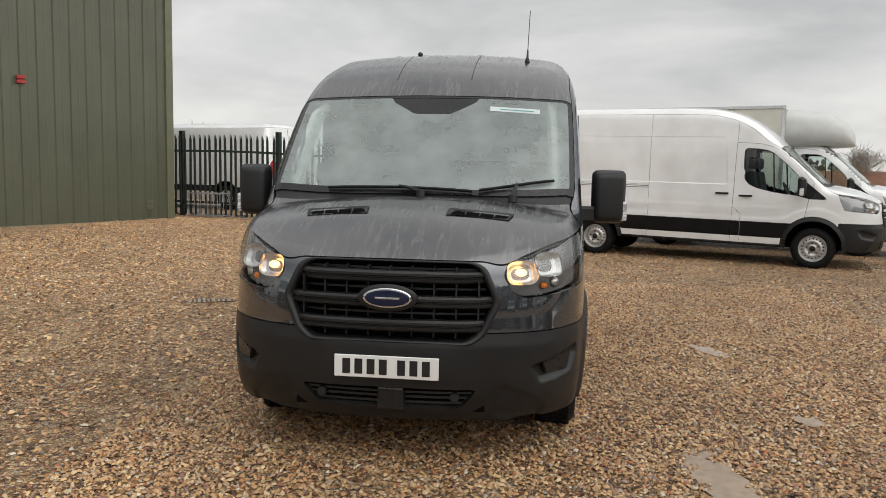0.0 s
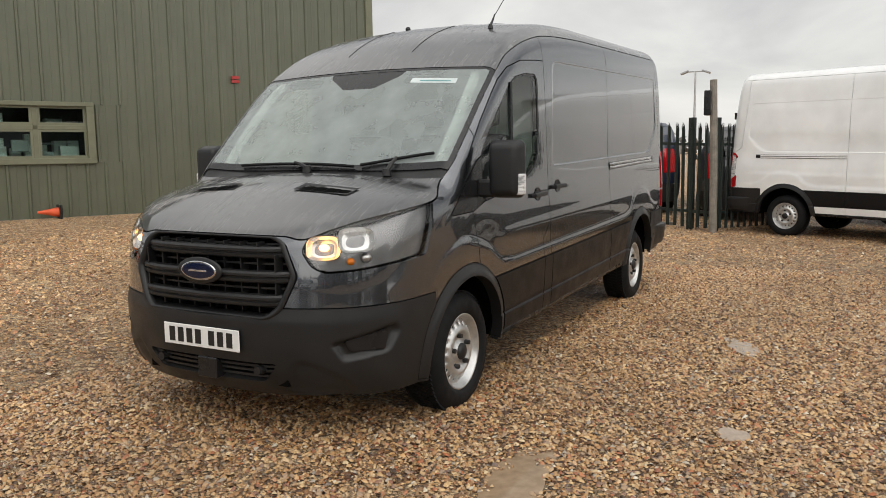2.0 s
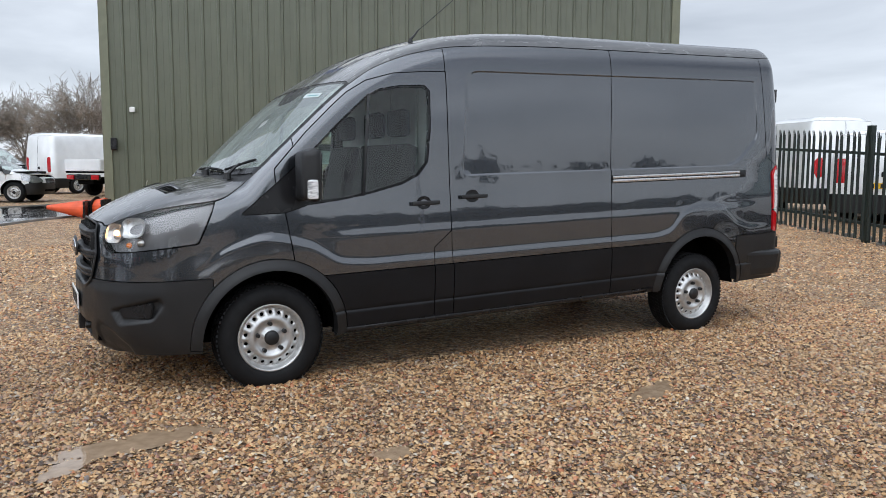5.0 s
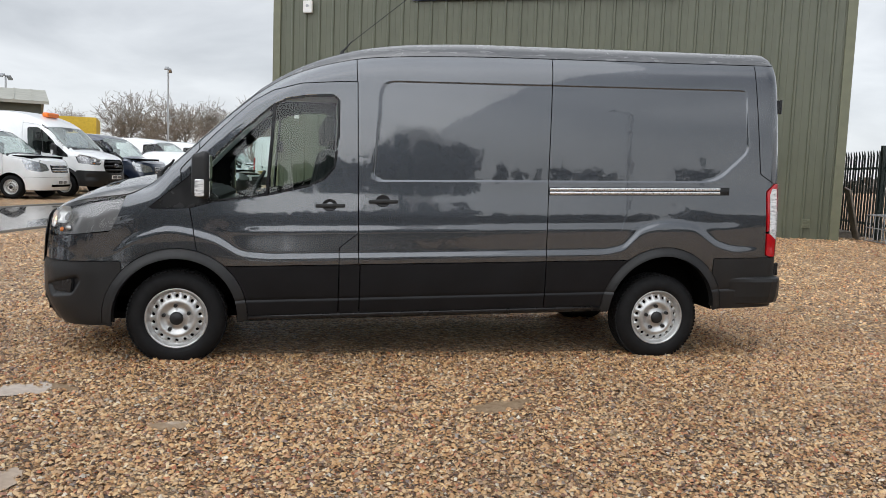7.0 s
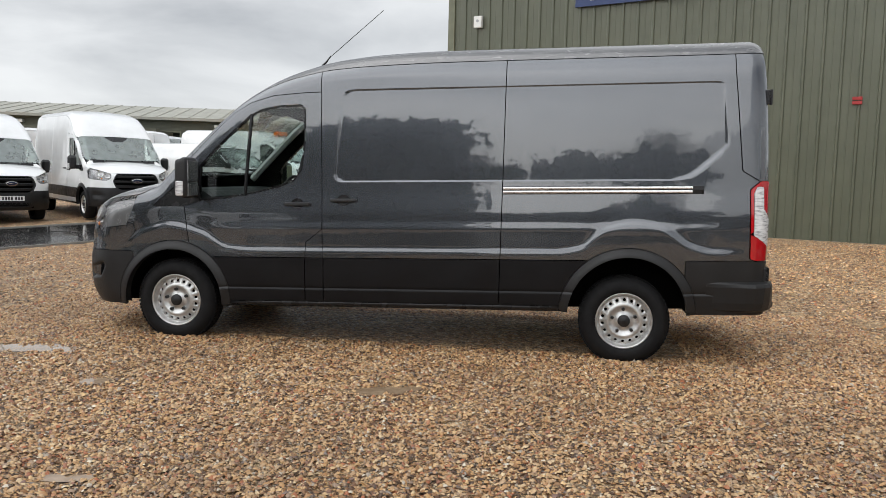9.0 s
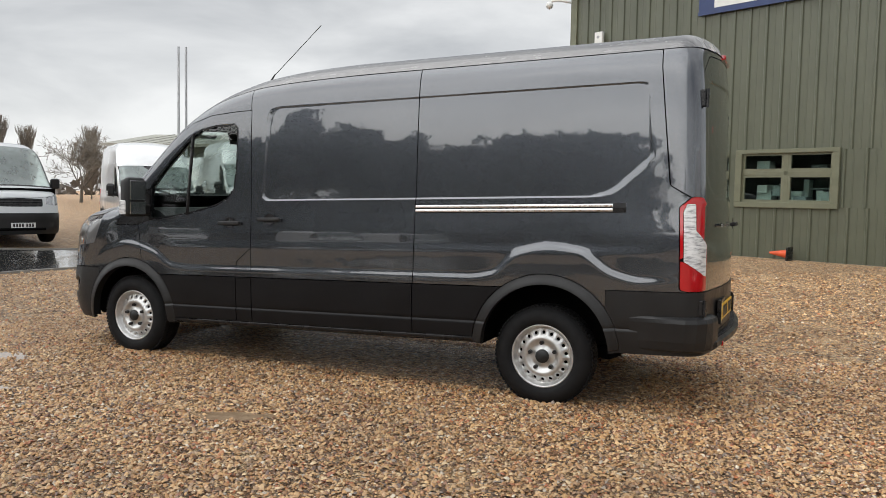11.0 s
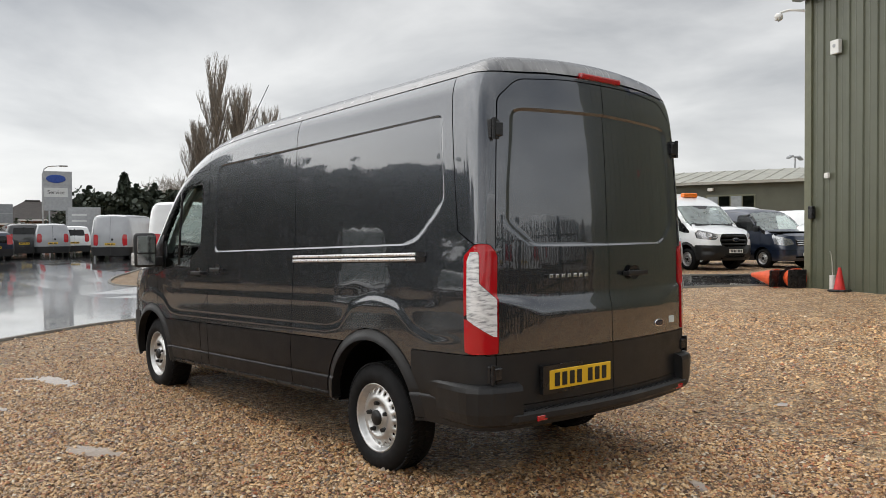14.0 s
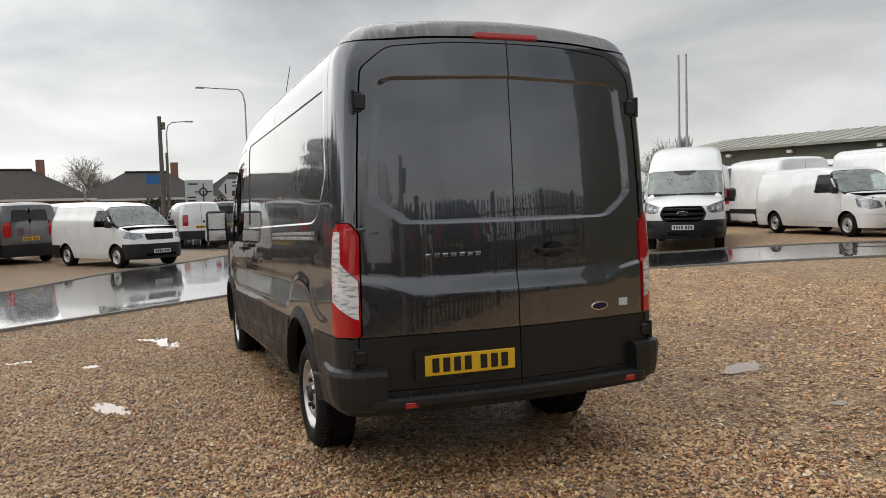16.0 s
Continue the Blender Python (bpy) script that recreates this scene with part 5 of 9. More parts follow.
    for patch, skip in ((belt, ("none", "hole", "glass", "seal", "headlamp")), (top, ("none", "windscreen", "visor"))):
        names = [r[0] for r in patch.regions] + ["x"]
        keep = np.array([names[k] not in skip for k in range(len(names))])[patch.label]
        cells = patch.cells[keep]
        if fine:
            na, nb = patch.size
            ii, jj = [np.unique(np.append(np.arange(0, n - 1, 4), n - 1)) for n in (na, nb)]
            bad = np.add.reduceat(np.add.reduceat((~keep).reshape(na - 1, nb - 1).astype(int), ii[:-1], 0), jj[:-1], 1) > 0
            spot = np.arange(na * nb).reshape(na, nb)[np.ix_(ii, jj)]
            wide = np.stack([spot[:-1, :-1], spot[1:, :-1], spot[1:, 1:], spot[:-1, 1:]], -1)[~bad]
            small = np.repeat(np.repeat(bad, np.diff(ii), 0), np.diff(jj), 1).ravel() & keep
            cells = np.concatenate([wide, patch.cells[small]])
        used = np.unique(cells)
        re = np.full(len(patch.q), -1)
        re[used] = np.arange(len(used))
        v = patch.p[used] - patch.n[used] * 0.045
        for sgn in (1, -1):
            off = len(liner_v) and sum(len(a) for a in liner_v)
            liner_v.append(v * (sgn, 1, 1))
            liner_f.append(re[cells] + (sum(len(a) for a in liner_v[:-1])))
    add("body_liner", np.concatenate(liner_v), [tuple(f) for f in np.concatenate(liner_f)], LINER)
    # floor and wheel wells
    bm = bmesh.new()
    box(bm, -0.90, 0.90, 1.50, 4.28, 0.36, 0.50)
    box(bm, -0.62, 0.62, 0.30, 1.6, 0.33, 0.50)
    box(bm, -0.60, 0.60, 4.2, 5.75, 0.42, 0.50)
    box(bm, -0.90, 0.90, 5.32, 5.78, 0.42, 0.60)
    box(bm, -0.96, 0.96, 1.5, 1.56, 0.40, 1.0)
    for sx in (-1, 1):
        for cy, cz in (fw, rw):
            x0, x1 = (0.60, 0.93) if sx > 0 else (-0.93, -0.60)
            pts = [(cy + 0.47 * math.cos(a), cz + 0.47 * math.sin(a)) for a in np.linspace(0, math.pi, 15)]
            for (ya, za), (yb, zb) in zip(pts, pts[1:]):
                bm.faces.new([bm.verts.new(p) for p in ((x0, ya, za), (x1, ya, za), (x1, yb, zb), (x0, yb, zb))])
            xi = 0.62 * sx
            bm.faces.new([bm.verts.new((xi, y, z)) for y, z in pts])
    for v in bm.verts:
        v.co.z += rake * (v.co.y - 3.0)
    part("underbody", bm, LINER, root)
    # wheels stand level on the ground
    for sx in (1, -1):
        for wy, wz in zip(y_wheels, z_wheels):
            van_wheel(root, 0.955 * sx, wy, wz, turned=0.0, seg=56 if fine else 28, simple_rim=not fine)
    return dict(root=root, s=s, tilt=tilt, belt=belt, top=top, doors=doors, slides=slides, quarters=quarters, bump=bump, rbump=rbump, rdoors=rdoors, lamps=lamps, bonnet=bonnet, ws=ws, roof=roof, wings=wings, tails=tails, rake=rake, y_of=y_of)


def body_part(van, name, bm, mat, parent=None, label="", smooth=False):
    """Like part(), for what is fixed to a raked body."""
    for v in bm.verts:
        v.co.z += van["rake"] * (v.co.y - 3.0)
    return part(name, bm, mat, parent or van["root"], label, smooth)


def on_side(van, y, z):
    """A place and normal on the near side of the body."""
    p, n = van["s"].belt([(van["y_of"](y), z)])
    return Vector(p[0]), Vector(n[0])


def sweep(bm, pts, profile):
    """A bar along the points, with a profile of (out, up) pairs; out is -y."""
    rings = [[bm.verts.new((x, y - o, z + u)) for o, u in profile] for x, y, z in pts]
    n = len(profile)
    for a, b in zip(rings, rings[1:]):
        for k in range(n):
            bm.faces.new((a[k], b[k], b[(k + 1) % n], a[(k + 1) % n]))
    bm.faces.new(rings[0])
    bm.faces.new(rings[-1][::-1])


def oval(bm, m, rx, rz, thick, seg=32, dome=0.3):
    """A domed oval plaque that faces -y."""
    rings = []
    for f, o in ((1.0, 0.0), (1.0, thick * 0.6), (0.94, thick), (0.5, thick * (1 + dome * 0.7)), (0.02, thick * (1 + dome))):
        rings.append([bm.verts.new(m @ Vector((rx * f * math.cos(a), -o, rz * f * math.sin(a)))) for a in [2 * math.pi * i / seg for i in range(seg)]])
    for a, b in zip(rings, rings[1:]):
        for k in range(seg):
            bm.faces.new((a[k], a[(k + 1) % seg], b[(k + 1) % seg], b[k]))
    bm.faces.new(rings[-1])


def transit_front(van, plate, fine=True, lit=False, badge=True):
    s, root, bump = van["s"], van["root"], van["bump"]
    half = [(0.0, 0.752), (0.40, 0.752), (0.465, 0.80), (0.535, 0.955), (0.46, 1.115), (0.40, 1.14), (0.0, 1.148)]
    loop = rounded([(x, z) for x, z in half[1:-1]] + [(-x, z) for x, z in half[1:-1]][::-1], 0.03, 3 if fine else 1)
    y_at = lambda x, z: float(s.belt([(abs(x), z)])[0][0][1])
    grille = new("grille")
    grille.parent = root
    grille["label"] = "black plastic grille with three broad bars"
    bm = bmesh.new()
    c = np.array((0.0, 0.95))
    rings = []
    for f, o in ((1.035, -0.006), (1.02, -0.014), (0.985, -0.014), (0.955, 0.004), (0.945, 0.06)):
        rings.append([bm.verts.new((c[0] + (x - c[0]) * f, y_at(x, z) + o, c[1] + (z - c[1]) * f)) for x, z in loop])
    for a, b in zip(rings, rings[1:]):
        for k in range(len(loop)):
            bm.faces.new((a[k], a[(k + 1) % len(loop)], b[(k + 1) % len(loop)], b[k]))
    bmesh.ops.recalc_face_normals(bm, faces=bm.faces)
    body_part(van, "grille_frame", bm, BLACK_PLASTIC, grille, smooth=True)
    bm = bmesh.new()
    f = bm.faces.new([bm.verts.new((x * 0.96, y_at(x, z) + 0.075, c[1] + (z - c[1]) * 0.96)) for x, z in loop])
    body_part(van, "grille_back", bm, LINER, grille)
    if fine:
        bm = bmesh.new()
        for x in np.arange(-0.44, 0.45, 0.11):
            box(bm, x - 0.004, x + 0.004, 0.03, 0.085, 0.80 if abs(x) > 0.4 else 0.77, 1.06 if abs(x) > 0.4 else 1.12)
        for z in (0.80, 0.89, 1.01, 1.105):
            sweep(bm, [(x, y_at(x, z) + 0.045, z) for x in np.linspace(-0.47, 0.47, 9)], [(0, -0.005), (0.006, -0.005), (0.006, 0.005), (0, 0.005)])
        body_part(van, "grille_mesh", bm, BLACK_PLASTIC, grille)
    for z, w in ((1.068, 0.465), (0.948, 0.515), (0.832, 0.480)):
        bm = bmesh.new()
        prof = [(-0.03, -0.030), (0.000, -0.030), (0.010, -0.022), (0.012, -0.010), (0.002, -0.004), (0.002, 0.000), (0.014, 0.006), (0.014, 0.018), (0.004, 0.028), (-0.03, 0.030)]
        sweep(bm, [(x, y_at(x, z) + 0.004 + 0.02 * smooth(w - 0.06, w, abs(x)), z + 0.002) for x in np.linspace(-w, w, 25 if fine else 9)], prof)
        bmesh.ops.recalc_face_normals(bm, faces=bm.faces)
        body_part(van, "grille_bar", bm, BLACK_PLASTIC, grille)
    if badge:
        mz = Matrix.Translation((0.0, y_at(0, 0.972) - 0.016, 0.972))
        bm = bmesh.new()
        oval(bm, mz, 0.150, 0.068, 0.012, 24, 0.1)
        body_part(van, "badge_mount", bm, BLACK_PLASTIC, grille, smooth=True)
        bm = bmesh.new()
        oval(bm, mz @ Matrix.Translation((0, -0.010, 0)), 0.121, 0.049, 0.008, 32, 0.1)
        bd = body_part(van, "badge", bm, CHROME, grille, "oval badge with a silver rim and a blue field")
        bm = bmesh.new()
        oval(bm, mz @ Matrix.Translation((0, -0.0165, 0)), 0.110, 0.040, 0.004, 32, 0.4)
        body_part(van, "badge_field", bm, BADGE_BLUE, grille)
        bm = bmesh.new()
        box(bm, -0.062, 0.062, -0.0225, -0.0195, -0.006, 0.006, 0.002, m=mz)
        body_part(van, "badge_bar", bm, CHROME, grille)
    # lower intake
    bm = bmesh.new()
    box(bm, -0.48, 0.48, 0.05, 0.07, 0.40, 0.55)
    body_part(van, "intake_back", bm, LINER, bump)
    bm = bmesh.new()
    for z in (0.445, 0.475, 0.50):
        sweep(bm, [(x, y_at(x, z) + 0.03, z) for x in np.linspace(-0.43, 0.43, 9)], [(0, -0.006), (0.012, -0.006), (0.012, 0.006), (0, 0.006)])
    body_part(van, "intake_bar", bm, BLACK_PLASTIC, bump)
    if fine:
        bm = bmesh.new()
        box(bm, -0.045, 0.085, -0.035, 0.05, 0.415, 0.525, 0.006)
        body_part(van, "sensor_cover", bm, GLOSS_BLACK, bump, "black sensor cover")
        for x in (-0.335, 0.335):
            bm = bmesh.new()
            cyl(bm, 0.026, 0.022, 0.05, Matrix.Translation((x, y_at(x, 0.48) + 0.01, 0.482)) @ Matrix.Rotation(math.pi / 2, 4, "X"), 16)
            body_part(van, "parking_sensor", bm, BLACK_PLASTIC, bump)
        # blanked fog lamps
        for sx in (1, -1):
            bm = bmesh.new()
            p, n = s.belt([(s.U(0.84, 0.24), 0.62)])
            q = Vector(p[0]); nn = Vector(n[0])
            t = Vector((0, 0, 1)).cross(nn).normalized()
            mm = Matrix((( t.x, -nn.x, 0, q.x), (t.y, -nn.y, 0, q.y), (t.z, -nn.z, 1, q.z), (0, 0, 0, 1)))
            prism(bm, [(-0.095, -0.04), (0.085, -0.045), (0.105, 0.035), (0.095, 0.055), (-0.125, 0.015)], 0.012, 0.040, "y")
            bmesh.ops.bevel(bm, geom=bm.edges[:], offset=0.006, segments=2, affect="EDGES")
            bmesh.ops.transform(bm, matrix=mm, verts=bm.verts)
            if sx < 0:
                bmesh.ops.scale(bm, vec=(-1, 1, 1), verts=bm.verts)
                bmesh.ops.reverse_faces(bm, faces=bm.faces)
            body_part(van, "fog_lamp_blank", bm, GLOSS_BLACK, bump, "black fog lamp blank")
    if plate is not None:
        z = 0.63
        number_plate(bump, Matrix.Translation((0, y_at(0, z) - 0.010, z + van["rake"] * (0 - 3.0))), plate)
    # lamp bowls
    for i, sx in enumerate((1, -1)):
        lamp = van["lamps"][i]
        for (x, y, z, r, kind) in ((0.79, 0.225, 1.128, 0.074, "bowl"), (0.662, 0.118, 1.092, 0.070, "lamp"), (0.83, 0.26, 1.035, 0.024, "small"), (0.77, 0.20, 1.022, 0.018, "amber")):
            p, n = s.belt([(s.U(x, y), z)])
            q, nn = Vector(p[0]), Vector(n[0])
            rot = nn.to_track_quat("Z", "Y").to_matrix().to_4x4()
            bm = bmesh.new()
            big = kind in ("bowl", "lamp")
            prof = [(r, 0.0), (r * 0.97, -0.012), (r * 0.75, -0.03), (r * 0.35, -0.04), (0.001, -0.042)] if big else [(r, 0.0), (r * 0.8, 0.010), (r * 0.3, 0.015), (0.001, 0.016)]
            # the large bowls are squared, with flat facets
            sq = 0.62 if big else 1.0
            ring_at = lambda a, rr: (math.copysign(abs(math.cos(a)) ** sq, math.cos(a)) * rr * (1.22 if big else 1.1), math.copysign(abs(math.sin(a)) ** sq, math.sin(a)) * rr * (0.86 if big else 1.0))
            rings = [[bm.verts.new((*ring_at(2 * math.pi * (k + 0.5) / 24, rr), zz)) for k in range(24)] for rr, zz in prof]
            for a, b in zip(rings, rings[1:]):
                for k in range(24):
                    bm.faces.new((a[k], a[(k + 1) % 24], b[(k + 1) % 24], b[k]))
            m4 = Matrix.Translation(q - nn * (0.012 if kind in ("bowl", "lamp") else 0.035)) @ rot
            bmesh.ops.transform(bm, matrix=m4, verts=bm.verts)
            if sx < 0:
                bmesh.ops.scale(bm, vec=(-1, 1, 1), verts=bm.verts)
            body_part(van, {"bowl": "reflector", "lamp": "reflector", "small": "side_lamp", "amber": "indicator"}[kind], bm, REFLECTOR if kind != "amber" else AMBER, lamp, smooth=not big)
            if kind == "lamp" and lit:
                bm = bmesh.new()
                bmesh.ops.create_uvsphere(bm, u_segments=12, v_segments=8, radius=0.019, matrix=Matrix.Translation(q - nn * 0.034 + rot.to_3x3() @ Vector((0, 0.004, 0))) @ Matrix.Diagonal((1.5, 1.0, 1.0, 1)))
                if sx < 0:
                    bmesh.ops.scale(bm, vec=(-1, 1, 1), verts=bm.verts)
                body_part(van, "lit_bulb", bm, BULB, lamp, "lit warm bulb")


def transit_mirrors(van, fine=True):
    root = van["root"]
    dz = -van["rake"] * (1.22 - 3.0)
    for sx in (1, -1):
        mir = new("door_mirror")
        mir.parent = root
        mir["label"] = "large black plastic door mirror"
        bm = bmesh.new()
        vs = box(bm, 1.035, 1.245, 1.165, 1.285, 1.195 + dz, 1.525 + dz, 0.045, seg=3 if fine else 1)
        for v in bm.verts:
            if v.co.y < 1.22:
                v.co.x = 1.14 + (v.co.x - 1.14) * 0.86
                v.co.z = 1.36 + dz + (v.co.z - 1.36 - dz) * 0.92
        if sx < 0:
            bmesh.ops.scale(bm, vec=(-1, 1, 1), verts=bm.verts)
            bmesh.ops.reverse_faces(bm, faces=bm.faces)
        body_part(van, "mirror_shell", bm, BLACK_PLASTIC, mir, smooth=fine)
        bm = bmesh.new()
        box(bm, 0.965, 1.075, 1.19, 1.265, 1.20 + dz, 1.30 + dz, 0.015)
        if sx < 0:
            bmesh.ops.scale(bm, vec=(-1, 1, 1), verts=bm.verts)
            bmesh.ops.reverse_faces(bm, faces=bm.faces)
        body_part(van, "mirror_arm", bm, BLACK_PLASTIC, mir)
        bm = bmesh.new()
        for z0, z1 in ((1.335, 1.495), (1.215, 1.32)):
            box(bm, 1.055, 1.225, 1.283, 1.289, z0 + dz, z1 + dz, 0.002)
        if sx < 0:
            bmesh.ops.scale(bm, vec=(-1, 1, 1), verts=bm.verts)
            bmesh.ops.reverse_faces(bm, faces=bm.faces)
        body_part(van, "mirror_glass", bm, CHROME, mir, "silvered mirror glass")
        bm = bmesh.new()
        box(bm, 1.200, 1.254, 1.190, 1.255, 1.215 + dz, 1.335 + dz, 0.014, seg=2)
        if sx < 0:
            bmesh.ops.scale(bm, vec=(-1, 1, 1), verts=bm.verts)
            bmesh.ops.reverse_faces(bm, faces=bm.faces)
        body_part(van, "mirror_lamp", bm, LAMP_CLEAR, mir, "clear indicator lens")


def pull_handle(van, parent, p, n, t, w=0.215, name="door_handle"):
    """A black bar handle over a shallow bowl; p, n, t: place, normal, along."""
    up = n.cross(t)
    if up.z < 0:
        t, up = -t, -up
    m = Matrix(((t.x, n.x, up.x, p.x), (t.y, n.y, up.y, p.y), (t.z, n.z, up.z, p.z), (0, 0, 0, 1)))
    bm = bmesh.new()
    box(bm, -w / 2, w / 2, 0.010, 0.034, -0.013, 0.017, 0.009, m=m, seg=2)
    box(bm, -w / 2, -w / 2 + 0.03, -0.01, 0.02, -0.012, 0.014, 0.004, m=m)
    box(bm, w / 2 - 0.03, w / 2, -0.01, 0.02, -0.012, 0.014, 0.004, m=m)
    h = body_part(van, name, bm, BLACK_PLASTIC, parent, "black plastic pull handle")
    bm = bmesh.new()
    rings = []
    for r, d in ((1.0, 0.003), (0.9, 0.001), (0.5, -0.001), (0.02, -0.001)):
        rings.append([bm.verts.new(m @ Vector((-0.005 + 0.055 * r * math.cos(a), d + 0.001, 0.006 + 0.045 * r * math.sin(a)))) for a in [2 * math.pi * k / 20 for k in range(20)]])
    for a, b in zip(rings, rings[1:]):
        for k in range(20):
            bm.faces.new((a[k], a[(k + 1) % 20], b[(k + 1) % 20], b[k]))
    body_part(van, "handle_bowl", bm, GLOSS_BLACK, h)


def transit_sides(van, fine=True):
    for sx, i in ((1, 0), (-1, 1)):
        for y, z, par in ((2.118, 1.19, van["doors"][i]), (2.508, 1.219, van["slides"][i])):
            p, n = on_side(van, y, z)
            p.x *= sx
            n.x *= sx
            if fine:
                pull_handle(van, par, p, n, Vector((0, 1, 0)))
            else:
                bm = bmesh.new()
                box(bm, min(p.x, p.x + 0.03 * sx), max(p.x, p.x + 0.03 * sx), y - 0.11, y + 0.11, z - 0.016, z + 0.016, 0.005)
                body_part(van, "door_handle", bm, BLACK_PLASTIC, par)
        # slider rail
        ys = np.linspace(3.80, 5.235, 12)
        for k, (z0, z1, mat, y1, nm) in enumerate(((1.268, 1.330, GLOSS_BLACK, 5.31, "rail_channel"), (1.306, 1.326, ALU, 5.225, "rail_strip"), (1.276, 1.297, ALU, 5.225, "rail_strip"))):
            yy = np.linspace(3.795, y1, 12)
            bm = bmesh.new()
            rings = []
            o = 0.004 if k == 0 else 0.012
            for y in yy:
                p, n = on_side(van, y, (z0 + z1) / 2)
                rings.append([bm.verts.new((sx * (p.x + dx), y, z)) for dx, z in ((-0.01, z0), (o, z0), (o + 0.002, (z0 + z1) / 2), (o, z1), (-0.01, z1))])
            for a, b in zip(rings, rings[1:]):
                for j in range(5):
                    bm.faces.new((a[j], b[j], b[(j + 1) % 5], a[(j + 1) % 5]))
            bm.faces.new(rings[0])
            bm.faces.new(rings[-1])
            bmesh.ops.recalc_face_normals(bm, faces=bm.faces)
            body_part(van, nm, bm, mat if fine else (GLOSS_BLACK if k == 0 else van["paint"]), van["quarters"][i], "bright sliding door rail" if k else "")
        # the rounded step along the sill
        bm = bmesh.new()
        rings = []
        for y in np.linspace(1.50, 4.30, 9):
            p, n = on_side(van, y, 0.42)
            rings.append([bm.verts.new((sx * (p.x - 0.030 + 0.034 * math.cos(a)), y, 0.376 + 0.030 * math.sin(a))) for a in [2 * math.pi * k / 10 for k in range(10)]])
        for a, b in zip(rings, rings[1:]):
            for k in range(10):
                bm.faces.new((a[k], a[(k + 1) % 10], b[(k + 1) % 10], b[k]))
        bm.faces.new(rings[0])
        bm.faces.new(rings[-1])
        bmesh.ops.recalc_face_normals(bm, faces=bm.faces)
        body_part(van, "side_step", bm, GLOSS_BLACK, None, "black rounded sill step", smooth=True)
        # bar between the two side panes
        bm = bmesh.new()
        (pa, na), (pb, nb) = on_side(van, 1.663, 1.262), on_side(van, 1.712, 1.93)
        for q in (pa, pb):
            q.x *= sx
        tube(bm, [pa, (pa + pb) / 2 + Vector((0.004 * sx, 0, 0)), pb], 0.014, 4)
        body_part(van, "pane_divider", bm, GLOSS_BLACK, van["doors"][i])


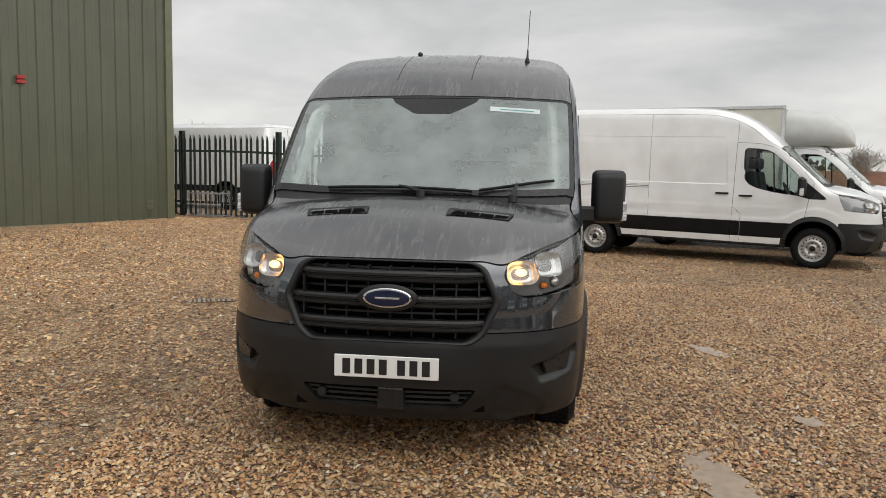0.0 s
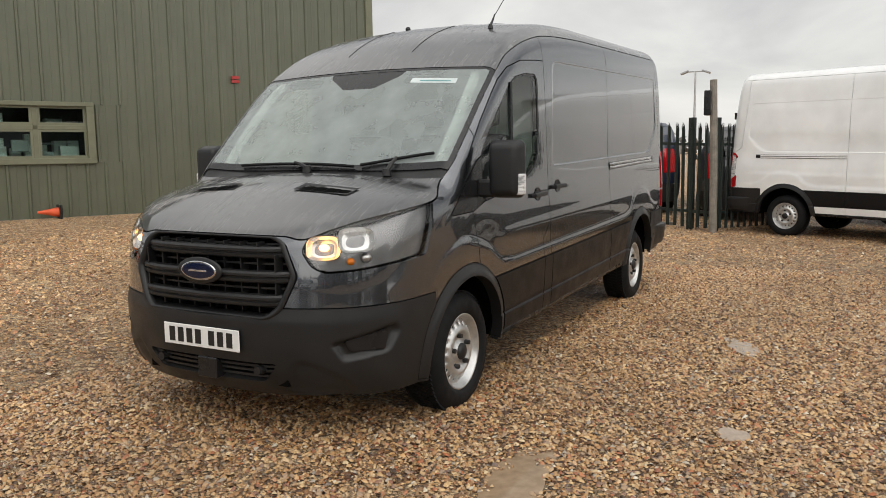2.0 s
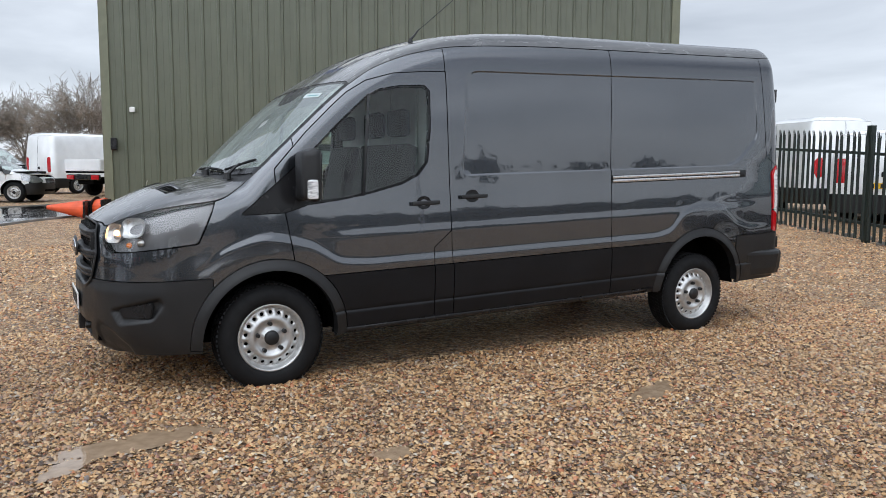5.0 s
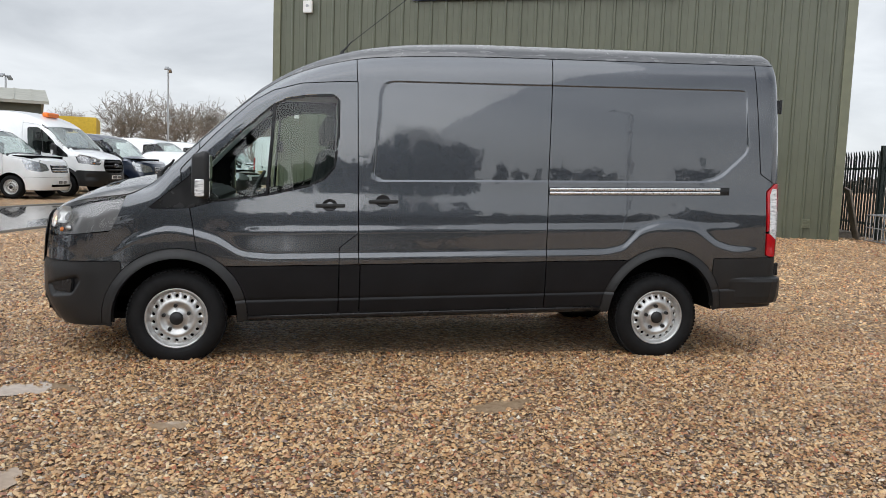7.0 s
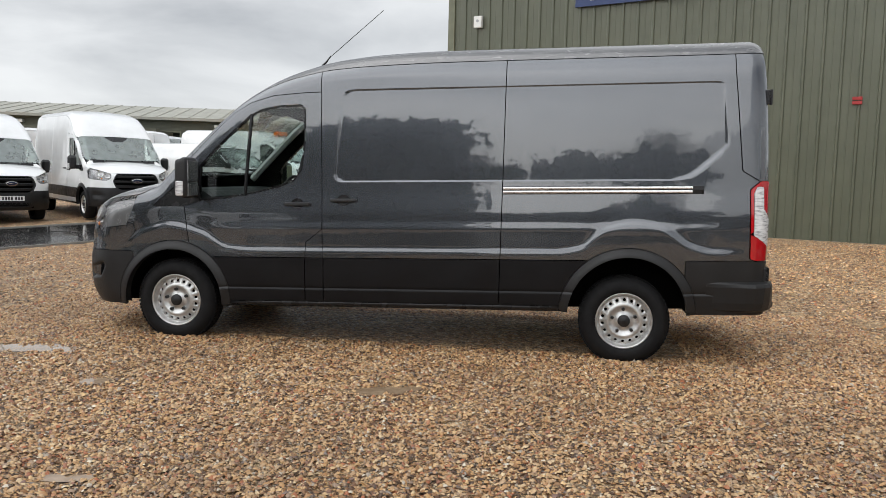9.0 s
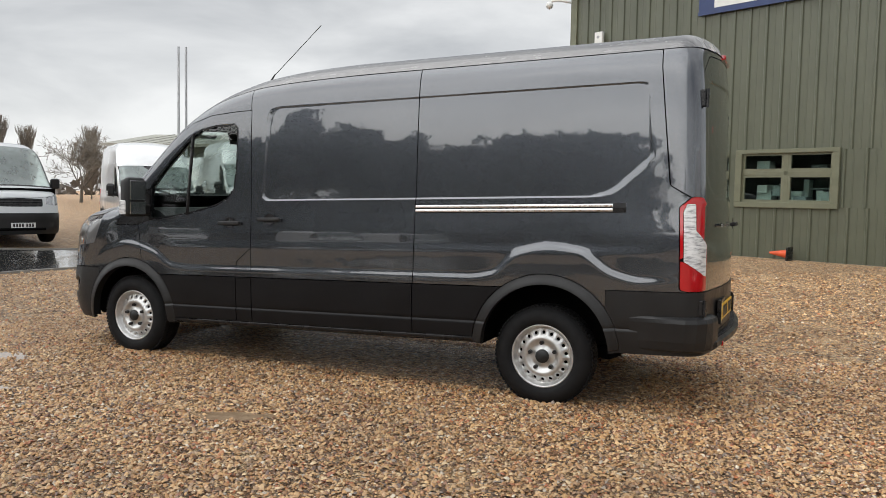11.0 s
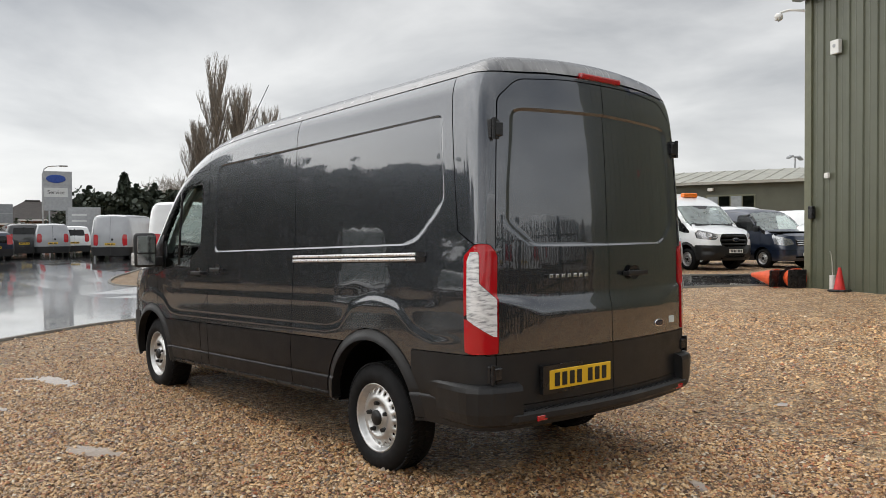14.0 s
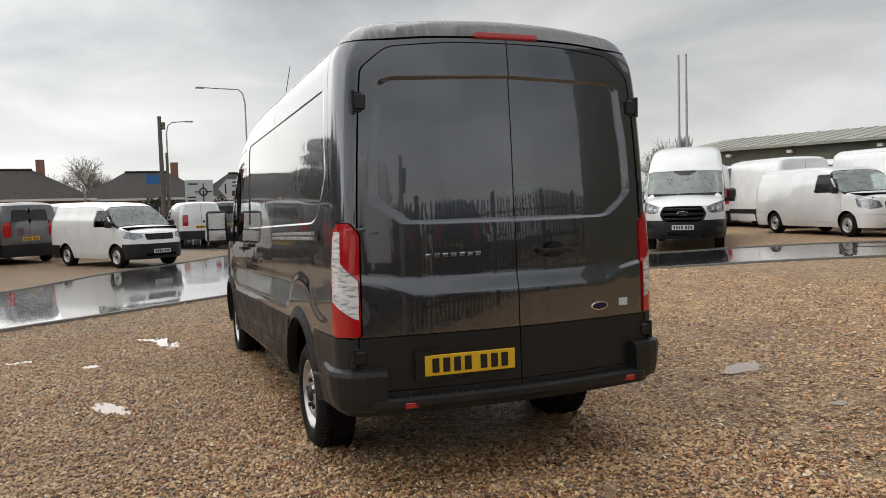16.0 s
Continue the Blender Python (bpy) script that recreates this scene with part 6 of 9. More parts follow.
def transit_rear(van, plate, fine=True):
    s, root, rb = van["s"], van["root"], van["rbump"]
    y_at = lambda x, z: float(s.belt([(s.u4 + s.rc[0] - min(abs(x), s.rc[0]) if abs(x) < s.rc[0] else s.U(abs(x), 5.87), z)])[0][0][1])
    bm = bmesh.new()
    xs = np.linspace(-0.90, 0.90, 21)
    prof = [(-0.20, 0.365), (0.045, 0.375), (0.068, 0.395), (0.066, 0.425), (0.045, 0.438), (-0.20, 0.438)]
    rings = [[bm.verts.new((x, y_at(x, 0.5) + o - 0.05 * (abs(x) > 0.88), z)) for o, z in prof] for x in xs]
    for a, b in zip(rings, rings[1:]):
        for k in range(6):
            bm.faces.new((a[k], b[k], b[(k + 1) % 6], a[(k + 1) % 6]))
    bm.faces.new(rings[0]); bm.faces.new(rings[-1])
    bmesh.ops.recalc_face_normals(bm, faces=bm.faces)
    body_part(van, "bumper_step", bm, BLACK_PLASTIC, rb, "ribbed black plastic step")
    if fine:
        bm = bmesh.new()
        for x in np.arange(-0.84, 0.85, 0.028):
            y = y_at(x, 0.5)
            box(bm, x - 0.008, x + 0.008, y - 0.03, y + 0.042, 0.436, 0.443, 0.002)
        body_part(van, "step_ribs", bm, BLACK_PLASTIC, rb)["kind"] = "stuff"
    # the stout corner blocks that carry the step
    for sx in (1, -1):
        bm = bmesh.new()
        path = np.concatenate([np.linspace(van["y_of"](5.36), s.u3, 5), np.linspace(s.u3 + 0.04, s.U(0.78, 5.86), 10)])
        rings = []
        for u in path:
            grow = float(smooth(path[0], s.u3 + 0.25, u))
            ring = []
            for o, z in ((-0.03, 0.600), (0.35, 0.598), (0.85, 0.585), (1.0, 0.560), (1.0, 0.440), (0.85, 0.385), (0.3, 0.368), (-0.03, 0.368)):
                pp, nn = s.belt([(u, max(z, 0.36))])
                q = pp[0] + nn[0] * (0.002 + (0.008 + 0.052 * grow) * o) * (1, 1, 0)
                ring.append(bm.verts.new((sx * q[0], q[1], z)))
            rings.append(ring)
        for a, b in zip(rings, rings[1:]):
            for k in range(8):
                bm.faces.new((a[k], b[k], b[(k + 1) % 8], a[(k + 1) % 8]))
        bm.faces.new(rings[0])
        bm.faces.new(rings[-1])
        bmesh.ops.recalc_face_normals(bm, faces=bm.faces)
        body_part(van, "bumper_corner", bm, BLACK_PLASTIC, rb, "stout black plastic bumper corner")
    bm = bmesh.new()
    box(bm, -0.87, 0.87, 5.70, 5.76, 0.36, 0.60)
    body_part(van, "bumper_beam", bm, LINER, rb)
    for x in (0.645, -0.70):
        bm = bmesh.new()
        y = y_at(x, 0.5) + 0.066
        box(bm, x - 0.04, x + 0.04, y - 0.01, y + 0.004, 0.383, 0.413, 0.003)
        body_part(van, "reflector", bm, LAMP_RED, rb, "red reflector")
    for sx in (1, -1):
        for z, h in ((1.99, 0.055), (0.655, 0.05)):
            p, n = s.belt([(s.U(0.893, 5.785), z)])
            q = Vector(p[0])
            bm = bmesh.new()
            box(bm, q.x - 0.035, q.x + 0.030, q.y - 0.05, q.y + 0.012, z - h, z + h, 0.008, seg=2)
            box(bm, q.x - 0.05, q.x + 0.012, q.y - 0.005, q.y + 0.030, z - h * 0.7, z + h * 0.7, 0.006)
            cyl(bm, 0.011, 0.011, h * 2.1, Matrix.Translation((q.x + 0.018, q.y + 0.020, z)), 10)
            if sx < 0:
                bmesh.ops.scale(bm, vec=(-1, 1, 1), verts=bm.verts)
                bmesh.ops.reverse_faces(bm, faces=bm.faces)
            body_part(van, "door_hinge", bm, GLOSS_BLACK, van["rdoors"][0 if sx > 0 else 1], "black door hinge")
    # high brake lamp
    p, n = s.belt([(s.u5 - 0.01, 2.34)])
    q = Vector(p[0])
    if fine:
        bm = bmesh.new()
        box(bm, -0.19, 0.19, q.y - 0.05, q.y + 0.014, 2.338, 2.372, 0.010, seg=2)
        body_part(van, "brake_lamp", bm, LAMP_RED, root, "red high-level brake lamp")
    d0, d1 = van["rdoors"]
    if plate is not None:
        bm = bmesh.new()
        yq = y_at(0.305, 0.6)
        prism(bm, [(-0.005, 0.515), (0.615, 0.515), (0.615, 0.675), (-0.005, 0.675)], yq - 0.02, yq + 0.006, "y")
        body_part(van, "plate_recess", bm, GLOSS_BLACK, d0)
        number_plate(d0, Matrix.Translation((0.305, yq + 0.016, 0.592 + van["rake"] * 2.9)) @ Matrix.Rotation(math.pi - 0.05, 4, "Z"), plate)
    if fine:
        z = 1.173
        x = 0.525
        wbar = 0.030
        bm = bmesh.new()
        for i in range(7):
            xx = 0.525 - i * 0.046
            y = y_at(xx, z) + 0.001
            box(bm, xx - wbar, xx, y, y + 0.005, z - 0.010, z + 0.010, 0.002)
        body_part(van, "model_badge", bm, CHROME, d0, "row of small chrome bars")
        p = Vector((-0.238, y_at(-0.238, 1.165), 1.165))
        pull_handle(van, d1, p, Vector((0.02, 1, 0)).normalized(), Vector((1, -0.02, 0)).normalized(), 0.20)
        mz = Matrix.Translation((-0.537, y_at(-0.537, 0.83) - 0.002, 0.83)) @ Matrix.Rotation(math.pi + 0.12, 4, "Z")
        bm = bmesh.new()
        oval(bm, mz, 0.062, 0.026, 0.008, 24, 0.1)
        body_part(van, "badge", bm, CHROME, d1, "small oval badge with a silver rim")
        bm = bmesh.new()
        oval(bm, mz @ Matrix.Translation((0, -0.006, 0)), 0.053, 0.019, 0.005, 24, 0.2)
        body_part(van, "badge_field", bm, BADGE_BLUE, d1)
        bm = bmesh.new()
        y = y_at(-0.715, 0.842)
        box(bm, -0.745, -0.685, y - 0.008, y + 0.004, 0.818, 0.862, 0.001, m=Matrix.Identity(4))
        body_part(van, "sticker", bm, STICKER, d1, "small pale dealer sticker")


def transit_top(van):
    s, root = van["s"], van["root"]
    z_at = lambda x, y: float(s.over([(abs(x), y)])[0][0][2])
    # bonnet vents
    for sx in (1, -1):
        c = [(0.232, 0.472), (0.548, 0.484), (0.560, 0.558), (0.242, 0.548)]
        frame_ = [(0.215, 0.458), (0.56, 0.468), (0.582, 0.570), (0.227, 0.562)]
        vent = None
        bm = bmesh.new()
        for (a, b), (a2, b2) in zip(zip(frame_, frame_[1:] + frame_[:1]), zip(c, c[1:] + c[:1])):
            q = [a, b, b2, a2]
            bm.faces.new([bm.verts.new((sx * x, y, z_at(x, y) + (0.007 if (x, y) in frame_ else 0.001))) for x, y in (q if sx > 0 else q[::-1])])
        vent = body_part(van, "bonnet_vent", bm, BLACK_PLASTIC, van["bonnet"], "slotted black bonnet vent")
        for k in range(4):
            f0, f1 = (k + 0.05) / 4, (k + 0.95) / 4
            lerp = lambda p, q, f: (p[0] + (q[0] - p[0]) * f, p[1] + (q[1] - p[1]) * f)
            q = [lerp(c[0], c[1], f0), lerp(c[0], c[1], f1), lerp(c[3], c[2], f1), lerp(c[3], c[2], f0)]
            bm = bmesh.new()
            lo = [bm.verts.new((sx * x, y, z_at(x, y) - 0.004)) for x, y in (q if sx > 0 else q[::-1])]
            bm.faces.new(lo)
            body_part(van, "vent_slot", bm, LINER, vent)
    # wipers
    for pivot, a, b in (((0.02, 0.835), (-0.56, 0.912), (0.32, 0.888)), ((0.56, 0.865), (0.36, 0.900), (0.80, 0.992))):
        w = new("wiper")
        w.parent = root
        w["label"] = "black windscreen wiper"
        mid = ((a[0] * 0.5 + b[0] * 0.5), (a[1] + b[1]) / 2)
        up = lambda p, d: Vector((p[0], p[1], z_at(p[0], p[1]) + d))
        bm = bmesh.new()
        pts = [up((a[0] + (b[0] - a[0]) * f, a[1] + (b[1] - a[1]) * f), 0.018) for f in np.linspace(0, 1, 9)]
        tube(bm, pts, 0.009, 5)
        body_part(van, "blade", bm, RUBBER, w)
        bm = bmesh.new()
        end = (a[0] + (b[0] - a[0]) * 0.45, a[1] + (b[1] - a[1]) * 0.45)
        far = a if pivot[0] < 0.3 else b
        tip = (mid[0], mid[1])
        tube(bm, [up(pivot, 0.02), up(((pivot[0] + tip[0]) / 2, (pivot[1] + tip[1]) / 2), 0.035), up(tip, 0.028)], [0.016, 0.011, 0.008], 6)
        cyl(bm, 0.028, 0.022, 0.04, Matrix.Translation(up(pivot, 0.015)), 14)
        body_part(van, "wiper_arm", bm, BLACK_PLASTIC, w)
    # aerial and roof knob
    bm = bmesh.new()
    z = z_at(0.59, 2.2)
    cyl(bm, 0.020, 0.012, 0.03, Matrix.Translation((0.59, 2.2, z + 0.012)), 12)
    tube(bm, [(0.59, 2.2, z + 0.02), (0.59, 2.23, z + 0.05), (0.59, 2.27, z + 0.10)], [0.010, 0.008, 0.005], 6)
    tube(bm, [(0.59, 2.265, z + 0.09), (0.59, 2.72, z + 0.46)], 0.0032, 5)
    body_part(van, "aerial", bm, BLACK_PLASTIC, root, "thin black whip aerial")
    bm = bmesh.new()
    bmesh.ops.create_uvsphere(bm, u_segments=12, v_segments=8, radius=0.02, matrix=Matrix.Translation((-0.26, 2.5, z_at(0.26, 2.5) + 0.01)))
    body_part(van, "roof_sensor", bm, BLACK_PLASTIC, root, smooth=True)
    # seams pressed across the front of the roof
    for x in (-0.30, 0.22):
        bm = bmesh.new()
        tube(bm, [(x + 0.02 * (y - 1.7), y, z_at(x, y) + 0.0005) for y in np.linspace(1.75, 2.35, 14)], 0.0035, 4)
        body_part(van, "roof_seam", bm, GLOSS_BLACK, van["roof"])
    # sticker inside the screen
    bm = bmesh.new()
    pts = [(0.375, 1.452), (0.70, 1.452), (0.70, 1.488), (0.375, 1.488)]
    bm.faces.new([bm.verts.new((x, y, z_at(x, y) - 0.0015)) for x, y in pts])
    st = body_part(van, "screen_sticker", bm, STICKER, van["ws"], "pale strip sticker")
    bm = bmesh.new()
    pts = [(0.44, 1.463), (0.66, 1.463), (0.66, 1.470), (0.44, 1.470)]
    bm.faces.new([bm.verts.new((x, y, z_at(x, y) - 0.0003)) for x, y in pts])
    body_part(van, "sticker_bar", bm, simple("teal_print", (0.1, 0.3, 0.3), 0.5), st)


def transit_cab(van, fine=True):
    root = van["root"]
    bm = bmesh.new()
    box(bm, -0.88, 0.88, 2.24, 2.28, 0.6, 2.22)
    for x in (-0.45, 0.0, 0.45):
        box(bm, x - 0.18, x + 0.18, 2.225, 2.245, 1.2, 2.05, 0.01)
    body_part(van, "bulkhead", bm, TRIM_GREY, root, "grey steel bulkhead")
    bm = bmesh.new()
    prism(bm, [(0.62, 1.20), (0.95, 1.33), (1.22, 1.315), (1.34, 1.24), (1.36, 1.05), (1.25, 0.80), (0.62, 0.80)], -0.86, 0.86, "x")
    if fine:
        bmesh.ops.bevel(bm, geom=[e for e in bm.edges if abs(e.verts[0].co.x - e.verts[1].co.x) > 1], offset=0.03, segments=2, affect="EDGES")
    body_part(van, "dashboard", bm, DASH, root, "charcoal dashboard")
    bm = bmesh.new()
    m = Matrix.Translation((-0.45, 1.50, 1.26)) @ Matrix.Rotation(radians(62), 4, "X")
    pts = [m @ Vector((0.19 * math.cos(a), 0.19 * math.sin(a), 0)) for a in np.linspace(0, 2 * math.pi, 25)]
    tube(bm, pts, 0.016, 6, False)
    for a in (0.3, math.pi - 0.3, -math.pi / 2):
        tube(bm, [m @ Vector((0, 0, 0)), m @ Vector((0.18 * math.cos(a), 0.18 * math.sin(a), 0))], 0.018, 5)
    body_part(van, "steering_wheel", bm, DASH, root, smooth=True)
    for x0, x1, heads in ((-0.72, -0.22, (-0.47,)), (-0.10, 0.78, (0.12, 0.56))):
        seat = new("seat")
        seat.parent = root
        seat["label"] = "dark grey cloth seat"
        bm = bmesh.new()
        box(bm, x0, x1, 1.52, 2.02, 0.85, 1.03, 0.05, seg=2)
        body_part(van, "cushion", bm, SEAT, seat)
        bm = bmesh.new()
        box(bm, x0 + 0.02, x1 - 0.02, -0.07, 0.07, 0.0, 0.64, 0.05, m=Matrix.Translation((0, 2.0, 0.98)) @ Matrix.Rotation(radians(-12), 4, "X"), seg=2)
        body_part(van, "backrest", bm, SEAT, seat)
        for h in heads:
            bm = bmesh.new()
            box(bm, h - 0.13, h + 0.13, 2.07, 2.16, 1.66, 1.86, 0.04, seg=2)
            body_part(van, "headrest", bm, SEAT, seat)
    for sx in (1, -1):
        bm = bmesh.new()
        pts = [(0.80, 1.00, 1.40), (0.80, 1.25, 1.66), (0.78, 1.5, 1.90), (0.76, 1.62, 1.99)]
        tube(bm, [(sx * x, y, z) for x, y, z in pts], 0.035, 6)
        body_part(van, "pillar_trim", bm, simple("pale_pillar_trim", (0.42, 0.44, 0.42), 0.7), root)
    bm = bmesh.new()
    box(bm, -0.78, 0.78, 1.72, 2.26, 2.08, 2.10)
    body_part(van, "headliner", bm, TRIM_GREY, root)

HERO = build_transit("panel_van", Matrix.Identity(4), PAINT_GREY, "dark grey metallic panel van, wet with rain, parked on gravel", True, wet=PAINT_WET)
HERO["paint"] = PAINT_GREY
transit_front(HERO, PLATE_WHITE, True, lit=True)
transit_mirrors(HERO)
transit_sides(HERO)
transit_rear(HERO, PLATE_YELLOW)
transit_top(HERO)
transit_cab(HERO)

# ---- the olive shed beside the van ----
SHED = Matrix(((BD.x, -BN.x, 0, BA.x), (BD.y, -BN.y, 0, BA.y), (0, 0, 1, 0), (0, 0, 0, 1)))
S0, S1, EAVE, DEEP = -0.80, 11.66, 6.35, 14.0


def rib_profile(width, pitch=0.335):
    """Points across one sheet of box-profile cladding: (along, out)."""
    pts, n = [], int(round(width / pitch))
    for i in range(n):
        a = i * width / n
        pts += [(a, 0.0), (a + 0.045, 0.0), (a + 0.062, 0.030), (a + 0.098, 0.030), (a + 0.115, 0.0), (a + 0.22, 0.0), (a + 0.228, 0.005), (a + 0.243, 0.005), (a + 0.25, 0.0)]
    return pts + [(width, 0.0)]


def sheet_mesh(width, z0, z1, hole=None):
    """One sheet standing in the xz plane, out along -y."""
    pts = rib_profile(width)
    bm = bmesh.new()
    zs = [z0, z1]
    lo, hi = [bm.verts.new((a, -o, z0)) for a, o in pts], [bm.verts.new((a, -o, z1)) for a, o in pts]
    for i in range(len(pts) - 1):
        bm.faces.new((lo[i], lo[i + 1], hi[i + 1], hi[i]))
    me = bpy.data.meshes.new("wall_sheet")
    bm.to_mesh(me)
    bm.free()
    me.materials.append(OLIVE)
    return me


shed = empty("shed", SHED, "olive green steel-clad shed with a blue sign board", "shed")
WIN = (3.49, 5.46, 1.36, 2.43)
bands = []
x = S0
while x < S1 - 0.05:
    nxt = min(x + 1.005, S1)
    bands.append((x, nxt))
    x = nxt
cache = {}
for a, b in bands:
    spans = [(0.33, EAVE)]
    if a < WIN[1] and b > WIN[0]:
        spans = [(0.33, WIN[2]), (WIN[3], EAVE)]
    for z0, z1 in spans:
        w = round(b - a, 3)
        key = (w, z0, z1)
        if key not in cache:
            cache[key] = sheet_mesh(w, z0, z1)
        ob = new("wall_sheet", cache[key])
        ob.parent = shed
        ob.location = (a, 0, 0)
# the strips of sheet beside the window
for a, b in ((3.22, WIN[0]), (WIN[1], 6.235)):
    if b > a + 0.05:
        ob = new("wall_sheet", sheet_mesh(round(b - a, 3), WIN[2], WIN[3]))
        ob.parent = shed
        ob.location = (a, 0, 0)
for nm, x0, x1, y0, y1, z0, z1, mat in (("corner_flashing", S0 - 0.06, S0 + 0.12, -0.045, 0.10, 0.30, EAVE, OLIVE_TRIM), ("corner_flashing", S1 - 0.12, S1 + 0.06, -0.045, 0.10, 0.30, EAVE, OLIVE_TRIM),
                                         ("base_flashing", S0, S1, -0.015, 0.03, 0.30, 0.345, CONCRETE), ("end_wall", S0 - 0.02, S0, 0.0, DEEP, 0.3, EAVE, OLIVE), ("end_wall", S1, S1 + 0.02, 0.0, DEEP, 0.3, EAVE, OLIVE),
                                         ("back_wall", S0, S1, DEEP, DEEP + 0.1, 0.3, EAVE, OLIVE)):
    bm = bmesh.new()
    box(bm, x0, x1, y0, y1, z0, z1)
    part(nm, bm, mat, shed)
bm = bmesh.new()
prism(bm, [(-0.25, EAVE), (DEEP / 2, EAVE + 1.3), (DEEP + 0.2, EAVE), (DEEP + 0.2, EAVE + 0.08), (DEEP / 2, EAVE + 1.4), (-0.25, EAVE + 0.08)], S0 - 0.15, S1 + 0.15, "x")
part("roof", bm, ROOF_SHEET, shed)
bm = bmesh.new()
prism(bm, [(-0.28, EAVE - 0.06), (-0.08, EAVE - 0.06), (-0.04, EAVE + 0.10), (-0.32, EAVE + 0.10)], S0 - 0.16, S1 + 0.16, "x")
part("gutter", bm, OLIVE, shed)
# window
win = new("window")
win.parent = shed
wx0, wx1, wz0, wz1 = WIN
bm = bmesh.new()
for b4 in ((wx0 - 0.02, wx1 + 0.02, wz1 - 0.045, wz1 + 0.035), (wx0 - 0.02, wx1 + 0.02, wz0 - 0.03, wz0 + 0.075), (wx0 - 0.02, wx0 + 0.115, wz0 + 0.075, wz1 - 0.045), (wx1 - 0.115, wx1 + 0.02, wz0 + 0.075, wz1 - 0.045)):
    box(bm, b4[0], b4[1], -0.07, 0.05, b4[2], b4[3], 0.006)
part("window_frame", bm, OLIVE_TRIM, win, "pale olive window frame")
bm = bmesh.new()
mx = (wx0 + wx1) / 2
box(bm, mx - 0.045, mx + 0.045, -0.005, 0.06, wz0 + 0.07, wz1 - 0.04, 0.005)
box(bm, wx0 + 0.1, wx1 - 0.1, -0.005, 0.06, wz0 + 0.60, wz0 + 0.68, 0.005)
for xx0, xx1 in ((wx0 + 0.115, mx - 0.045), (mx + 0.045, wx1 - 0.115)):
    for zz0, zz1 in ((wz0 + 0.075, wz0 + 0.60), (wz0 + 0.68, wz1 - 0.045)):
        for q in ((xx0, xx0 + 0.045, zz0, zz1), (xx1 - 0.045, xx1, zz0, zz1), (xx0 + 0.045, xx1 - 0.045, zz0, zz0 + 0.05), (xx0 + 0.045, xx1 - 0.045, zz1 - 0.04, zz1)):
            box(bm, q[0], q[1], 0.0, 0.05, q[2], q[3])
part("mullion", bm, OLIVE_TRIM, win)
for xx0, xx1 in ((wx0 + 0.16, mx - 0.09), (mx + 0.09, wx1 - 0.16)):
    for zz0, zz1 in ((wz0 + 0.12, wz0 + 0.56), (wz0 + 0.72, wz1 - 0.08)):
        bm = bmesh.new()
        box(bm, xx0, xx1, 0.025, 0.031, zz0, zz1)
        part("pane", bm, PANE, win, "reflecting window pane")
bm = bmesh.new()
box(bm, wx0 - 0.1, wx1 + 0.1, 0.06, 1.6, wz0 - 0.3, wz1 + 0.2)
bmesh.ops.reverse_faces(bm, faces=bm.faces)
for f in [f for f in bm.faces if abs(f.calc_center_median().y - 0.06) < 1e-4]:
    bm.faces.remove(f)
part("office_room", bm, DARK_ROOM, win)
for x0, x1, y0, y1, z0, z1, mt in ((wx0 + 0.25, wx0 + 0.52, 0.30, 0.55, 2.02, 2.26, WHITE_PVC), (wx0 + 0.30, wx0 + 0.50, 0.25, 0.30, 1.62, 1.78, WHITE_PVC), (wx0 + 0.62, wx0 + 0.90, 0.25, 0.32, 1.56, 1.78, CABINET_GREY), (wx0 + 1.05, wx0 + 1.30, 0.2, 0.5, 1.45, 1.56, CABINET_GREY),
                                   (wx0 + 1.1, wx1 - 0.2, 0.9, 1.2, 1.70, 1.74, CABINET_GREY), (wx0 + 1.25, wx0 + 1.55, 0.5, 0.8, 2.02, 2.18, GREY_SIGN), (wx0, wx1, 0.15, 0.75, 1.38, 1.42, POST_WOOD)):
    bm = bmesh.new()
    box(bm, x0, x1, y0, y1, z0, z1, 0.01)
    part("office_box", bm, mt, win)
bm = bmesh.new()
rr = random.Random(3)
for k in range(7):
    xx = wx0 + 0.2 + k * 0.25
    box(bm, xx, xx + rr.uniform(0.1, 0.22), 0.9, 1.1, wz0 - 0.1, wz0 + rr.uniform(0.25, 0.6))
for k in range(3):
    xx = wx0 + 0.25 + k * 0.6
    box(bm, xx, xx + 0.3, 0.35, 0.5, wz0 + 0.05, wz0 + 0.3)
part("office_clutter", bm, WHITE_PVC, win)["kind"] = "stuff"


def on_shed(name, s, z, bm, mat, label, category, extra=None):
    """A small thing screwed to the shed's long face."""
    ob = part(name, bm, mat)
    ob.matrix_world = SHED @ Matrix.Translation((s, -0.032, z))
    return tagged(ob, label, category)


bm = bmesh.new()
box(bm, -2.95, 2.95, -0.05, 0.0, 0.0, 1.1, 0.006)
sb = on_shed("sign_board", 5.48, 5.25, bm, SIGN_BLUE, "long dark blue sign board on the shed", "sign")
bm = bmesh.new()
box(bm, -2.95, 2.95, -0.062, -0.052, 0.0, 0.07)
part("sign_edge", bm, SIGN_BLUE, sb)
bm = bmesh.new()
box(bm, -2.6, 2.6, -0.058, -0.051, 0.12, 0.9)
part("sign_panel", bm, WHITE_PVC, sb)
bm = bmesh.new()
box(bm, -0.11, 0.11, -0.09, 0.0, -0.14, 0.14, 0.02, seg=2)
al = on_shed("alarm_box", 0.02, 5.14, bm, WHITE_PVC, "white alarm siren box on the shed", "alarm")
bm = bmesh.new()
cyl(bm, 0.035, 0.035, 0.012, Matrix.Translation((0, -0.094, 0.02)) @ Matrix.Rotation(math.pi / 2, 4, "X"), 14)
part("siren_mark", bm, CABINET_GREY, al)
bm = bmesh.new()
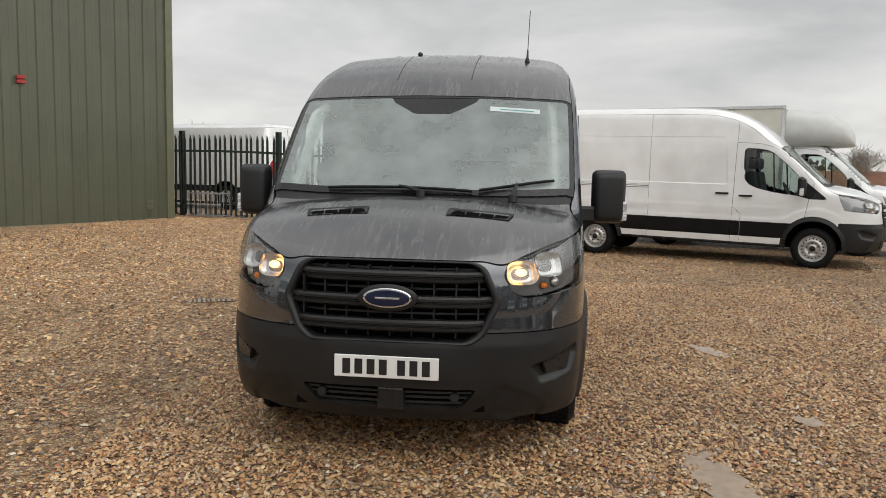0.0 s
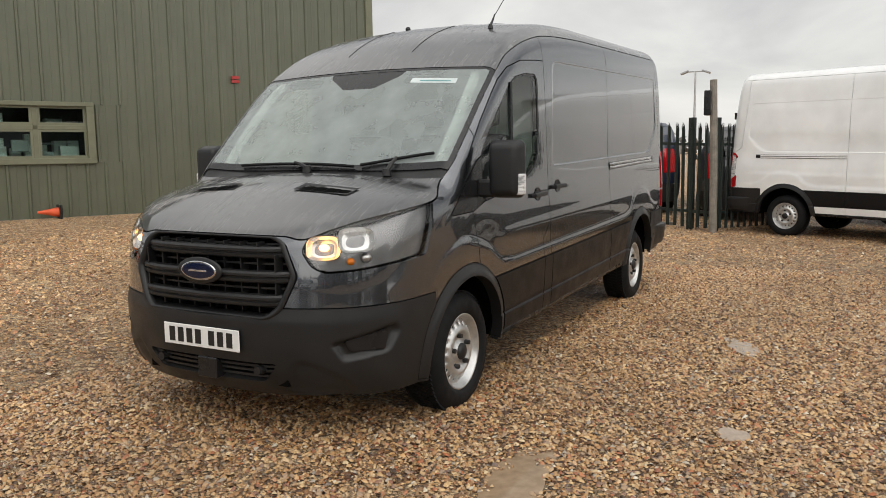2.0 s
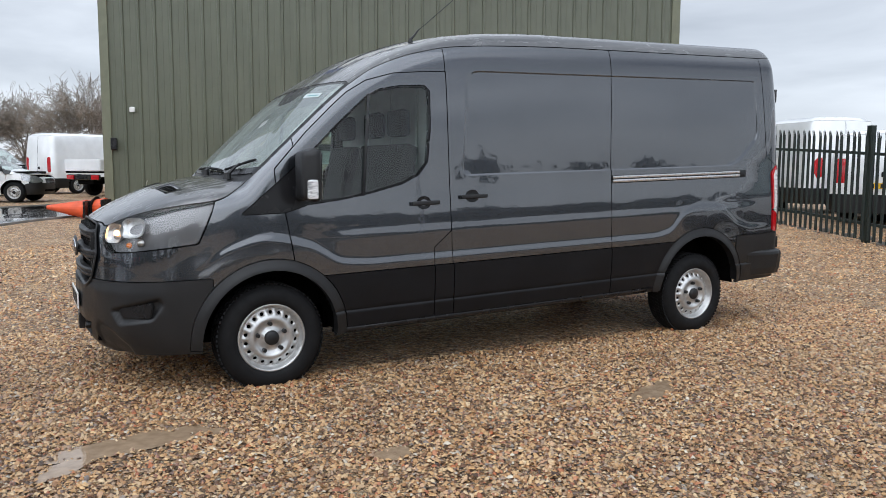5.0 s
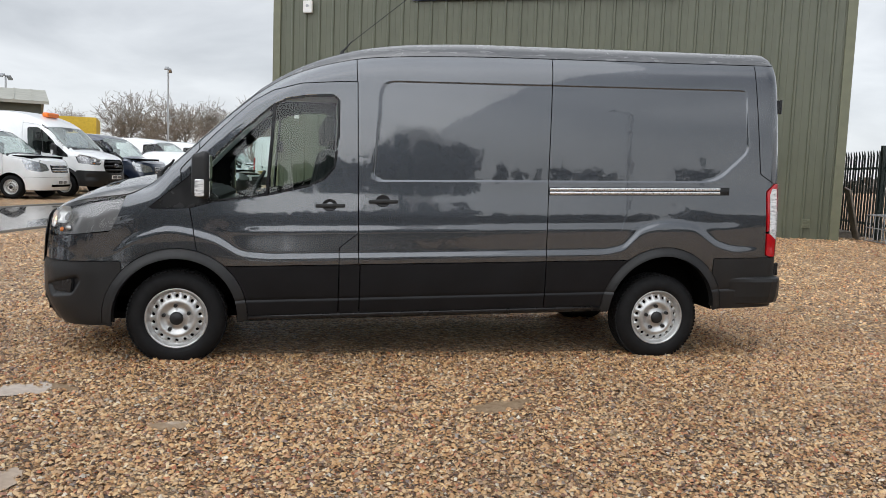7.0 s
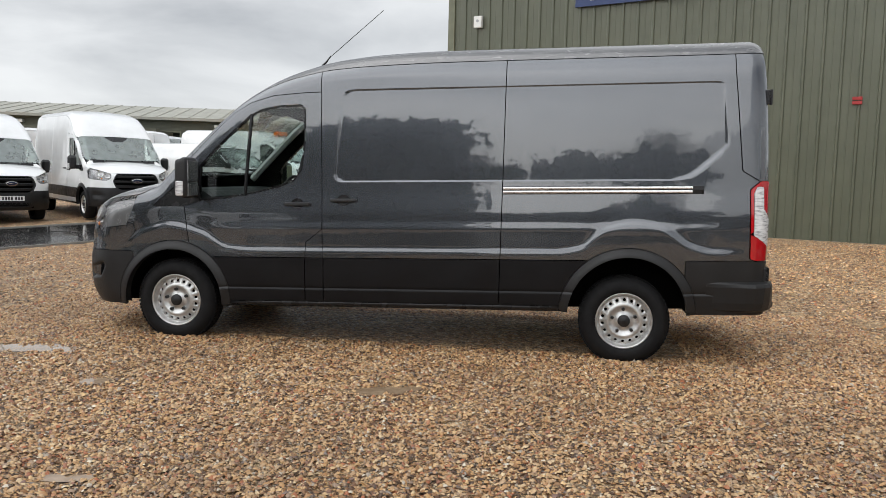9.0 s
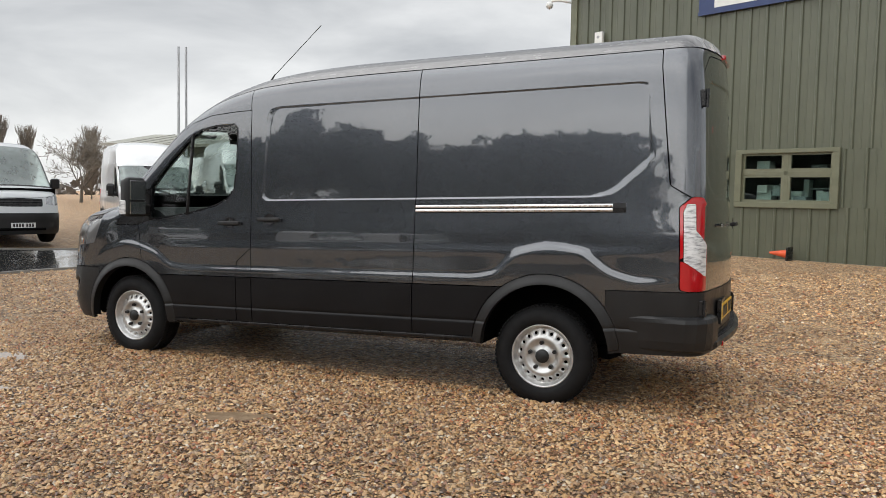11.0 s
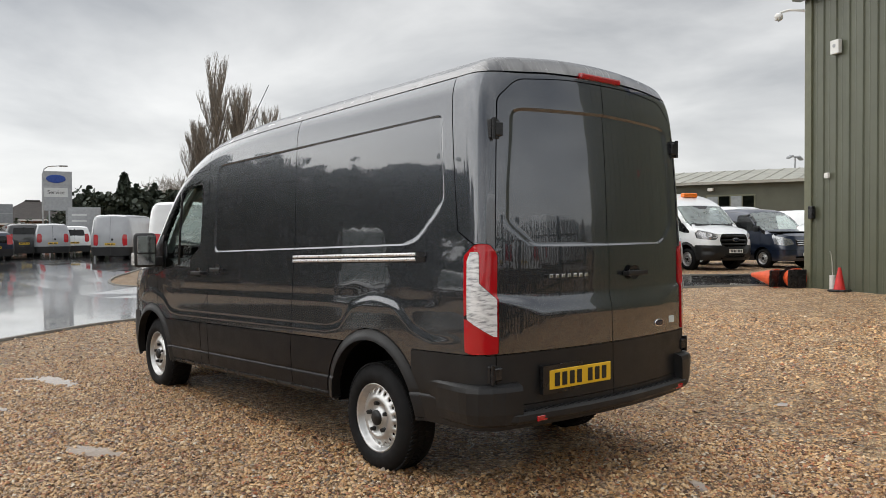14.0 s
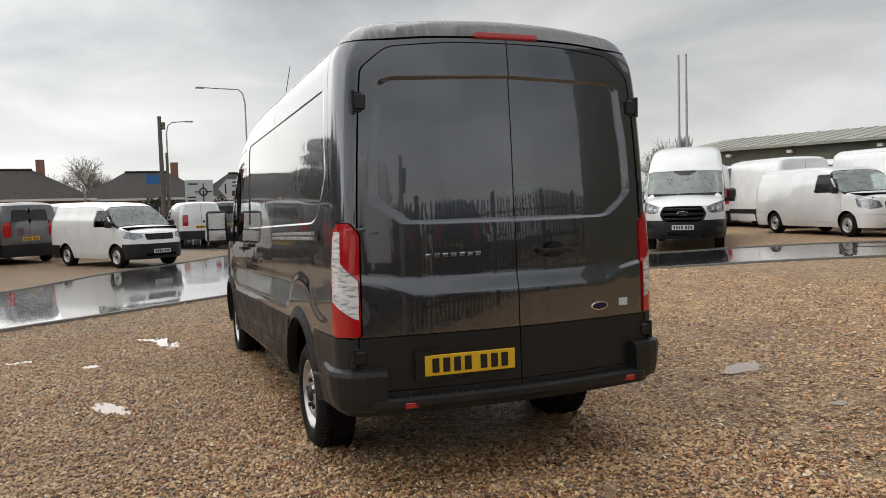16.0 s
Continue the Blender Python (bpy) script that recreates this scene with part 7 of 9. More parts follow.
for z0 in (-0.075, 0.005):
    box(bm, -0.085, 0.085, -0.05, 0.0, z0, z0 + 0.065, 0.008)
on_shed("alarm_sounder", 8.30, 3.02, bm, ALARM_RED, "small red alarm sounder on the shed", "alarm")
bm = bmesh.new()
box(bm, -0.055, 0.055, -0.06, 0.0, -0.055, 0.055, 0.01)
on_shed("sensor_box", -0.22, 2.63, bm, WHITE_PVC, "small pale sensor box on the shed", "sensor")
bm = bmesh.new()
box(bm, -0.06, 0.06, -0.09, 0.0, -0.13, 0.13, 0.012)
on_shed("meter_box", -0.62, 1.90, bm, GLOSS_BLACK, "small black box on the shed corner", "box")
bm = bmesh.new()
box(bm, -0.08, 0.08, -0.02, 0.0, -0.09, 0.09, 0.004)
vb = on_shed("air_vent", 11.08, 0.66, bm, OLIVE_TRIM, "small square air vent low on the shed", "vent")
for k in range(5):
    bm = bmesh.new()
    box(bm, -0.065, 0.065, -0.028, -0.018, -0.065 + k * 0.03, -0.053 + k * 0.03)
    part("slat", bm, OLIVE, vb)
# camera on its bracket
cctv = empty("security_camera", SHED @ Matrix.Translation((-0.86, -0.03, 6.10)), "white dome security camera on a bracket", "camera")
bm = bmesh.new()
tube(bm, [(0, 0, 0), (-0.25, -0.20, 0.06), (-0.40, -0.30, 0.04)], 0.025, 8)
part("bracket", bm, WHITE_PVC, cctv)
bm = bmesh.new()
lathe(bm, [(0.001, 0.09), (0.05, 0.09), (0.085, 0.04), (0.09, 0.0), (0.07, -0.05), (0.001, -0.09)], 18, Matrix.Translation((-0.42, -0.32, -0.06)) @ Matrix.Rotation(-math.pi / 2, 4, "Y"))
part("dome", bm, WHITE_PVC, cctv, smooth=True)


# ---- cones and odds and ends at the shed's foot ----
def cone(m, label, h=0.46, col=None, base=True, collars=0):
    root = empty("traffic_cone", m, label, "cone", "traffic cones")
    bm = bmesh.new()
    cyl(bm, h * 0.25, h * 0.055, h, Matrix.Translation((0, 0, h / 2 + 0.03)), 20)
    part("cone_body", bm, col or CONE_ORANGE, root, smooth=False)
    if base:
        bm = bmesh.new()
        b = h * (0.38 if h < 0.5 else 0.22)
        box(bm, -b, b, -b, b, 0.0, 0.045, 0.02, seg=2)
        part("cone_base", bm, GLOSS_BLACK, root)
    for k in range(collars):
        bm = bmesh.new()
        z = h * (0.28 + 0.20 * k)
        cyl(bm, h * 0.27, h * 0.23, 0.05, Matrix.Translation((0, 0, z)), 20)
        part("cone_collar", bm, RUBBER, root)
    return root


p = at_shed(0.32, 0.25)
cone(pose(p.x, p.y, gz(p.x, p.y)), "upright red cone by the shed wall", 0.44, CONE_RED)
p = at_shed(-0.75, 0.30)
cone(pose(p.x, p.y, gz(p.x, p.y) + 0.19, 0, 86, -124), "large orange cone lying on its side, dirty", 0.90, CONE_ORANGE, True, 1)
p = at_shed(-1.05, 0.55)
cone(pose(p.x, p.y, gz(p.x, p.y) + 0.19, 0, 87, -116), "second orange cone lying on its side, dirty", 0.80, CONE_ORANGE, True, 0)
p = at_shed(4.75, 0.25)
cone(pose(p.x, p.y, gz(p.x, p.y) + 0.12, 0, 88, -110), "small faded orange cone lying on its side", 0.36, CONE_ORANGE, True, 0)
bm = bmesh.new()
cyl(bm, 0.055, 0.055, 0.30, Matrix.Translation((0, 0, 0.15)), 14)
tube(bm, [(0, 0, 0.28), (0.02, 0, 0.55), (0.12, 0.02, 0.74), (0.20, 0.03, 0.78)], 0.006, 5)
ob = part("drain_pipe_stub", bm, WHITE_PVC)
p = at_shed(0.0, 0.12)
ob.matrix_world = pose(p.x, p.y, gz(p.x, p.y))
tagged(ob, "short white plastic pipe with a loose cable", "pipe")

# ---- palisade fence behind the van ----
pale = bmesh.new()
prof = [(-0.034, 0.010), (-0.018, -0.012), (0.0, -0.006), (0.018, -0.012), (0.034, 0.010)]
for z0, z1 in ((0.05, 1.78),):
    lo, hi = [pale.verts.new((a, b, z0)) for a, b in prof], [pale.verts.new((a, b, z1)) for a, b in prof]
    for i in range(4):
        pale.faces.new((lo[i], lo[i + 1], hi[i + 1], hi[i]))
    tips = [pale.verts.new((a * 1.3, b - 0.035 * s_, 1.90)) for (a, b), s_ in zip(prof, (0.4, 0.2, -0.6, 0.2, 0.4))]
    top = pale.verts.new((0, 0.02, 1.93))
    for i in range(4):
        m_ = pale.verts.new((prof[i][0] * 0.6, prof[i][1] - 0.015, 1.90 + 0.012 * (i % 2)))
        pale.faces.new((hi[i], hi[i + 1], m_))
    for i in (0, 2, 3):
        pale.faces.new((hi[i], hi[i + 1], tips[i]))
pme = bpy.data.meshes.new("pale")
pale.to_mesh(pme)
pale.free()
pme.materials.append(FENCE_GREEN)


def palisade(FA, FB, label):
    """A run of fence from one point of the plan to another."""
    fdir = (FB - FA).normalized()
    flen = (FB - FA).length
    fence = empty("palisade_fence", pose(FA.x, FA.y, 0, 0, 0, math.degrees(math.atan2(fdir.y, fdir.x))), label, "fence", "palisade fences")
    fz = lambda s: gz(FA.x + fdir.x * s, FA.y + fdir.y * s)
    s = 0.07
    k = 0
    while s < flen:
        ob = new("pale", pme)
        ob.parent = fence
        ob.matrix_local = Matrix.Translation((s, 0, fz(s))) @ Matrix.Rotation(radians(0.6 * math.sin(k * 2.3)), 4, "Y")
        s += 0.148
        k += 1
    for s in np.arange(0.0, flen + 0.1, 2.75):
        bm = bmesh.new()
        box(bm, -0.05, 0.05, 0.012, 0.11, -0.1, 1.99)
        ob = part("post", bm, FENCE_GREEN, fence)
        ob.location = (s, 0, fz(s))
    for z in (0.33, 1.52):
        bm = bmesh.new()
        n = 12
        rings = [[bm.verts.new((flen * i / n, y, fz(flen * i / n) + z + dz)) for y, dz in ((0.012, -0.025), (0.055, -0.025), (0.055, 0.025), (0.012, 0.025))] for i in range(n + 1)]
        for a, b in zip(rings, rings[1:]):
            for q in range(4):
                bm.faces.new((a[q], b[q], b[(q + 1) % 4], a[(q + 1) % 4]))
        bmesh.ops.recalc_face_normals(bm, faces=bm.faces)
        part("rail", bm, FENCE_GREEN, fence)


FA, FB = Vector((-10.4, 14.72)), Vector((0.50, 11.43))
fdir = (FB - FA).normalized()
palisade(FA, FB, "dark green steel palisade fence with pointed pales")
palisade(Vector((0.62, 11.55)), Vector((1.75, 13.1)), "short run of dark green palisade fence behind the white van")
# the timber post with its lamp box
bm = bmesh.new()
pts = [(0, 0, -0.2), (-0.01, 0, 0.8), (-0.035, 0, 1.8), (-0.06, 0.0, 2.62)]
tube(bm, pts, [0.07, 0.066, 0.063, 0.06], 10)
post = empty("timber_post", pose(0.60, 11.28, gz(0.6, 11.3)), "leaning grey timber post with a black box", "post")
part("pole", bm, POST_WOOD, post)
bm = bmesh.new()
box(bm, -0.19, -0.08, -0.12, 0.10, 2.02, 2.44, 0.01)
part("lamp_box", bm, GLOSS_BLACK, post)
bm = bmesh.new()
for k in range(60):
    x, y = rng.uniform(-9.5, -0.2), 0
    yy = FA.y + (x - FA.x) * fdir.y / fdir.x + rng.uniform(0.05, 0.4)
    r = rng.uniform(0.03, 0.10)
    box(bm, x - r, x + r, yy - r * 0.6, yy + r * 0.6, gz(x, yy) - 0.02, gz(x, yy) + r * 0.8, 0.01, m=None)
tagged(part("rubble", bm, CONCRETE), "loose rubble and litter along the fence foot", "rubble", kind="stuff")

# boards and a wire crate left at the fence foot
bm = bmesh.new()
box(bm, -0.16, 0.16, -0.02, 0.02, 0.0, 1.15, 0.006)
ob = part("plank", bm, POST_WOOD)
ob.matrix_world = pose(-7.9, 13.62, gz(-7.9, 13.6), 18, 12, -16)
tagged(ob, "weathered brown board leaning on the fence", "board")
crate = empty("wire_crate", pose(-6.9, 13.25, gz(-6.9, 13.25), 0, 0, -16), "bent galvanised wire crate on the gravel", "crate")
for k in range(6):
    bm = bmesh.new()
    x = -0.45 + k * 0.18
    tube(bm, [(x, 0, 0.02), (x, 0, 0.55), (x, 0.35, 0.58), (x, 0.35, 0.02)], 0.010, 5)
    part("wire_hoop", bm, GALV, crate)
for y, z in ((0, 0.04), (0, 0.30), (0, 0.55), (0.35, 0.55), (0.35, 0.04)):
    bm = bmesh.new()
    tube(bm, [(-0.47, y, z), (0.47, y, z)], 0.012, 5)
    part("wire_rail", bm, GALV, crate)
pal = empty("pallet", pose(-8.9, 13.75, gz(-8.9, 13.7), 0, 0, -16), "flat grey timber pallet on the gravel", "pallet")
for k in range(6):
    bm = bmesh.new()
    box(bm, -0.55, 0.55, -0.35 + k * 0.13, -0.26 + k * 0.13, 0.10, 0.125, 0.004)
    part("slat", bm, POST_WOOD, pal)
for x in (-0.5, 0.0, 0.5):
    bm = bmesh.new()
    box(bm, x - 0.05, x + 0.05, -0.36, 0.40, 0.0, 0.10)
    part("bearer", bm, POST_WOOD, pal)

# ---- other vehicles ----
def facing(x, y, hx, hy, dz=0.0):
    """A pose whose local -y points along the heading, with the origin on the ground at x, y."""
    n = math.hypot(hx, hy)
    hx, hy = hx / n, hy / n
    return Matrix(((-hy, -hx, 0, x), (hx, -hy, 0, y), (0, 0, 1, gz(x, y) + dz), (0, 0, 0, 1)))


def by_wheel(wx, wy, hx, hy, lx, ly):
    """The pose that puts the local ground point lx, ly at wx, wy."""
    m = facing(wx, wy, hx, hy)
    m.translation -= m.to_3x3() @ Vector((lx, ly, 0))
    m.translation.z = gz(wx, wy)
    return m


MADE = {}


def far_van(name, m, paint, label, group="parked vans", **how):
    """A parked van or car; one like an earlier one shares its meshes."""
    key = (paint.name, repr(sorted((k, str(v)) for k, v in how.items())))
    if key not in MADE:
        MADE[key] = make_van(name, m, paint, label, group=group, **how)
        return MADE[key]
    ob = copy_thing(MADE[key], m)
    ob.name = name
    return tagged(ob, label, group=group)


def make_van(name, m, paint, label, L=4.95, W=0.96, H=1.97, nose=0.95, hood=1.18, ws=(0.85, 1.65), wheels=(0.92, 4.02), win=None, rear_win=False, clad=False, lamp_z=(0.72, 0.95), tail_z=(0.85, 1.35), bumper=0.58, du=0.075, plate=None, extra=(), group="parked vans", bumper_paint=False, tail_x=0.24, alloy=False):
    """A parked van or car of plain form, with its glass, lamps, bumpers and wheels."""
    T = [(0.0, nose), (0.25, nose + (hood - nose) * 0.55), (ws[0] - 0.05, hood), (ws[0] + 0.02, hood + 0.03), (ws[1], H - 0.13), (ws[1] + 0.35, H - 0.035), (ws[1] + 1.0, H), (L - 0.5, H - 0.01), (L + 0.1, H - 0.06)]
    section = [(0.2, W - 0.09), (0.35, W - 0.035), (0.6, W - 0.005), (0.85, W), (1.1, W - 0.012), (1.35, W - 0.04), (H - 0.35, W - 0.11), (H - 0.05, W - 0.20), (H + 0.3, W - 0.34)]
    if H - 0.35 < 1.4:
        section = [(0.2, W - 0.09), (0.35, W - 0.035), (0.6, W - 0.005), (0.85, W - 0.01), (1.05, W - 0.06), (H - 0.05, W - 0.22), (H + 0.3, W - 0.40)]
    k = W / 1.0
    s = Shape(section, T, [(0.0, 0.05), (1.0, 0.05), (L, 0.05)], [(0.0, 0.0), (0.4 * k, 0.03), (0.65 * k, 0.10), (0.82 * k, 0.22), (0.93 * k, 0.40), (1.0 * k, 0.70), (1.03 * k, 0.95)],
              [(0.2, 0.06), (0.4, 0.0), (0.6, 0.0), (0.85, 0.05), (1.2, 0.18)], L, 0.06, [(0.2, 0.0), (1.0, 0.0), (H, 0.10)], [(0.0, 0.10), (1.0, 0.10), (2.0, 0.16), (L, 0.16)], fc=(0.4, 0.55), rc=(0.45, L - 0.45), width=W)
    y_of = lambda y: s.u2 + y - 0.55
    r = 0.31 if H < 2.1 else 0.335
    cz = r
    hole = union(*[disc(y_of(w), cz, r + 0.065) for w in wheels])
    arch = union(*[disc(y_of(w), cz, r + 0.115) for w in wheels])
    win = win or [(ws[0] + 0.28, hood + 0.02), (ws[1] + 0.45, hood + 0.0), (ws[1] + 0.47, H - 0.24), (ws[1] + 0.02, H - 0.25)]
    wins = [win] if not isinstance(win[0], list) else win
    glass_s = union(*[poly(s.side(w), 0.04) for w in wins])
    lz0, lz1 = lamp_z
    lampf = poly(s.uz([(W * 0.55, 0.06, lz0 + 0.05), (W * 0.62, 0.08, lz1 - 0.03), (W * 0.95, 0.42, lz1 + 0.08), (W * 0.985, 0.62, lz1 + 0.10), (W * 0.97, 0.5, lz0 + 0.06), (W * 0.8, 0.2, lz0)]), 0.02)
    grill = poly([(-0.5, lz0 - 0.02), (W * 0.47, lz0 - 0.01), (W * 0.50, lz1 - 0.04), (-0.5, lz1 - 0.01)], 0.03)
    tz0, tz1 = tail_z
    ue = s.U(W * 0.90 - tail_x, L - 0.04)
    us_ = s.u2 + L - 0.13 - 0.55
    tail = poly([(us_, tz0), (us_, tz1), (ue, tz1), (ue, tz0)], 0.02)
    rw = poly([(s.U(W * 0.66, L), H - 0.62), (s.U(W * 0.62, L - 0.02), H - 0.25), (s.u5 - 0.05, H - 0.25), (s.u5 - 0.05, H - 0.62)], 0.05)
    Tf = pchip(*zip(*T))
    yy = np.array([0.7, 0.9, 1.2, 1.6, 2.0, 2.6, L - 0.45])
    seam_u = pchip([0.0, s.u1, s.u1 + 0.5] + [y_of(y) for y in yy] + [s.u3 + 0.4, s.u4, s.u5], [nose + 0.01, nose + 0.02, nose + 0.06] + [float(Tf(y)) - (0.07 if y < ws[0] else 0.13) for y in yy] + [H - 0.13, H - 0.12, H - 0.11])
    above = lambda q: seam_u(q[:, 0]) - q[:, 1]
    regs = [("none", above), ("hole", hole)]
    if clad:
        regs.append(("trim", arch))
    regs += [("headlamp", lampf), ("grille", grill), ("side_glass", glass_s), ("tail_lamp", tail)]
    if rear_win:
        regs.append(("rear_glass", rw))
    regs.append(("front_bumper", lambda q: np.maximum(q[:, 1] - bumper, q[:, 0] - y_of(wheels[0] - r))))
    regs.append(("rear_bumper", lambda q: np.maximum(q[:, 1] - 0.62, y_of(wheels[1] + r) - q[:, 0])))
    if clad:
        regs.append(("trim", lambda q: np.maximum(q[:, 1] - 0.66, 0.50 - q[:, 1])))
    regs.append(("door", lambda q: np.maximum(np.abs(q[:, 0] - y_of((ws[0] + ws[1]) / 2 + 0.32)) - 0.58, np.abs(q[:, 1] - 1.0) - 0.62)))
    regs.append(("body", lambda q: np.full(len(q), -1.0)))
    us = np.concatenate([np.arange(0, s.u5 - du * 0.6, du), [s.u5 - 0.004]])
    belt = Patch(s.belt, us, np.arange(0.24, H, du * 0.85), regs)
    uu = np.linspace(0.0, s.u5, 90)
    rim3, _ = s.belt(np.stack([uu, seam_u(uu)], 1))
    plan = poly([(-0.6, rim3[0, 1])] + [tuple(q[:2]) for q in rim3] + [(-0.6, rim3[-1, 1])])
    w0, w1 = ws[0] + 0.02, ws[1]
    screen = cross(lambda q: w0 + 0.05 - q[:, 1], lambda q: q[:, 1] - w1 + 0.02, lambda q: plan(q) + 0.05)
    top = Patch(s.over, np.arange(0, W + 0.05, du), np.arange(-0.02, L + 0.1, du), [("none", lambda q: -plan(q)), ("windscreen", screen), ("roof", lambda q: w1 - q[:, 1]), ("screen_border", lambda q: w0 - q[:, 1]), ("bonnet", lambda q: np.full(len(q), -1.0))])
    root = empty(name, m, label, "van" if H > 1.7 else "car", group)
    mats = {"headlamp": LAMP_SILVER, "grille": GLOSS_BLACK, "side_glass": PANE, "tail_lamp": LAMP_RED, "rear_glass": PRIVACY, "front_bumper": paint if bumper_paint else BLACK_PLASTIC, "rear_bumper": paint if bumper_paint else BLACK_PLASTIC, "trim": BLACK_PLASTIC, "door": paint}
    for nm in ("headlamp", "side_glass", "tail_lamp", "door", "rear_glass"):
        got = belt.panel(nm, 0.004 if nm == "door" else 0.0, -0.006 if "glass" in nm else 0.002, 0.0 if "glass" in nm else 0.02)
        if got is None:
            continue
        for v, f in ((got[0], got[1]), mirrored(got)):
            obj(nm, v, f, mats[nm], root, smooth=True)
    for nm in ("grille", "front_bumper", "rear_bumper", "trim"):
        got = belt.panel(nm, 0.002, 0.006 if nm == "trim" else (-0.01 if nm == "grille" else 0.003), 0.02)
        if got is not None:
            obj(nm, *both(got), mats[nm], root, smooth=True)
    obj("body", *both(belt.panel("body", 0.002, 0.0, 0.02)), paint, root, smooth=True)
    for nm, mt in (("bonnet", paint), ("roof", paint), ("windscreen", SCREEN), ("screen_border", GLOSS_BLACK)):
        got = top.panel(nm, 0.002, -0.004 if nm == "windscreen" else 0.0, 0.0 if nm == "windscreen" else 0.02)
        if got is not None:
            obj(nm, *both(got), mt, root, smooth=True)
    bm = bmesh.new()
    box(bm, -W + 0.12, W - 0.12, 0.35, L - 0.2, 0.25, 0.5)
    box(bm, -W + 0.30, W - 0.30, ws[1] + 0.75, L - 0.15, 0.5, H - 0.2)
    for lo in (ws[0] + 0.1,):
        box(bm, -W + 0.15, W - 0.15, 0.4, lo + 0.3, 0.5, hood - 0.02)
    for w in wheels:
        box(bm, -W + 0.25, W - 0.25, w - r - 0.05, w + r + 0.05, 0.3, 0.5 + r)
    part("interior", bm, LINER, root)
    bm = bmesh.new()
    for x in (-0.4 * k, 0.4 * k):
        box(bm, x - 0.2, x + 0.2, ws[1] + 0.15, ws[1] + 0.35, 0.6, min(1.5, H - 0.35), 0.03)
    part("seat", bm, SEAT, root)
    for w in wheels:
        for sx in (1, -1):
            van_wheel(root, (W - 0.035) * sx, w, cz, 0, r, r * 0.64, None, 24, True)
    for sx in (1, -1):
        bm = bmesh.new()
        x0 = W - 0.02
        box(bm, x0, x0 + 0.20, ws[0] + 0.22, ws[0] + 0.33, hood - 0.02, hood + (0.22 if H > 2.2 else 0.15), 0.03)
        if sx < 0:
            bmesh.ops.scale(bm, vec=(-1, 1, 1), verts=bm.verts)
            bmesh.ops.reverse_faces(bm, faces=bm.faces)
        part("door_mirror", bm, BLACK_PLASTIC, root)
    if plate is not None:
        number_plate(root, Matrix.Translation((0, -0.012, 0.45)), plate[0])
        number_plate(root, Matrix.Translation((0, L + 0.012, 0.80 if H > 1.7 else 0.7)) @ Matrix.Rotation(math.pi, 4, "Z"), plate[1])
    # grille bars and a dark lower intake
    for kz in range(3):
        bm = bmesh.new()
        z = lz0 + 0.035 + kz * (lz1 - lz0 - 0.09) / 2
        pts, _ = s.belt(np.stack([np.linspace(0, W * 0.44, 7), np.full(7, z)], 1))
        pts = [(-a, b, c) for a, b, c in pts[::-1]] + [tuple(a) for a in pts[1:]]
        tube(bm, [(a, b - 0.004, c) for a, b, c in pts], 0.012, 5)
        part("grille_bar", bm, CHROME if bumper_paint else BLACK_PLASTIC, root)
    bm = bmesh.new()
    pts, _ = s.belt(np.stack([np.linspace(0, W * 0.5, 7), np.full(7, 0.36)], 1))
    pts = [(-a, b, c) for a, b, c in pts[::-1]] + [tuple(a) for a in pts[1:]]
    tube(bm, [(a, b + 0.012, c) for a, b, c in pts], 0.035, 6)
    part("lower_intake", bm, LINER, root)
    if H > 1.9 and not rear_win:
        # the join between the rear doors, and their handle
        bm = bmesh.new()
        tube(bm, [(0, s.rear - float(s.rl(z)) + 0.002, z) for z in np.linspace(0.66, H - 0.16, 8)], 0.006, 4)
        part("door_join", bm, GLOSS_BLACK, root)
        bm = bmesh.new()
        box(bm, -0.16, -0.06, L - 0.05, L + 0.02, 0.98, 1.08, 0.01)
        part("door_handle", bm, GLOSS_BLACK, root)
    return root


def sister(m, label, lift=0.27, close=False):
    """A white van of the same make as the grey one."""
    key = (lift, close)
    if key in MADE:
        return tagged(copy_thing(MADE[key], m), label)
    v = build_transit("panel_van", m, PAINT_WHITE, label, False, close=close, lift=lift, rake=0.012, group="parked vans", y_wheels=(1.03, 4.775), z_wheels=(0.335, 0.335))
    v["paint"] = PAINT_WHITE
    transit_front(v, PLATE_WHITE, False)
    transit_mirrors(v, False)
    transit_sides(v, False)
    transit_rear(v, PLATE_YELLOW, False)
    transit_cab(v, False)
    MADE[key] = v["root"]
    return v["root"]


# the white van backed up to the fence
sister(by_wheel(5.20, 9.865, 3.42, -1.41, -0.955, 1.03), "tall white panel van with black side trim, parked on gravel", close=True)

# the box van beyond it
HX, HY = 3.42, -1.41
lm = by_wheel(6.845, 12.31, HX, HY, -0.955, 1.03)
lut = sister(lm, "white box van with a rounded cream box body", 0.0)
tip = sister(by_wheel(-17.65, -4.7, 0.30, 0.95, -0.955, 1.03), "white pickup tipper with an orange beacon", 0.0)
bm = bmesh.new()
box(bm, -1.05, 1.05, 2.48, 6.2, 0.75, 2.92, 0.02)
part("box_body", bm, CREAM_BOX, lut, "cream box body with bright corner trim")
for sx in (-1, 1):
    for y0, y1, z0, z1 in ((2.46, 6.22, 2.87, 2.935), (2.455, 2.53, 0.76, 2.87)):
        bm = bmesh.new()
        box(bm, sx * 1.05 - 0.02, sx * 1.05 + 0.02, y0, y1, z0, z1, 0.004)
        part("box_trim", bm, ALU, lut)
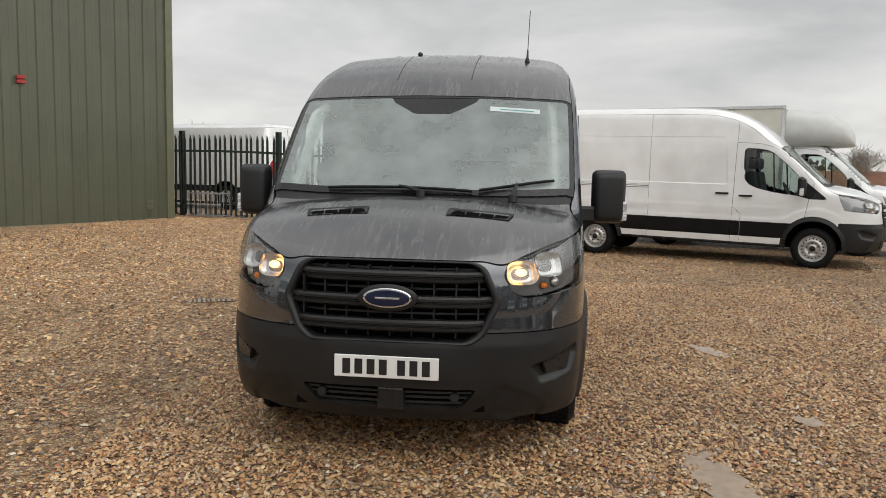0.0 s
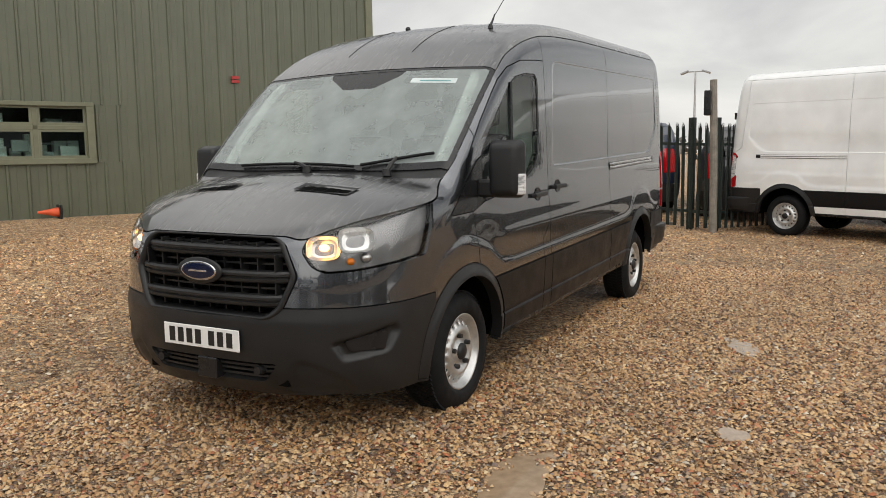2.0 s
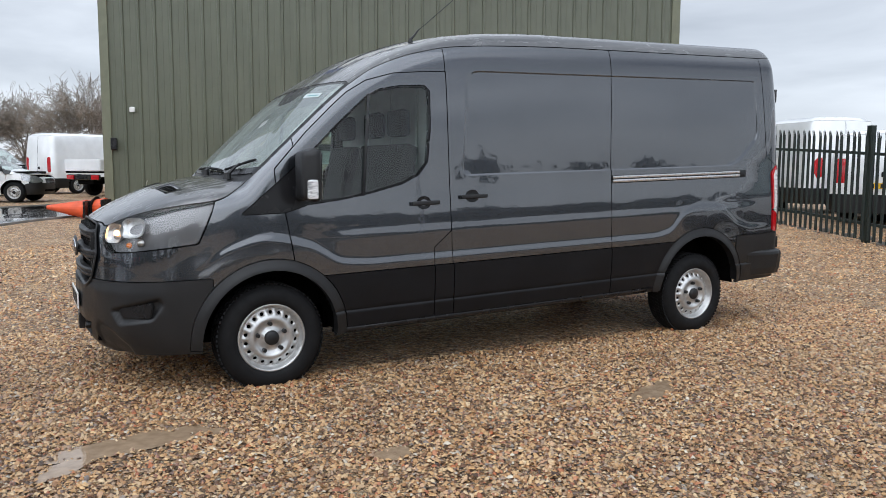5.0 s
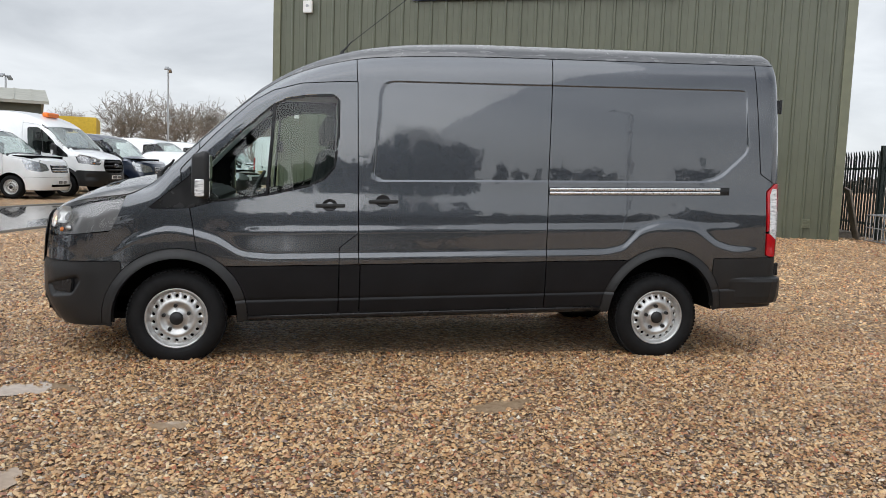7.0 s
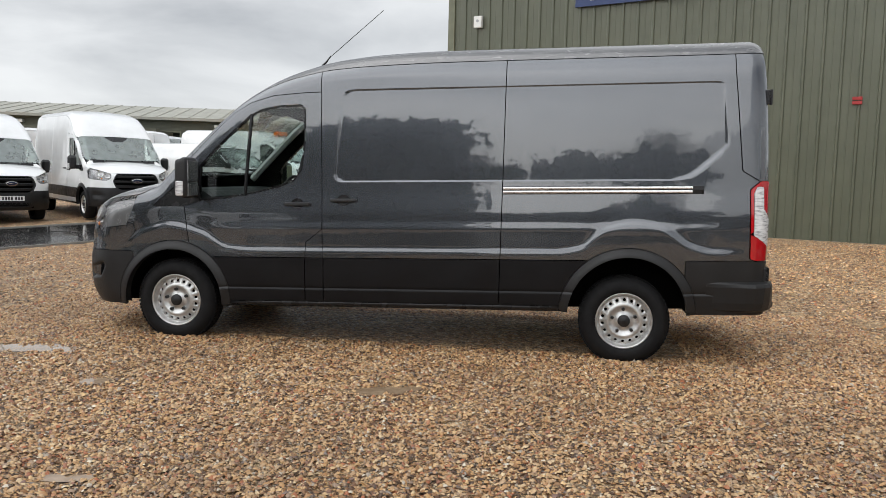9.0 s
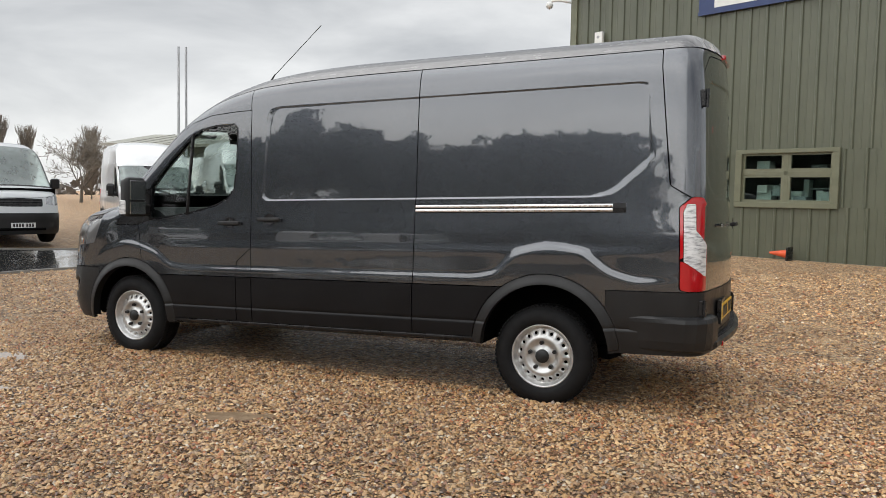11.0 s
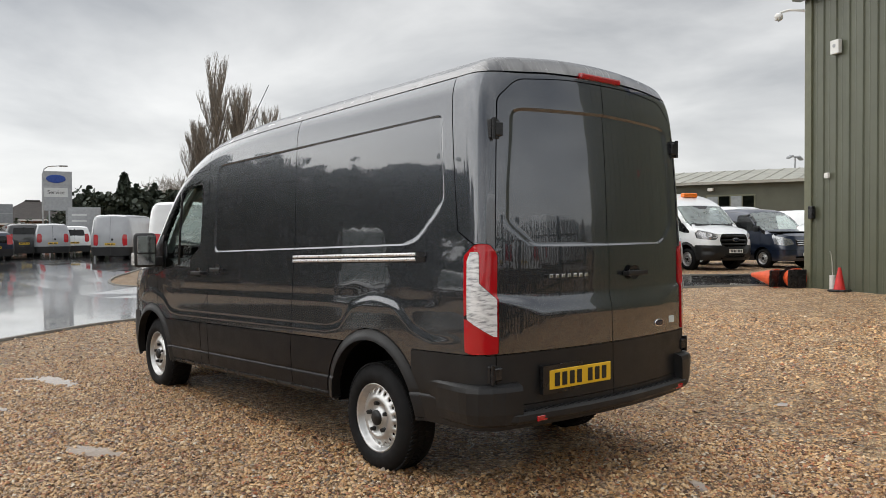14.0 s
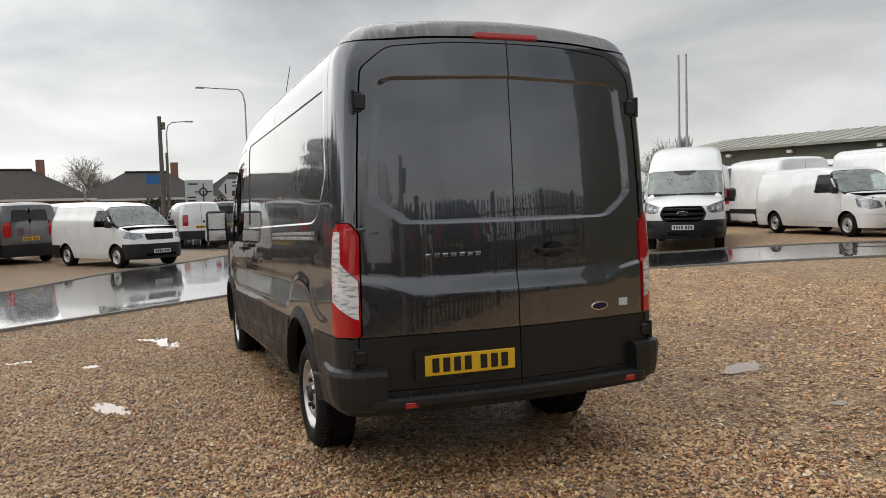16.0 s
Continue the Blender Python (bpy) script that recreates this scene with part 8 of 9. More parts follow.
# the moulded pod over its cab
bm = bmesh.new()
rings = []
for i in range(13):
    t = i / 12
    a = t * math.pi / 2
    half, low_z, high_z = 1.02 * (1 - 0.30 * t * t), 2.12 + 0.06 * t, 2.18 + 0.70 * math.cos(a * 0.94) ** 0.8
    ring = []
    for k in range(17):
        b = math.pi * k / 16
        ring.append(bm.verts.new((half * math.copysign(abs(math.cos(b)) ** 0.35, math.cos(b)), 2.47 - 1.22 * math.sin(a), low_z + (high_z - low_z) * abs(math.sin(b)) ** 0.45)))
    rings.append(ring)
for r0, r1 in zip(rings, rings[1:]):
    for k in range(16):
        bm.faces.new((r0[k], r0[k + 1], r1[k + 1], r1[k]))
    bm.faces.new((r0[16], r0[0], r1[0], r1[16]))
bm.faces.new(rings[-1])
bmesh.ops.recalc_face_normals(bm, faces=bm.faces)
part("cab_pod", bm, simple("grey_white_moulding", (0.56, 0.57, 0.55), 0.4, vary=0.06), lut, "rounded grey-white pod over the cab", smooth=True)

# across the road
sister(by_wheel(-11.27, -6.72, 0.66, 0.75, 0, 1.03), "tall white panel van with black bumper, facing the road", 0.27)
sister(by_wheel(-10.03, -9.22, 0.606, 0.795, 0, 1.03), "tall white panel van with black bumper, by the kerb", 0.27)
far_van("compact_van", by_wheel(-15.4, -5.4, 0.20, 0.98, -0.93, 0.9), PAINT_WHITE, "white compact van with a chromed grille, wet", L=5.14, W=0.96, H=1.91, nose=0.98, hood=1.16, ws=(0.95, 1.75), wheels=(0.9, 4.1), bumper_paint=True, plate=(PLATE_WHITE, PLATE_YELLOW))
bm = bmesh.new()
box(bm, -0.28, 0.28, 1.95, 2.15, 2.30, 2.44, 0.03)
part("beacon", bm, BEACON, tip, "orange beacon bar")
far_van("compact_van", by_wheel(-20.5, -3.7, 0.30, 0.95, -0.95, 0.95), PAINT_BLUE, "dark blue compact van with chromed grille bars, wet", L=4.97, W=0.98, H=1.97, nose=1.0, hood=1.2, ws=(0.9, 1.7), wheels=(0.98, 3.9), bumper_paint=True, plate=(PLATE_WHITE, PLATE_YELLOW))
for x, y in ((-23.6, -2.6), (-26.8, -1.6), (-30.2, -0.6)):
    far_van("compact_van", by_wheel(x, y, 0.30, 0.95, -0.95, 0.95), PAINT_WHITE, "white compact van parked in a row", L=4.97, W=0.96, H=1.97, du=0.11, plate=(PLATE_WHITE, PLATE_YELLOW))
# a second row behind, backs to the road
for k, (x, y, hx, hy) in enumerate(((-18.0, -13.9, -0.27, -0.966), (-18.9, -10.2, -0.27, -0.966), (-22.0, -9.8, 0.3, 0.95), (-24.6, -10.6, 0.3, 0.95), (-27.7, -9.7, 0.3, 0.95), (-31.0, -8.8, 0.3, 0.95), (-20.5, -15.0, 0.5, 0.85))):
    back = k < 2
    far_van("panel_van", by_wheel(x, y, hx, hy, 0, 5.3 if back else 0.3), PAINT_WHITE, "tall white panel van with red tail lamps" if back else "tall white panel van parked in a row", L=5.55, W=1.0, H=2.42, nose=1.05, hood=1.3, ws=(0.75, 1.6), wheels=(0.95, 4.45), tail_z=(0.85, 1.45), clad=True, du=0.09, plate=(PLATE_WHITE, PLATE_YELLOW))

# on the gravel island
far_van("panel_van", by_wheel(-5.8, -14.9, -0.50, -0.866, 0, 5.0), PAINT_WHITE, "white panel van seen from its twin rear doors", L=5.41, W=1.0, H=2.28, nose=1.02, hood=1.25, ws=(0.75, 1.6), wheels=(0.95, 4.4), tail_z=(0.72, 1.28), clad=True, plate=(PLATE_WHITE, PLATE_YELLOW), tail_x=0.27)
far_van("panel_van", by_wheel(-5.5, -10.6, 0.316, 0.944, -0.98, 0.95), car_paint("silver_white_paint", (0.55, 0.57, 0.58), 0.1), "silver-white panel van with a black bumper and bright grille", L=5.55, W=1.0, H=2.40, nose=1.05, hood=1.3, ws=(0.72, 1.6), wheels=(0.95, 4.5), lamp_z=(0.88, 1.08), bumper=0.72, clad=True, du=0.045, plate=(PLATE_WHITE, PLATE_YELLOW))
far_van("panel_van", by_wheel(-9.6, -16.5, 0.3, 0.95, 0, 0.9), PAINT_SLATE, "grey van parked behind the others", L=5.0, W=0.96, H=2.0, du=0.11)

# the lot on the far side of the branch
far_van("small_van", by_wheel(2.41, -13.72, -0.53, 0.85, -0.88, 0.86), PAINT_WHITE, "small white van with a black bumper, by the road", L=4.40, W=0.915, H=1.85, nose=0.92, hood=1.14, ws=(0.72, 1.45), wheels=(0.86, 3.50), lamp_z=(0.78, 0.98), bumper=0.66, plate=(PLATE_WHITE, PLATE_YELLOW))
row = [((5.0, -18.3), (0.45, -0.9), PAINT_SLATE, "long grey panel van seen from behind", 5.3, 1.97, True), ((6.9, -16.6), (0.5, -0.87), PAINT_DARK, "dark grey van at the end of the row", 5.0, 1.95, True), ((3.2, -20.5), (0.40, -0.92), PAINT_WHITE, "white van between its neighbours", 5.0, 1.95, False),
       ((-0.95, -27.2), (0.1, -1.0), PAINT_WHITE, "white van seen from its rear doors", 4.95, 1.94, False), ((-2.55, -30.5), (0.05, -1.0), PAINT_SLATE, "grey van with a rear window", 4.95, 1.94, True), ((-4.8, -36.7), (0.0, -1.0), PAINT_BLUE, "dark blue estate car", 4.4, 1.55, True),
       ((-6.9, -40.2), (-0.1, -1.0), PAINT_DARK, "dark grey van with a rear window", 4.95, 1.94, True), ((-8.3, -39.8), (-0.12, -1.0), PAINT_SILVER, "silver-grey van seen from behind", 5.0, 1.95, False), ((-10.3, -42.8), (-0.2, -1.0), PAINT_WHITE, "small white van in the row", 4.4, 1.85, True), ((-13.6, -44.0), (-0.3, -0.95), PAINT_SLATE, "silver car far down the road", 4.4, 1.5, True)]
for (x, y), (hx, hy), paint, lab, L, H, rw in row:
    far_van("parked_van" if H > 1.7 else "estate_car", by_wheel(x, y, hx, hy, 0, L - 0.1), paint, lab, L=L, W=0.95 if H > 1.7 else 0.9, H=H, wheels=(0.9, L - 1.0), rear_win=rw, du=0.10, plate=(PLATE_WHITE, PLATE_YELLOW), nose=0.95 if H > 1.7 else 0.75, hood=1.15 if H > 1.7 else 0.95, lamp_z=(0.72, 0.95) if H > 1.7 else (0.58, 0.75))
far_van("panel_van", by_wheel(-8.8, -31.2, -0.62, -0.78, 0, 5.3), PAINT_SILVER, "silver panel van seen from behind and beside", L=5.41, W=1.0, H=2.28, nose=1.02, hood=1.25, ws=(0.75, 1.6), wheels=(0.95, 4.4), tail_z=(0.72, 1.28), clad=True, du=0.10, plate=(PLATE_WHITE, PLATE_YELLOW), tail_x=0.27)

# behind the fence
far_van("panel_van", by_wheel(-11.2, 18.7, -0.95, 0.30, 0, 0.9), PAINT_WHITE, "long white panel van behind the fence", L=6.2, W=1.0, H=2.35, nose=1.05, hood=1.3, ws=(0.75, 1.6), wheels=(0.95, 4.8), clad=True, du=0.11)
far_van("parked_van", by_wheel(-1.4, 13.6, -0.35, 0.94, 0, 4.9), PAINT_BLUE, "dark blue van behind the fence", L=4.95, W=0.95, H=1.93, rear_win=True, du=0.09, plate=(PLATE_WHITE, PLATE_YELLOW), wheels=(0.9, 3.95))
far_van("parked_van", by_wheel(0.9, 13.4, -0.2, 0.98, 0, 4.9), PAINT_DARK, "dark van behind the fence post", L=4.95, W=0.95, H=1.90, rear_win=True, du=0.09, wheels=(0.9, 3.95))
far_van("parked_van", by_wheel(-3.9, 14.9, -0.35, 0.94, 0, 4.9), PAINT_WHITE, "white van behind the fence with a red lamp", L=5.0, W=0.96, H=1.95, du=0.09, wheels=(0.9, 3.95), plate=(PLATE_WHITE, PLATE_YELLOW))
trk = empty("works_truck", facing(-4.6, 16.6, -0.95, 0.30), "flatbed works truck with yellow and red boards", "truck")
bm = bmesh.new()
box(bm, -0.95, 0.95, 0.0, 3.0, 0.55, 0.75)
part("flatbed", bm, GLOSS_BLACK, trk)
for k in range(6):
    bm = bmesh.new()
    box(bm, -0.97, -0.93, 0.05 + k * 0.45, 0.05 + k * 0.45 + 0.43, 0.95, 1.45)
    part("board", bm, YELLOW_PAINT if k % 2 == 0 else PAINT_RED, trk)
for w in (0.6, 2.4):
    for sx in (1, -1):
        van_wheel(trk, 0.93 * sx, w, 0.34, 0, 0.34, 0.2, None, 20, True)
far_van("estate_car", by_wheel(18.5, 24.0, -0.6, -0.8, 0, 0.5), PAINT_RED, "small red car far across the yard", L=4.1, W=0.88, H=1.48, du=0.13, nose=0.75, hood=0.95, lamp_z=(0.58, 0.75), wheels=(0.8, 3.3), group="parked cars")
far_van("estate_car", by_wheel(16.0, 25.0, -0.6, -0.8, 0, 0.5), PAINT_WHITE, "white car far across the yard", L=4.1, W=0.88, H=1.48, du=0.13, nose=0.75, hood=0.95, lamp_z=(0.58, 0.75), wheels=(0.8, 3.3), group="parked cars")

# across the road to the east
for x, y, hx, hy in ((22.5, -9.5, -0.5, 0.86), (25.5, -7.0, -0.5, 0.86), (15.5, -16.5, -0.6, 0.8), (19.0, -14.5, -0.6, 0.8)):
    far_van("panel_van", by_wheel(x, y, hx, hy, 0, 0.3), PAINT_WHITE, "tall white panel van parked in a row", L=5.55, W=1.0, H=2.42, nose=1.05, hood=1.3, ws=(0.75, 1.6), wheels=(0.95, 4.45), tail_z=(0.85, 1.45), clad=True, du=0.09, plate=(PLATE_WHITE, PLATE_YELLOW))

# a dropside truck and its neighbours beyond the shed's corner
drop = empty("dropside_truck", by_wheel(-24.4, 2.23, -0.52, 0.86, -0.95, 5.4), "white dropside truck with a grey headboard frame", "truck")
for nm, x0, x1, y0, y1, z0, z1, mt in (("chassis", -0.45, 0.45, 0.6, 5.3, 0.45, 0.70, LINER), ("bed_floor", -1.0, 1.0, 2.2, 5.4, 0.85, 0.95, LINER), ("dropside", -1.02, -0.98, 2.2, 5.4, 0.92, 1.35, PAINT_WHITE), ("dropside", 0.98, 1.02, 2.2, 5.4, 0.92, 1.35, PAINT_WHITE),
                                       ("tailgate", -1.0, 1.0, 5.38, 5.42, 0.92, 1.35, PAINT_WHITE), ("cab", -0.95, 0.95, 0.3, 2.0, 0.5, 1.35, PAINT_WHITE), ("cab_roof", -0.82, 0.82, 0.95, 1.98, 1.35, 2.15, PAINT_WHITE), ("rear_guard", -0.9, 0.9, 5.3, 5.38, 0.60, 0.80, GLOSS_BLACK)):
    bm = bmesh.new()
    box(bm, x0, x1, y0, y1, z0, z1, 0.03)
    part(nm, bm, mt, drop)
for x in (-0.70, 0.70):
    bm = bmesh.new()
    box(bm, x - 0.20, x + 0.20, 5.38, 5.43, 0.62, 0.78, 0.01)
    part("tail_lamp", bm, LAMP_RED, drop)
head = new("headboard")
head.parent = drop
for x0, x1, z0, z1 in ((-1.0, 1.0, 2.10, 2.22), (-1.0, 1.0, 1.32, 1.62), (-1.0, -0.92, 1.32, 2.2), (0.92, 1.0, 1.32, 2.2), (-0.05, 0.05, 1.32, 2.2)):
    bm = bmesh.new()
    box(bm, x0, x1, 2.10, 2.16, z0, z1)
    part("headboard_rail", bm, PAINT_SLATE, head)
bm = bmesh.new()
box(bm, -0.3, 0.3, 1.5, 1.7, 2.15, 2.30, 0.03)
part("beacon", bm, BEACON, drop, "orange beacon bar")
for w in (0.9, 4.4):
    for sx in (1, -1):
        van_wheel(drop, 0.92 * sx, w, 0.34, 0, 0.34, 0.21, None, 20, True)
far_van("estate_car", by_wheel(-21.3, 0.6, 0.35, 0.93, 0, 0.0), PAINT_WHITE, "white car parked at the kerb", L=4.1, W=0.88, H=1.48, du=0.13, nose=0.75, hood=0.95, lamp_z=(0.58, 0.75), wheels=(0.8, 3.3), group="parked cars")
far_van("panel_van", by_wheel(-30.5, 2.6, -0.5, 0.86, 0, 3.0), PAINT_WHITE, "tall white panel van parked in a row", L=5.55, W=1.0, H=2.42, nose=1.05, hood=1.3, ws=(0.75, 1.6), wheels=(0.95, 4.45), tail_z=(0.85, 1.45), clad=True, du=0.09, plate=(PLATE_WHITE, PLATE_YELLOW))

# ---- far buildings ----
def polar(ex, ey, az, d):
    return ex + d * math.sin(radians(az)), ey + d * math.cos(radians(az))


R_, L_ = Vector((-44.0, -13.0)), Vector((-36.0, -38.5))
d_ = (L_ - R_).normalized()
n_ = Vector((-d_.y, d_.x))
if n_.dot(-R_) < 0:
    n_ = -n_
FS = Matrix(((d_.x, -n_.x, 0, R_.x), (d_.y, -n_.y, 0, R_.y), (0, 0, 1, 0.3), (0, 0, 0, 1)))
hall = empty("sales_hall", FS, "long low olive sales hall with a pale sheet roof", "building")
LEN = (L_ - R_).length
bm = bmesh.new()
prism(bm, [(0, 0), (15, 0), (15, 4.4), (7.5, 5.5), (0, 4.4)], 0, LEN, "x")
part("wall", bm, OLIVE_FAR, hall)
bm = bmesh.new()
prism(bm, [(-0.6, 4.26), (7.5, 5.5), (15.6, 4.26), (15.6, 4.44), (7.5, 5.68), (-0.6, 4.44)], -0.4, LEN + 0.4, "x")
roof = part("roof", bm, ROOF_SHEET, hall)
for k in range(int(LEN)):
    bm = bmesh.new()
    x = k + 0.4
    prism(bm, [(-0.6, 4.44), (7.5, 5.68), (7.5, 5.72), (-0.6, 4.48)], x, x + 0.08, "x")
    part("roof_rib", bm, ROOF_SHEET, roof)
for x in (3.0, 8.0, 13.0, 18.5, 23.5):
    w = new("window")
    w.parent = hall
    bm = bmesh.new()
    box(bm, x, x + 3.0, -0.06, 0.02, 2.3, 3.6)
    part("window_frame", bm, OLIVE_TRIM, w)
    for k in range(4):
        bm = bmesh.new()
        box(bm, x + 0.08 + k * 0.73, x + 0.73 + k * 0.73, -0.09, -0.055, 2.4, 3.5)
        part("pane", bm, simple("bright_far_pane", (0.30, 0.33, 0.34), 0.15) if k % 2 else PRIVACY, w)
bm = bmesh.new()
box(bm, 8.5, 17.0, -5.5, 0.0, 3.05, 3.45)
part("porch_roof", bm, OLIVE_FAR, hall)
bm = bmesh.new()
box(bm, 9.2, 16.2, -4.6, -0.05, 0.0, 3.05)
part("porch", bm, OLIVE_FAR, hall)
for k in range(6):
    bm = bmesh.new()
    box(bm, 9.5 + k * 1.1, 10.5 + k * 1.1, -4.66, -4.6, 1.2, 2.7)
    part("porch_pane", bm, PRIVACY, hall)
for x in (5.5, 12.0, 17.6, 22.0):
    bm = bmesh.new()
    box(bm, x, x + 0.35, -0.4, 0.0, 3.85, 4.05, 0.03)
    part("flood_lamp", bm, WHITE_PVC, hall)


def house(x, y, ang, w, dpt, eave, ridge, hip, label):
    h = empty("house", pose(x, y, 0, 0, 0, ang), label, "house", "houses beyond the hedge")
    bm = bmesh.new()
    box(bm, -w / 2, w / 2, -dpt / 2, dpt / 2, 0, eave)
    part("wall", bm, BRICK, h)
    bm = bmesh.new()
    o = 0.5
    b = [bm.verts.new(p) for p in ((-w / 2 - o, -dpt / 2 - o, eave - 0.1), (w / 2 + o, -dpt / 2 - o, eave - 0.1), (w / 2 + o, dpt / 2 + o, eave - 0.1), (-w / 2 - o, dpt / 2 + o, eave - 0.1))]
    r0, r1 = bm.verts.new((-w / 2 + hip, 0, ridge)), bm.verts.new((w / 2 - hip, 0, ridge))
    for f in ((b[0], b[1], r1, r0), (b[1], b[2], r1), (b[2], b[3], r0, r1), (b[3], b[0], r0), (b[3], b[2], b[1], b[0])):
        bm.faces.new(f)
    rf = part("roof", bm, TILES, h)
    bm = bmesh.new()
    tube(bm, [(-w / 2 + hip, 0, ridge + 0.03), (w / 2 - hip, 0, ridge + 0.03)], 0.12, 6)
    part("ridge_tiles", bm, TILES, rf)
    bm = bmesh.new()
    box(bm, w * 0.2, w * 0.2 + 0.7, -0.3, 0.4, ridge - 0.8, ridge + 0.9)
    part("chimney", bm, BRICK, rf)
    bm = bmesh.new()
    box(bm, -w / 2 - o, w / 2 + o, -dpt / 2 - o - 0.06, -dpt / 2 - o, eave - 0.22, eave - 0.02)
    part("fascia", bm, WHITE_PVC, h)
    for xx in (-w * 0.3, w * 0.02, w * 0.3):
        wi = new("window")
        wi.parent = h
        bm = bmesh.new()
        box(bm, xx - 0.8, xx + 0.8, -dpt / 2 - 0.06, -dpt / 2 + 0.02, eave - 1.6, eave - 0.45)
        part("window_frame", bm, WHITE_PVC, wi)
        for k in (0, 1):
            bm = bmesh.new()
            box(bm, xx - 0.70 + k * 0.74, xx - 0.04 + k * 0.74, -dpt / 2 - 0.09, -dpt / 2 - 0.055, eave - 1.5, eave - 0.55)
            part("pane", bm, PRIVACY, wi)
    return h


def face_yard(x, y):
    return math.degrees(math.atan2(x - 2.0, -(y - 9.7)))


for az, d, w, eave, ridge, hip, lab in ((172.5, 78, 13, 2.9, 5.5, 4.2, "brick bungalow with a brown hipped roof"), (-178.9, 80, 11, 2.8, 5.3, 3.6, "brick bungalow with a brown hipped roof and a chimney"), (-172.5, 92, 10, 2.8, 5.6, 3.4, "brick house behind the hedge"),
                                        (-168.2, 105, 8, 3.4, 5.6, 3.2, "brick house far behind the hedge"), (-166.0, 112, 8, 3.4, 5.8, 3.0, "brick house far down the road"), (165.0, 85, 12, 2.9, 5.4, 4.0, "brick bungalow at the end of the row")):
    x, y = polar(2.0, 9.7, az, d)
    house(x, y, face_yard(x, y) + 180, w, 8, eave, ridge, hip, lab)
x, y = polar(6.8, 1.9, -104.5, 75)
bm = bmesh.new()
box(bm, -3, 3, -2, 2, 0, 4.9)
ob = part("timber_stack", bm, YELLOW_PAINT)
ob.matrix_world = pose(x, y, 0, 0, 0, 10)
tagged(ob, "long stack of pale timber packs far away", "timber stack")
x, y = polar(0.73, -3.74, 21.5, 95)
bm = bmesh.new()
prism(bm, [(-14, 0), (14, 0), (14, 1.6), (10, 2.3), (-10, 2.3), (-14, 1.6)], -4, 4, "y")
ob = part("brick_block", bm, BRICK)
ob.matrix_world = pose(x, y, 0, 0, 0, -20)
tagged(ob, "low brick building far across the yard", "building")


# ---- lamps, poles and signs ----
def street_lamp(x, y, h, ang, arm=1.6, label="tall grey street lamp with a curved arm"):
    r = empty("street_lamp", pose(x, y, gz(x, y), 0, 0, ang), label, "street lamp", "street lamps")
    bm = bmesh.new()
    tube(bm, [(0, 0, 0), (0, 0, h * 0.2), (0, 0, h * 0.9), (-0.15, 0, h * 0.97), (-0.5, 0, h), (-arm, 0, h + 0.1)], [0.11, 0.09, 0.065, 0.055, 0.05, 0.045], 8)
    part("pole", bm, GALV, r)
    bm = bmesh.new()
    box(bm, -arm - 0.7, -arm, -0.14, 0.14, h + 0.03, h + 0.16, 0.03)
    part("lantern", bm, CABINET_GREY, r)
    return r


def seen(ex, ey, az, d):
    return polar(ex, ey, az, d)


x, y = polar(1.96, 9.74, -172.17, 68)
street_lamp(x, y, 11.2, 178, 3.2)
x, y = polar(1.96, 9.74, -177.5, 74)
street_lamp(x, y, 9.4, 2, 1.6, "grey street lamp by the road signs")
x, y = polar(3.37, 9.06, -166.9, 78)
street_lamp(x, y, 7.4, 2, 1.4, "slim grey street lamp near the totem sign")
x, y = polar(1.96, 9.74, 177.2, 60)
street_lamp(x, y, 3.7, 175, 0.3, "short grey street lamp by the bungalow")
x, y = polar(1.96, 9.74, -177.9, 58)
tp = empty("telegraph_pole", pose(x, y, 0), "brown timber telegraph pole", "pole")
bm = bmesh.new()
tube(bm, [(0, 0, 0), (0.02, 0, 8.1)], [0.17, 0.13], 9)
part("pole", bm, BARK, tp)
bm = bmesh.new()
box(bm, -0.35, -0.1, -0.12, 0.12, 7.2, 7.7, 0.03)
tube(bm, [(-0.35, 0.1, 0), (-0.35, 0.1, 5.6)], [0.11, 0.09], 8)
part("pole_box", bm, BARK, tp)
bm = bmesh.new()
box(bm, 0.12, 1.05, -0.03, 0.03, 3.45, 4.1)
part("blue_sign", bm, simple("bright_blue_sign", (0.03, 0.16, 0.42), 0.5), tp)


def board(x, y, ang, w, z0, z1, mat, label, bars=(), posts=2, cat="sign", name="road_sign", arrow=False, back=False):
    r = empty(name, pose(x, y, gz(x, y), 0, 0, ang), label, cat, "road signs")
    bm = bmesh.new()
    if arrow:
        hgt = z1 - z0
        prism(bm, [(-w / 2, z0), (w / 2, z0), (w / 2, z1), (-w / 2, z1), (-w / 2 - hgt * 0.45, (z0 + z1) / 2)], -0.03, 0.03, "y")
    else:
        box(bm, -w / 2, w / 2, -0.03, 0.03, z0, z1, 0.01)
    part("panel", bm, mat, r)
    for k in range(posts):
        bm = bmesh.new()
        xx = (-w * 0.3 + k * w * 0.6) if posts > 1 else 0
        box(bm, xx - 0.05, xx + 0.05, 0.03, 0.13, 0, z1 - 0.1)
        part("post", bm, GALV, r)
    for (bx, bz, bw, bh, bmat) in bars:
        bm = bmesh.new()
        box(bm, bx - bw / 2, bx + bw / 2, -0.045, -0.032, bz - bh / 2, bz + bh / 2)
        part("sign_bar", bm, bmat, r)
    return r


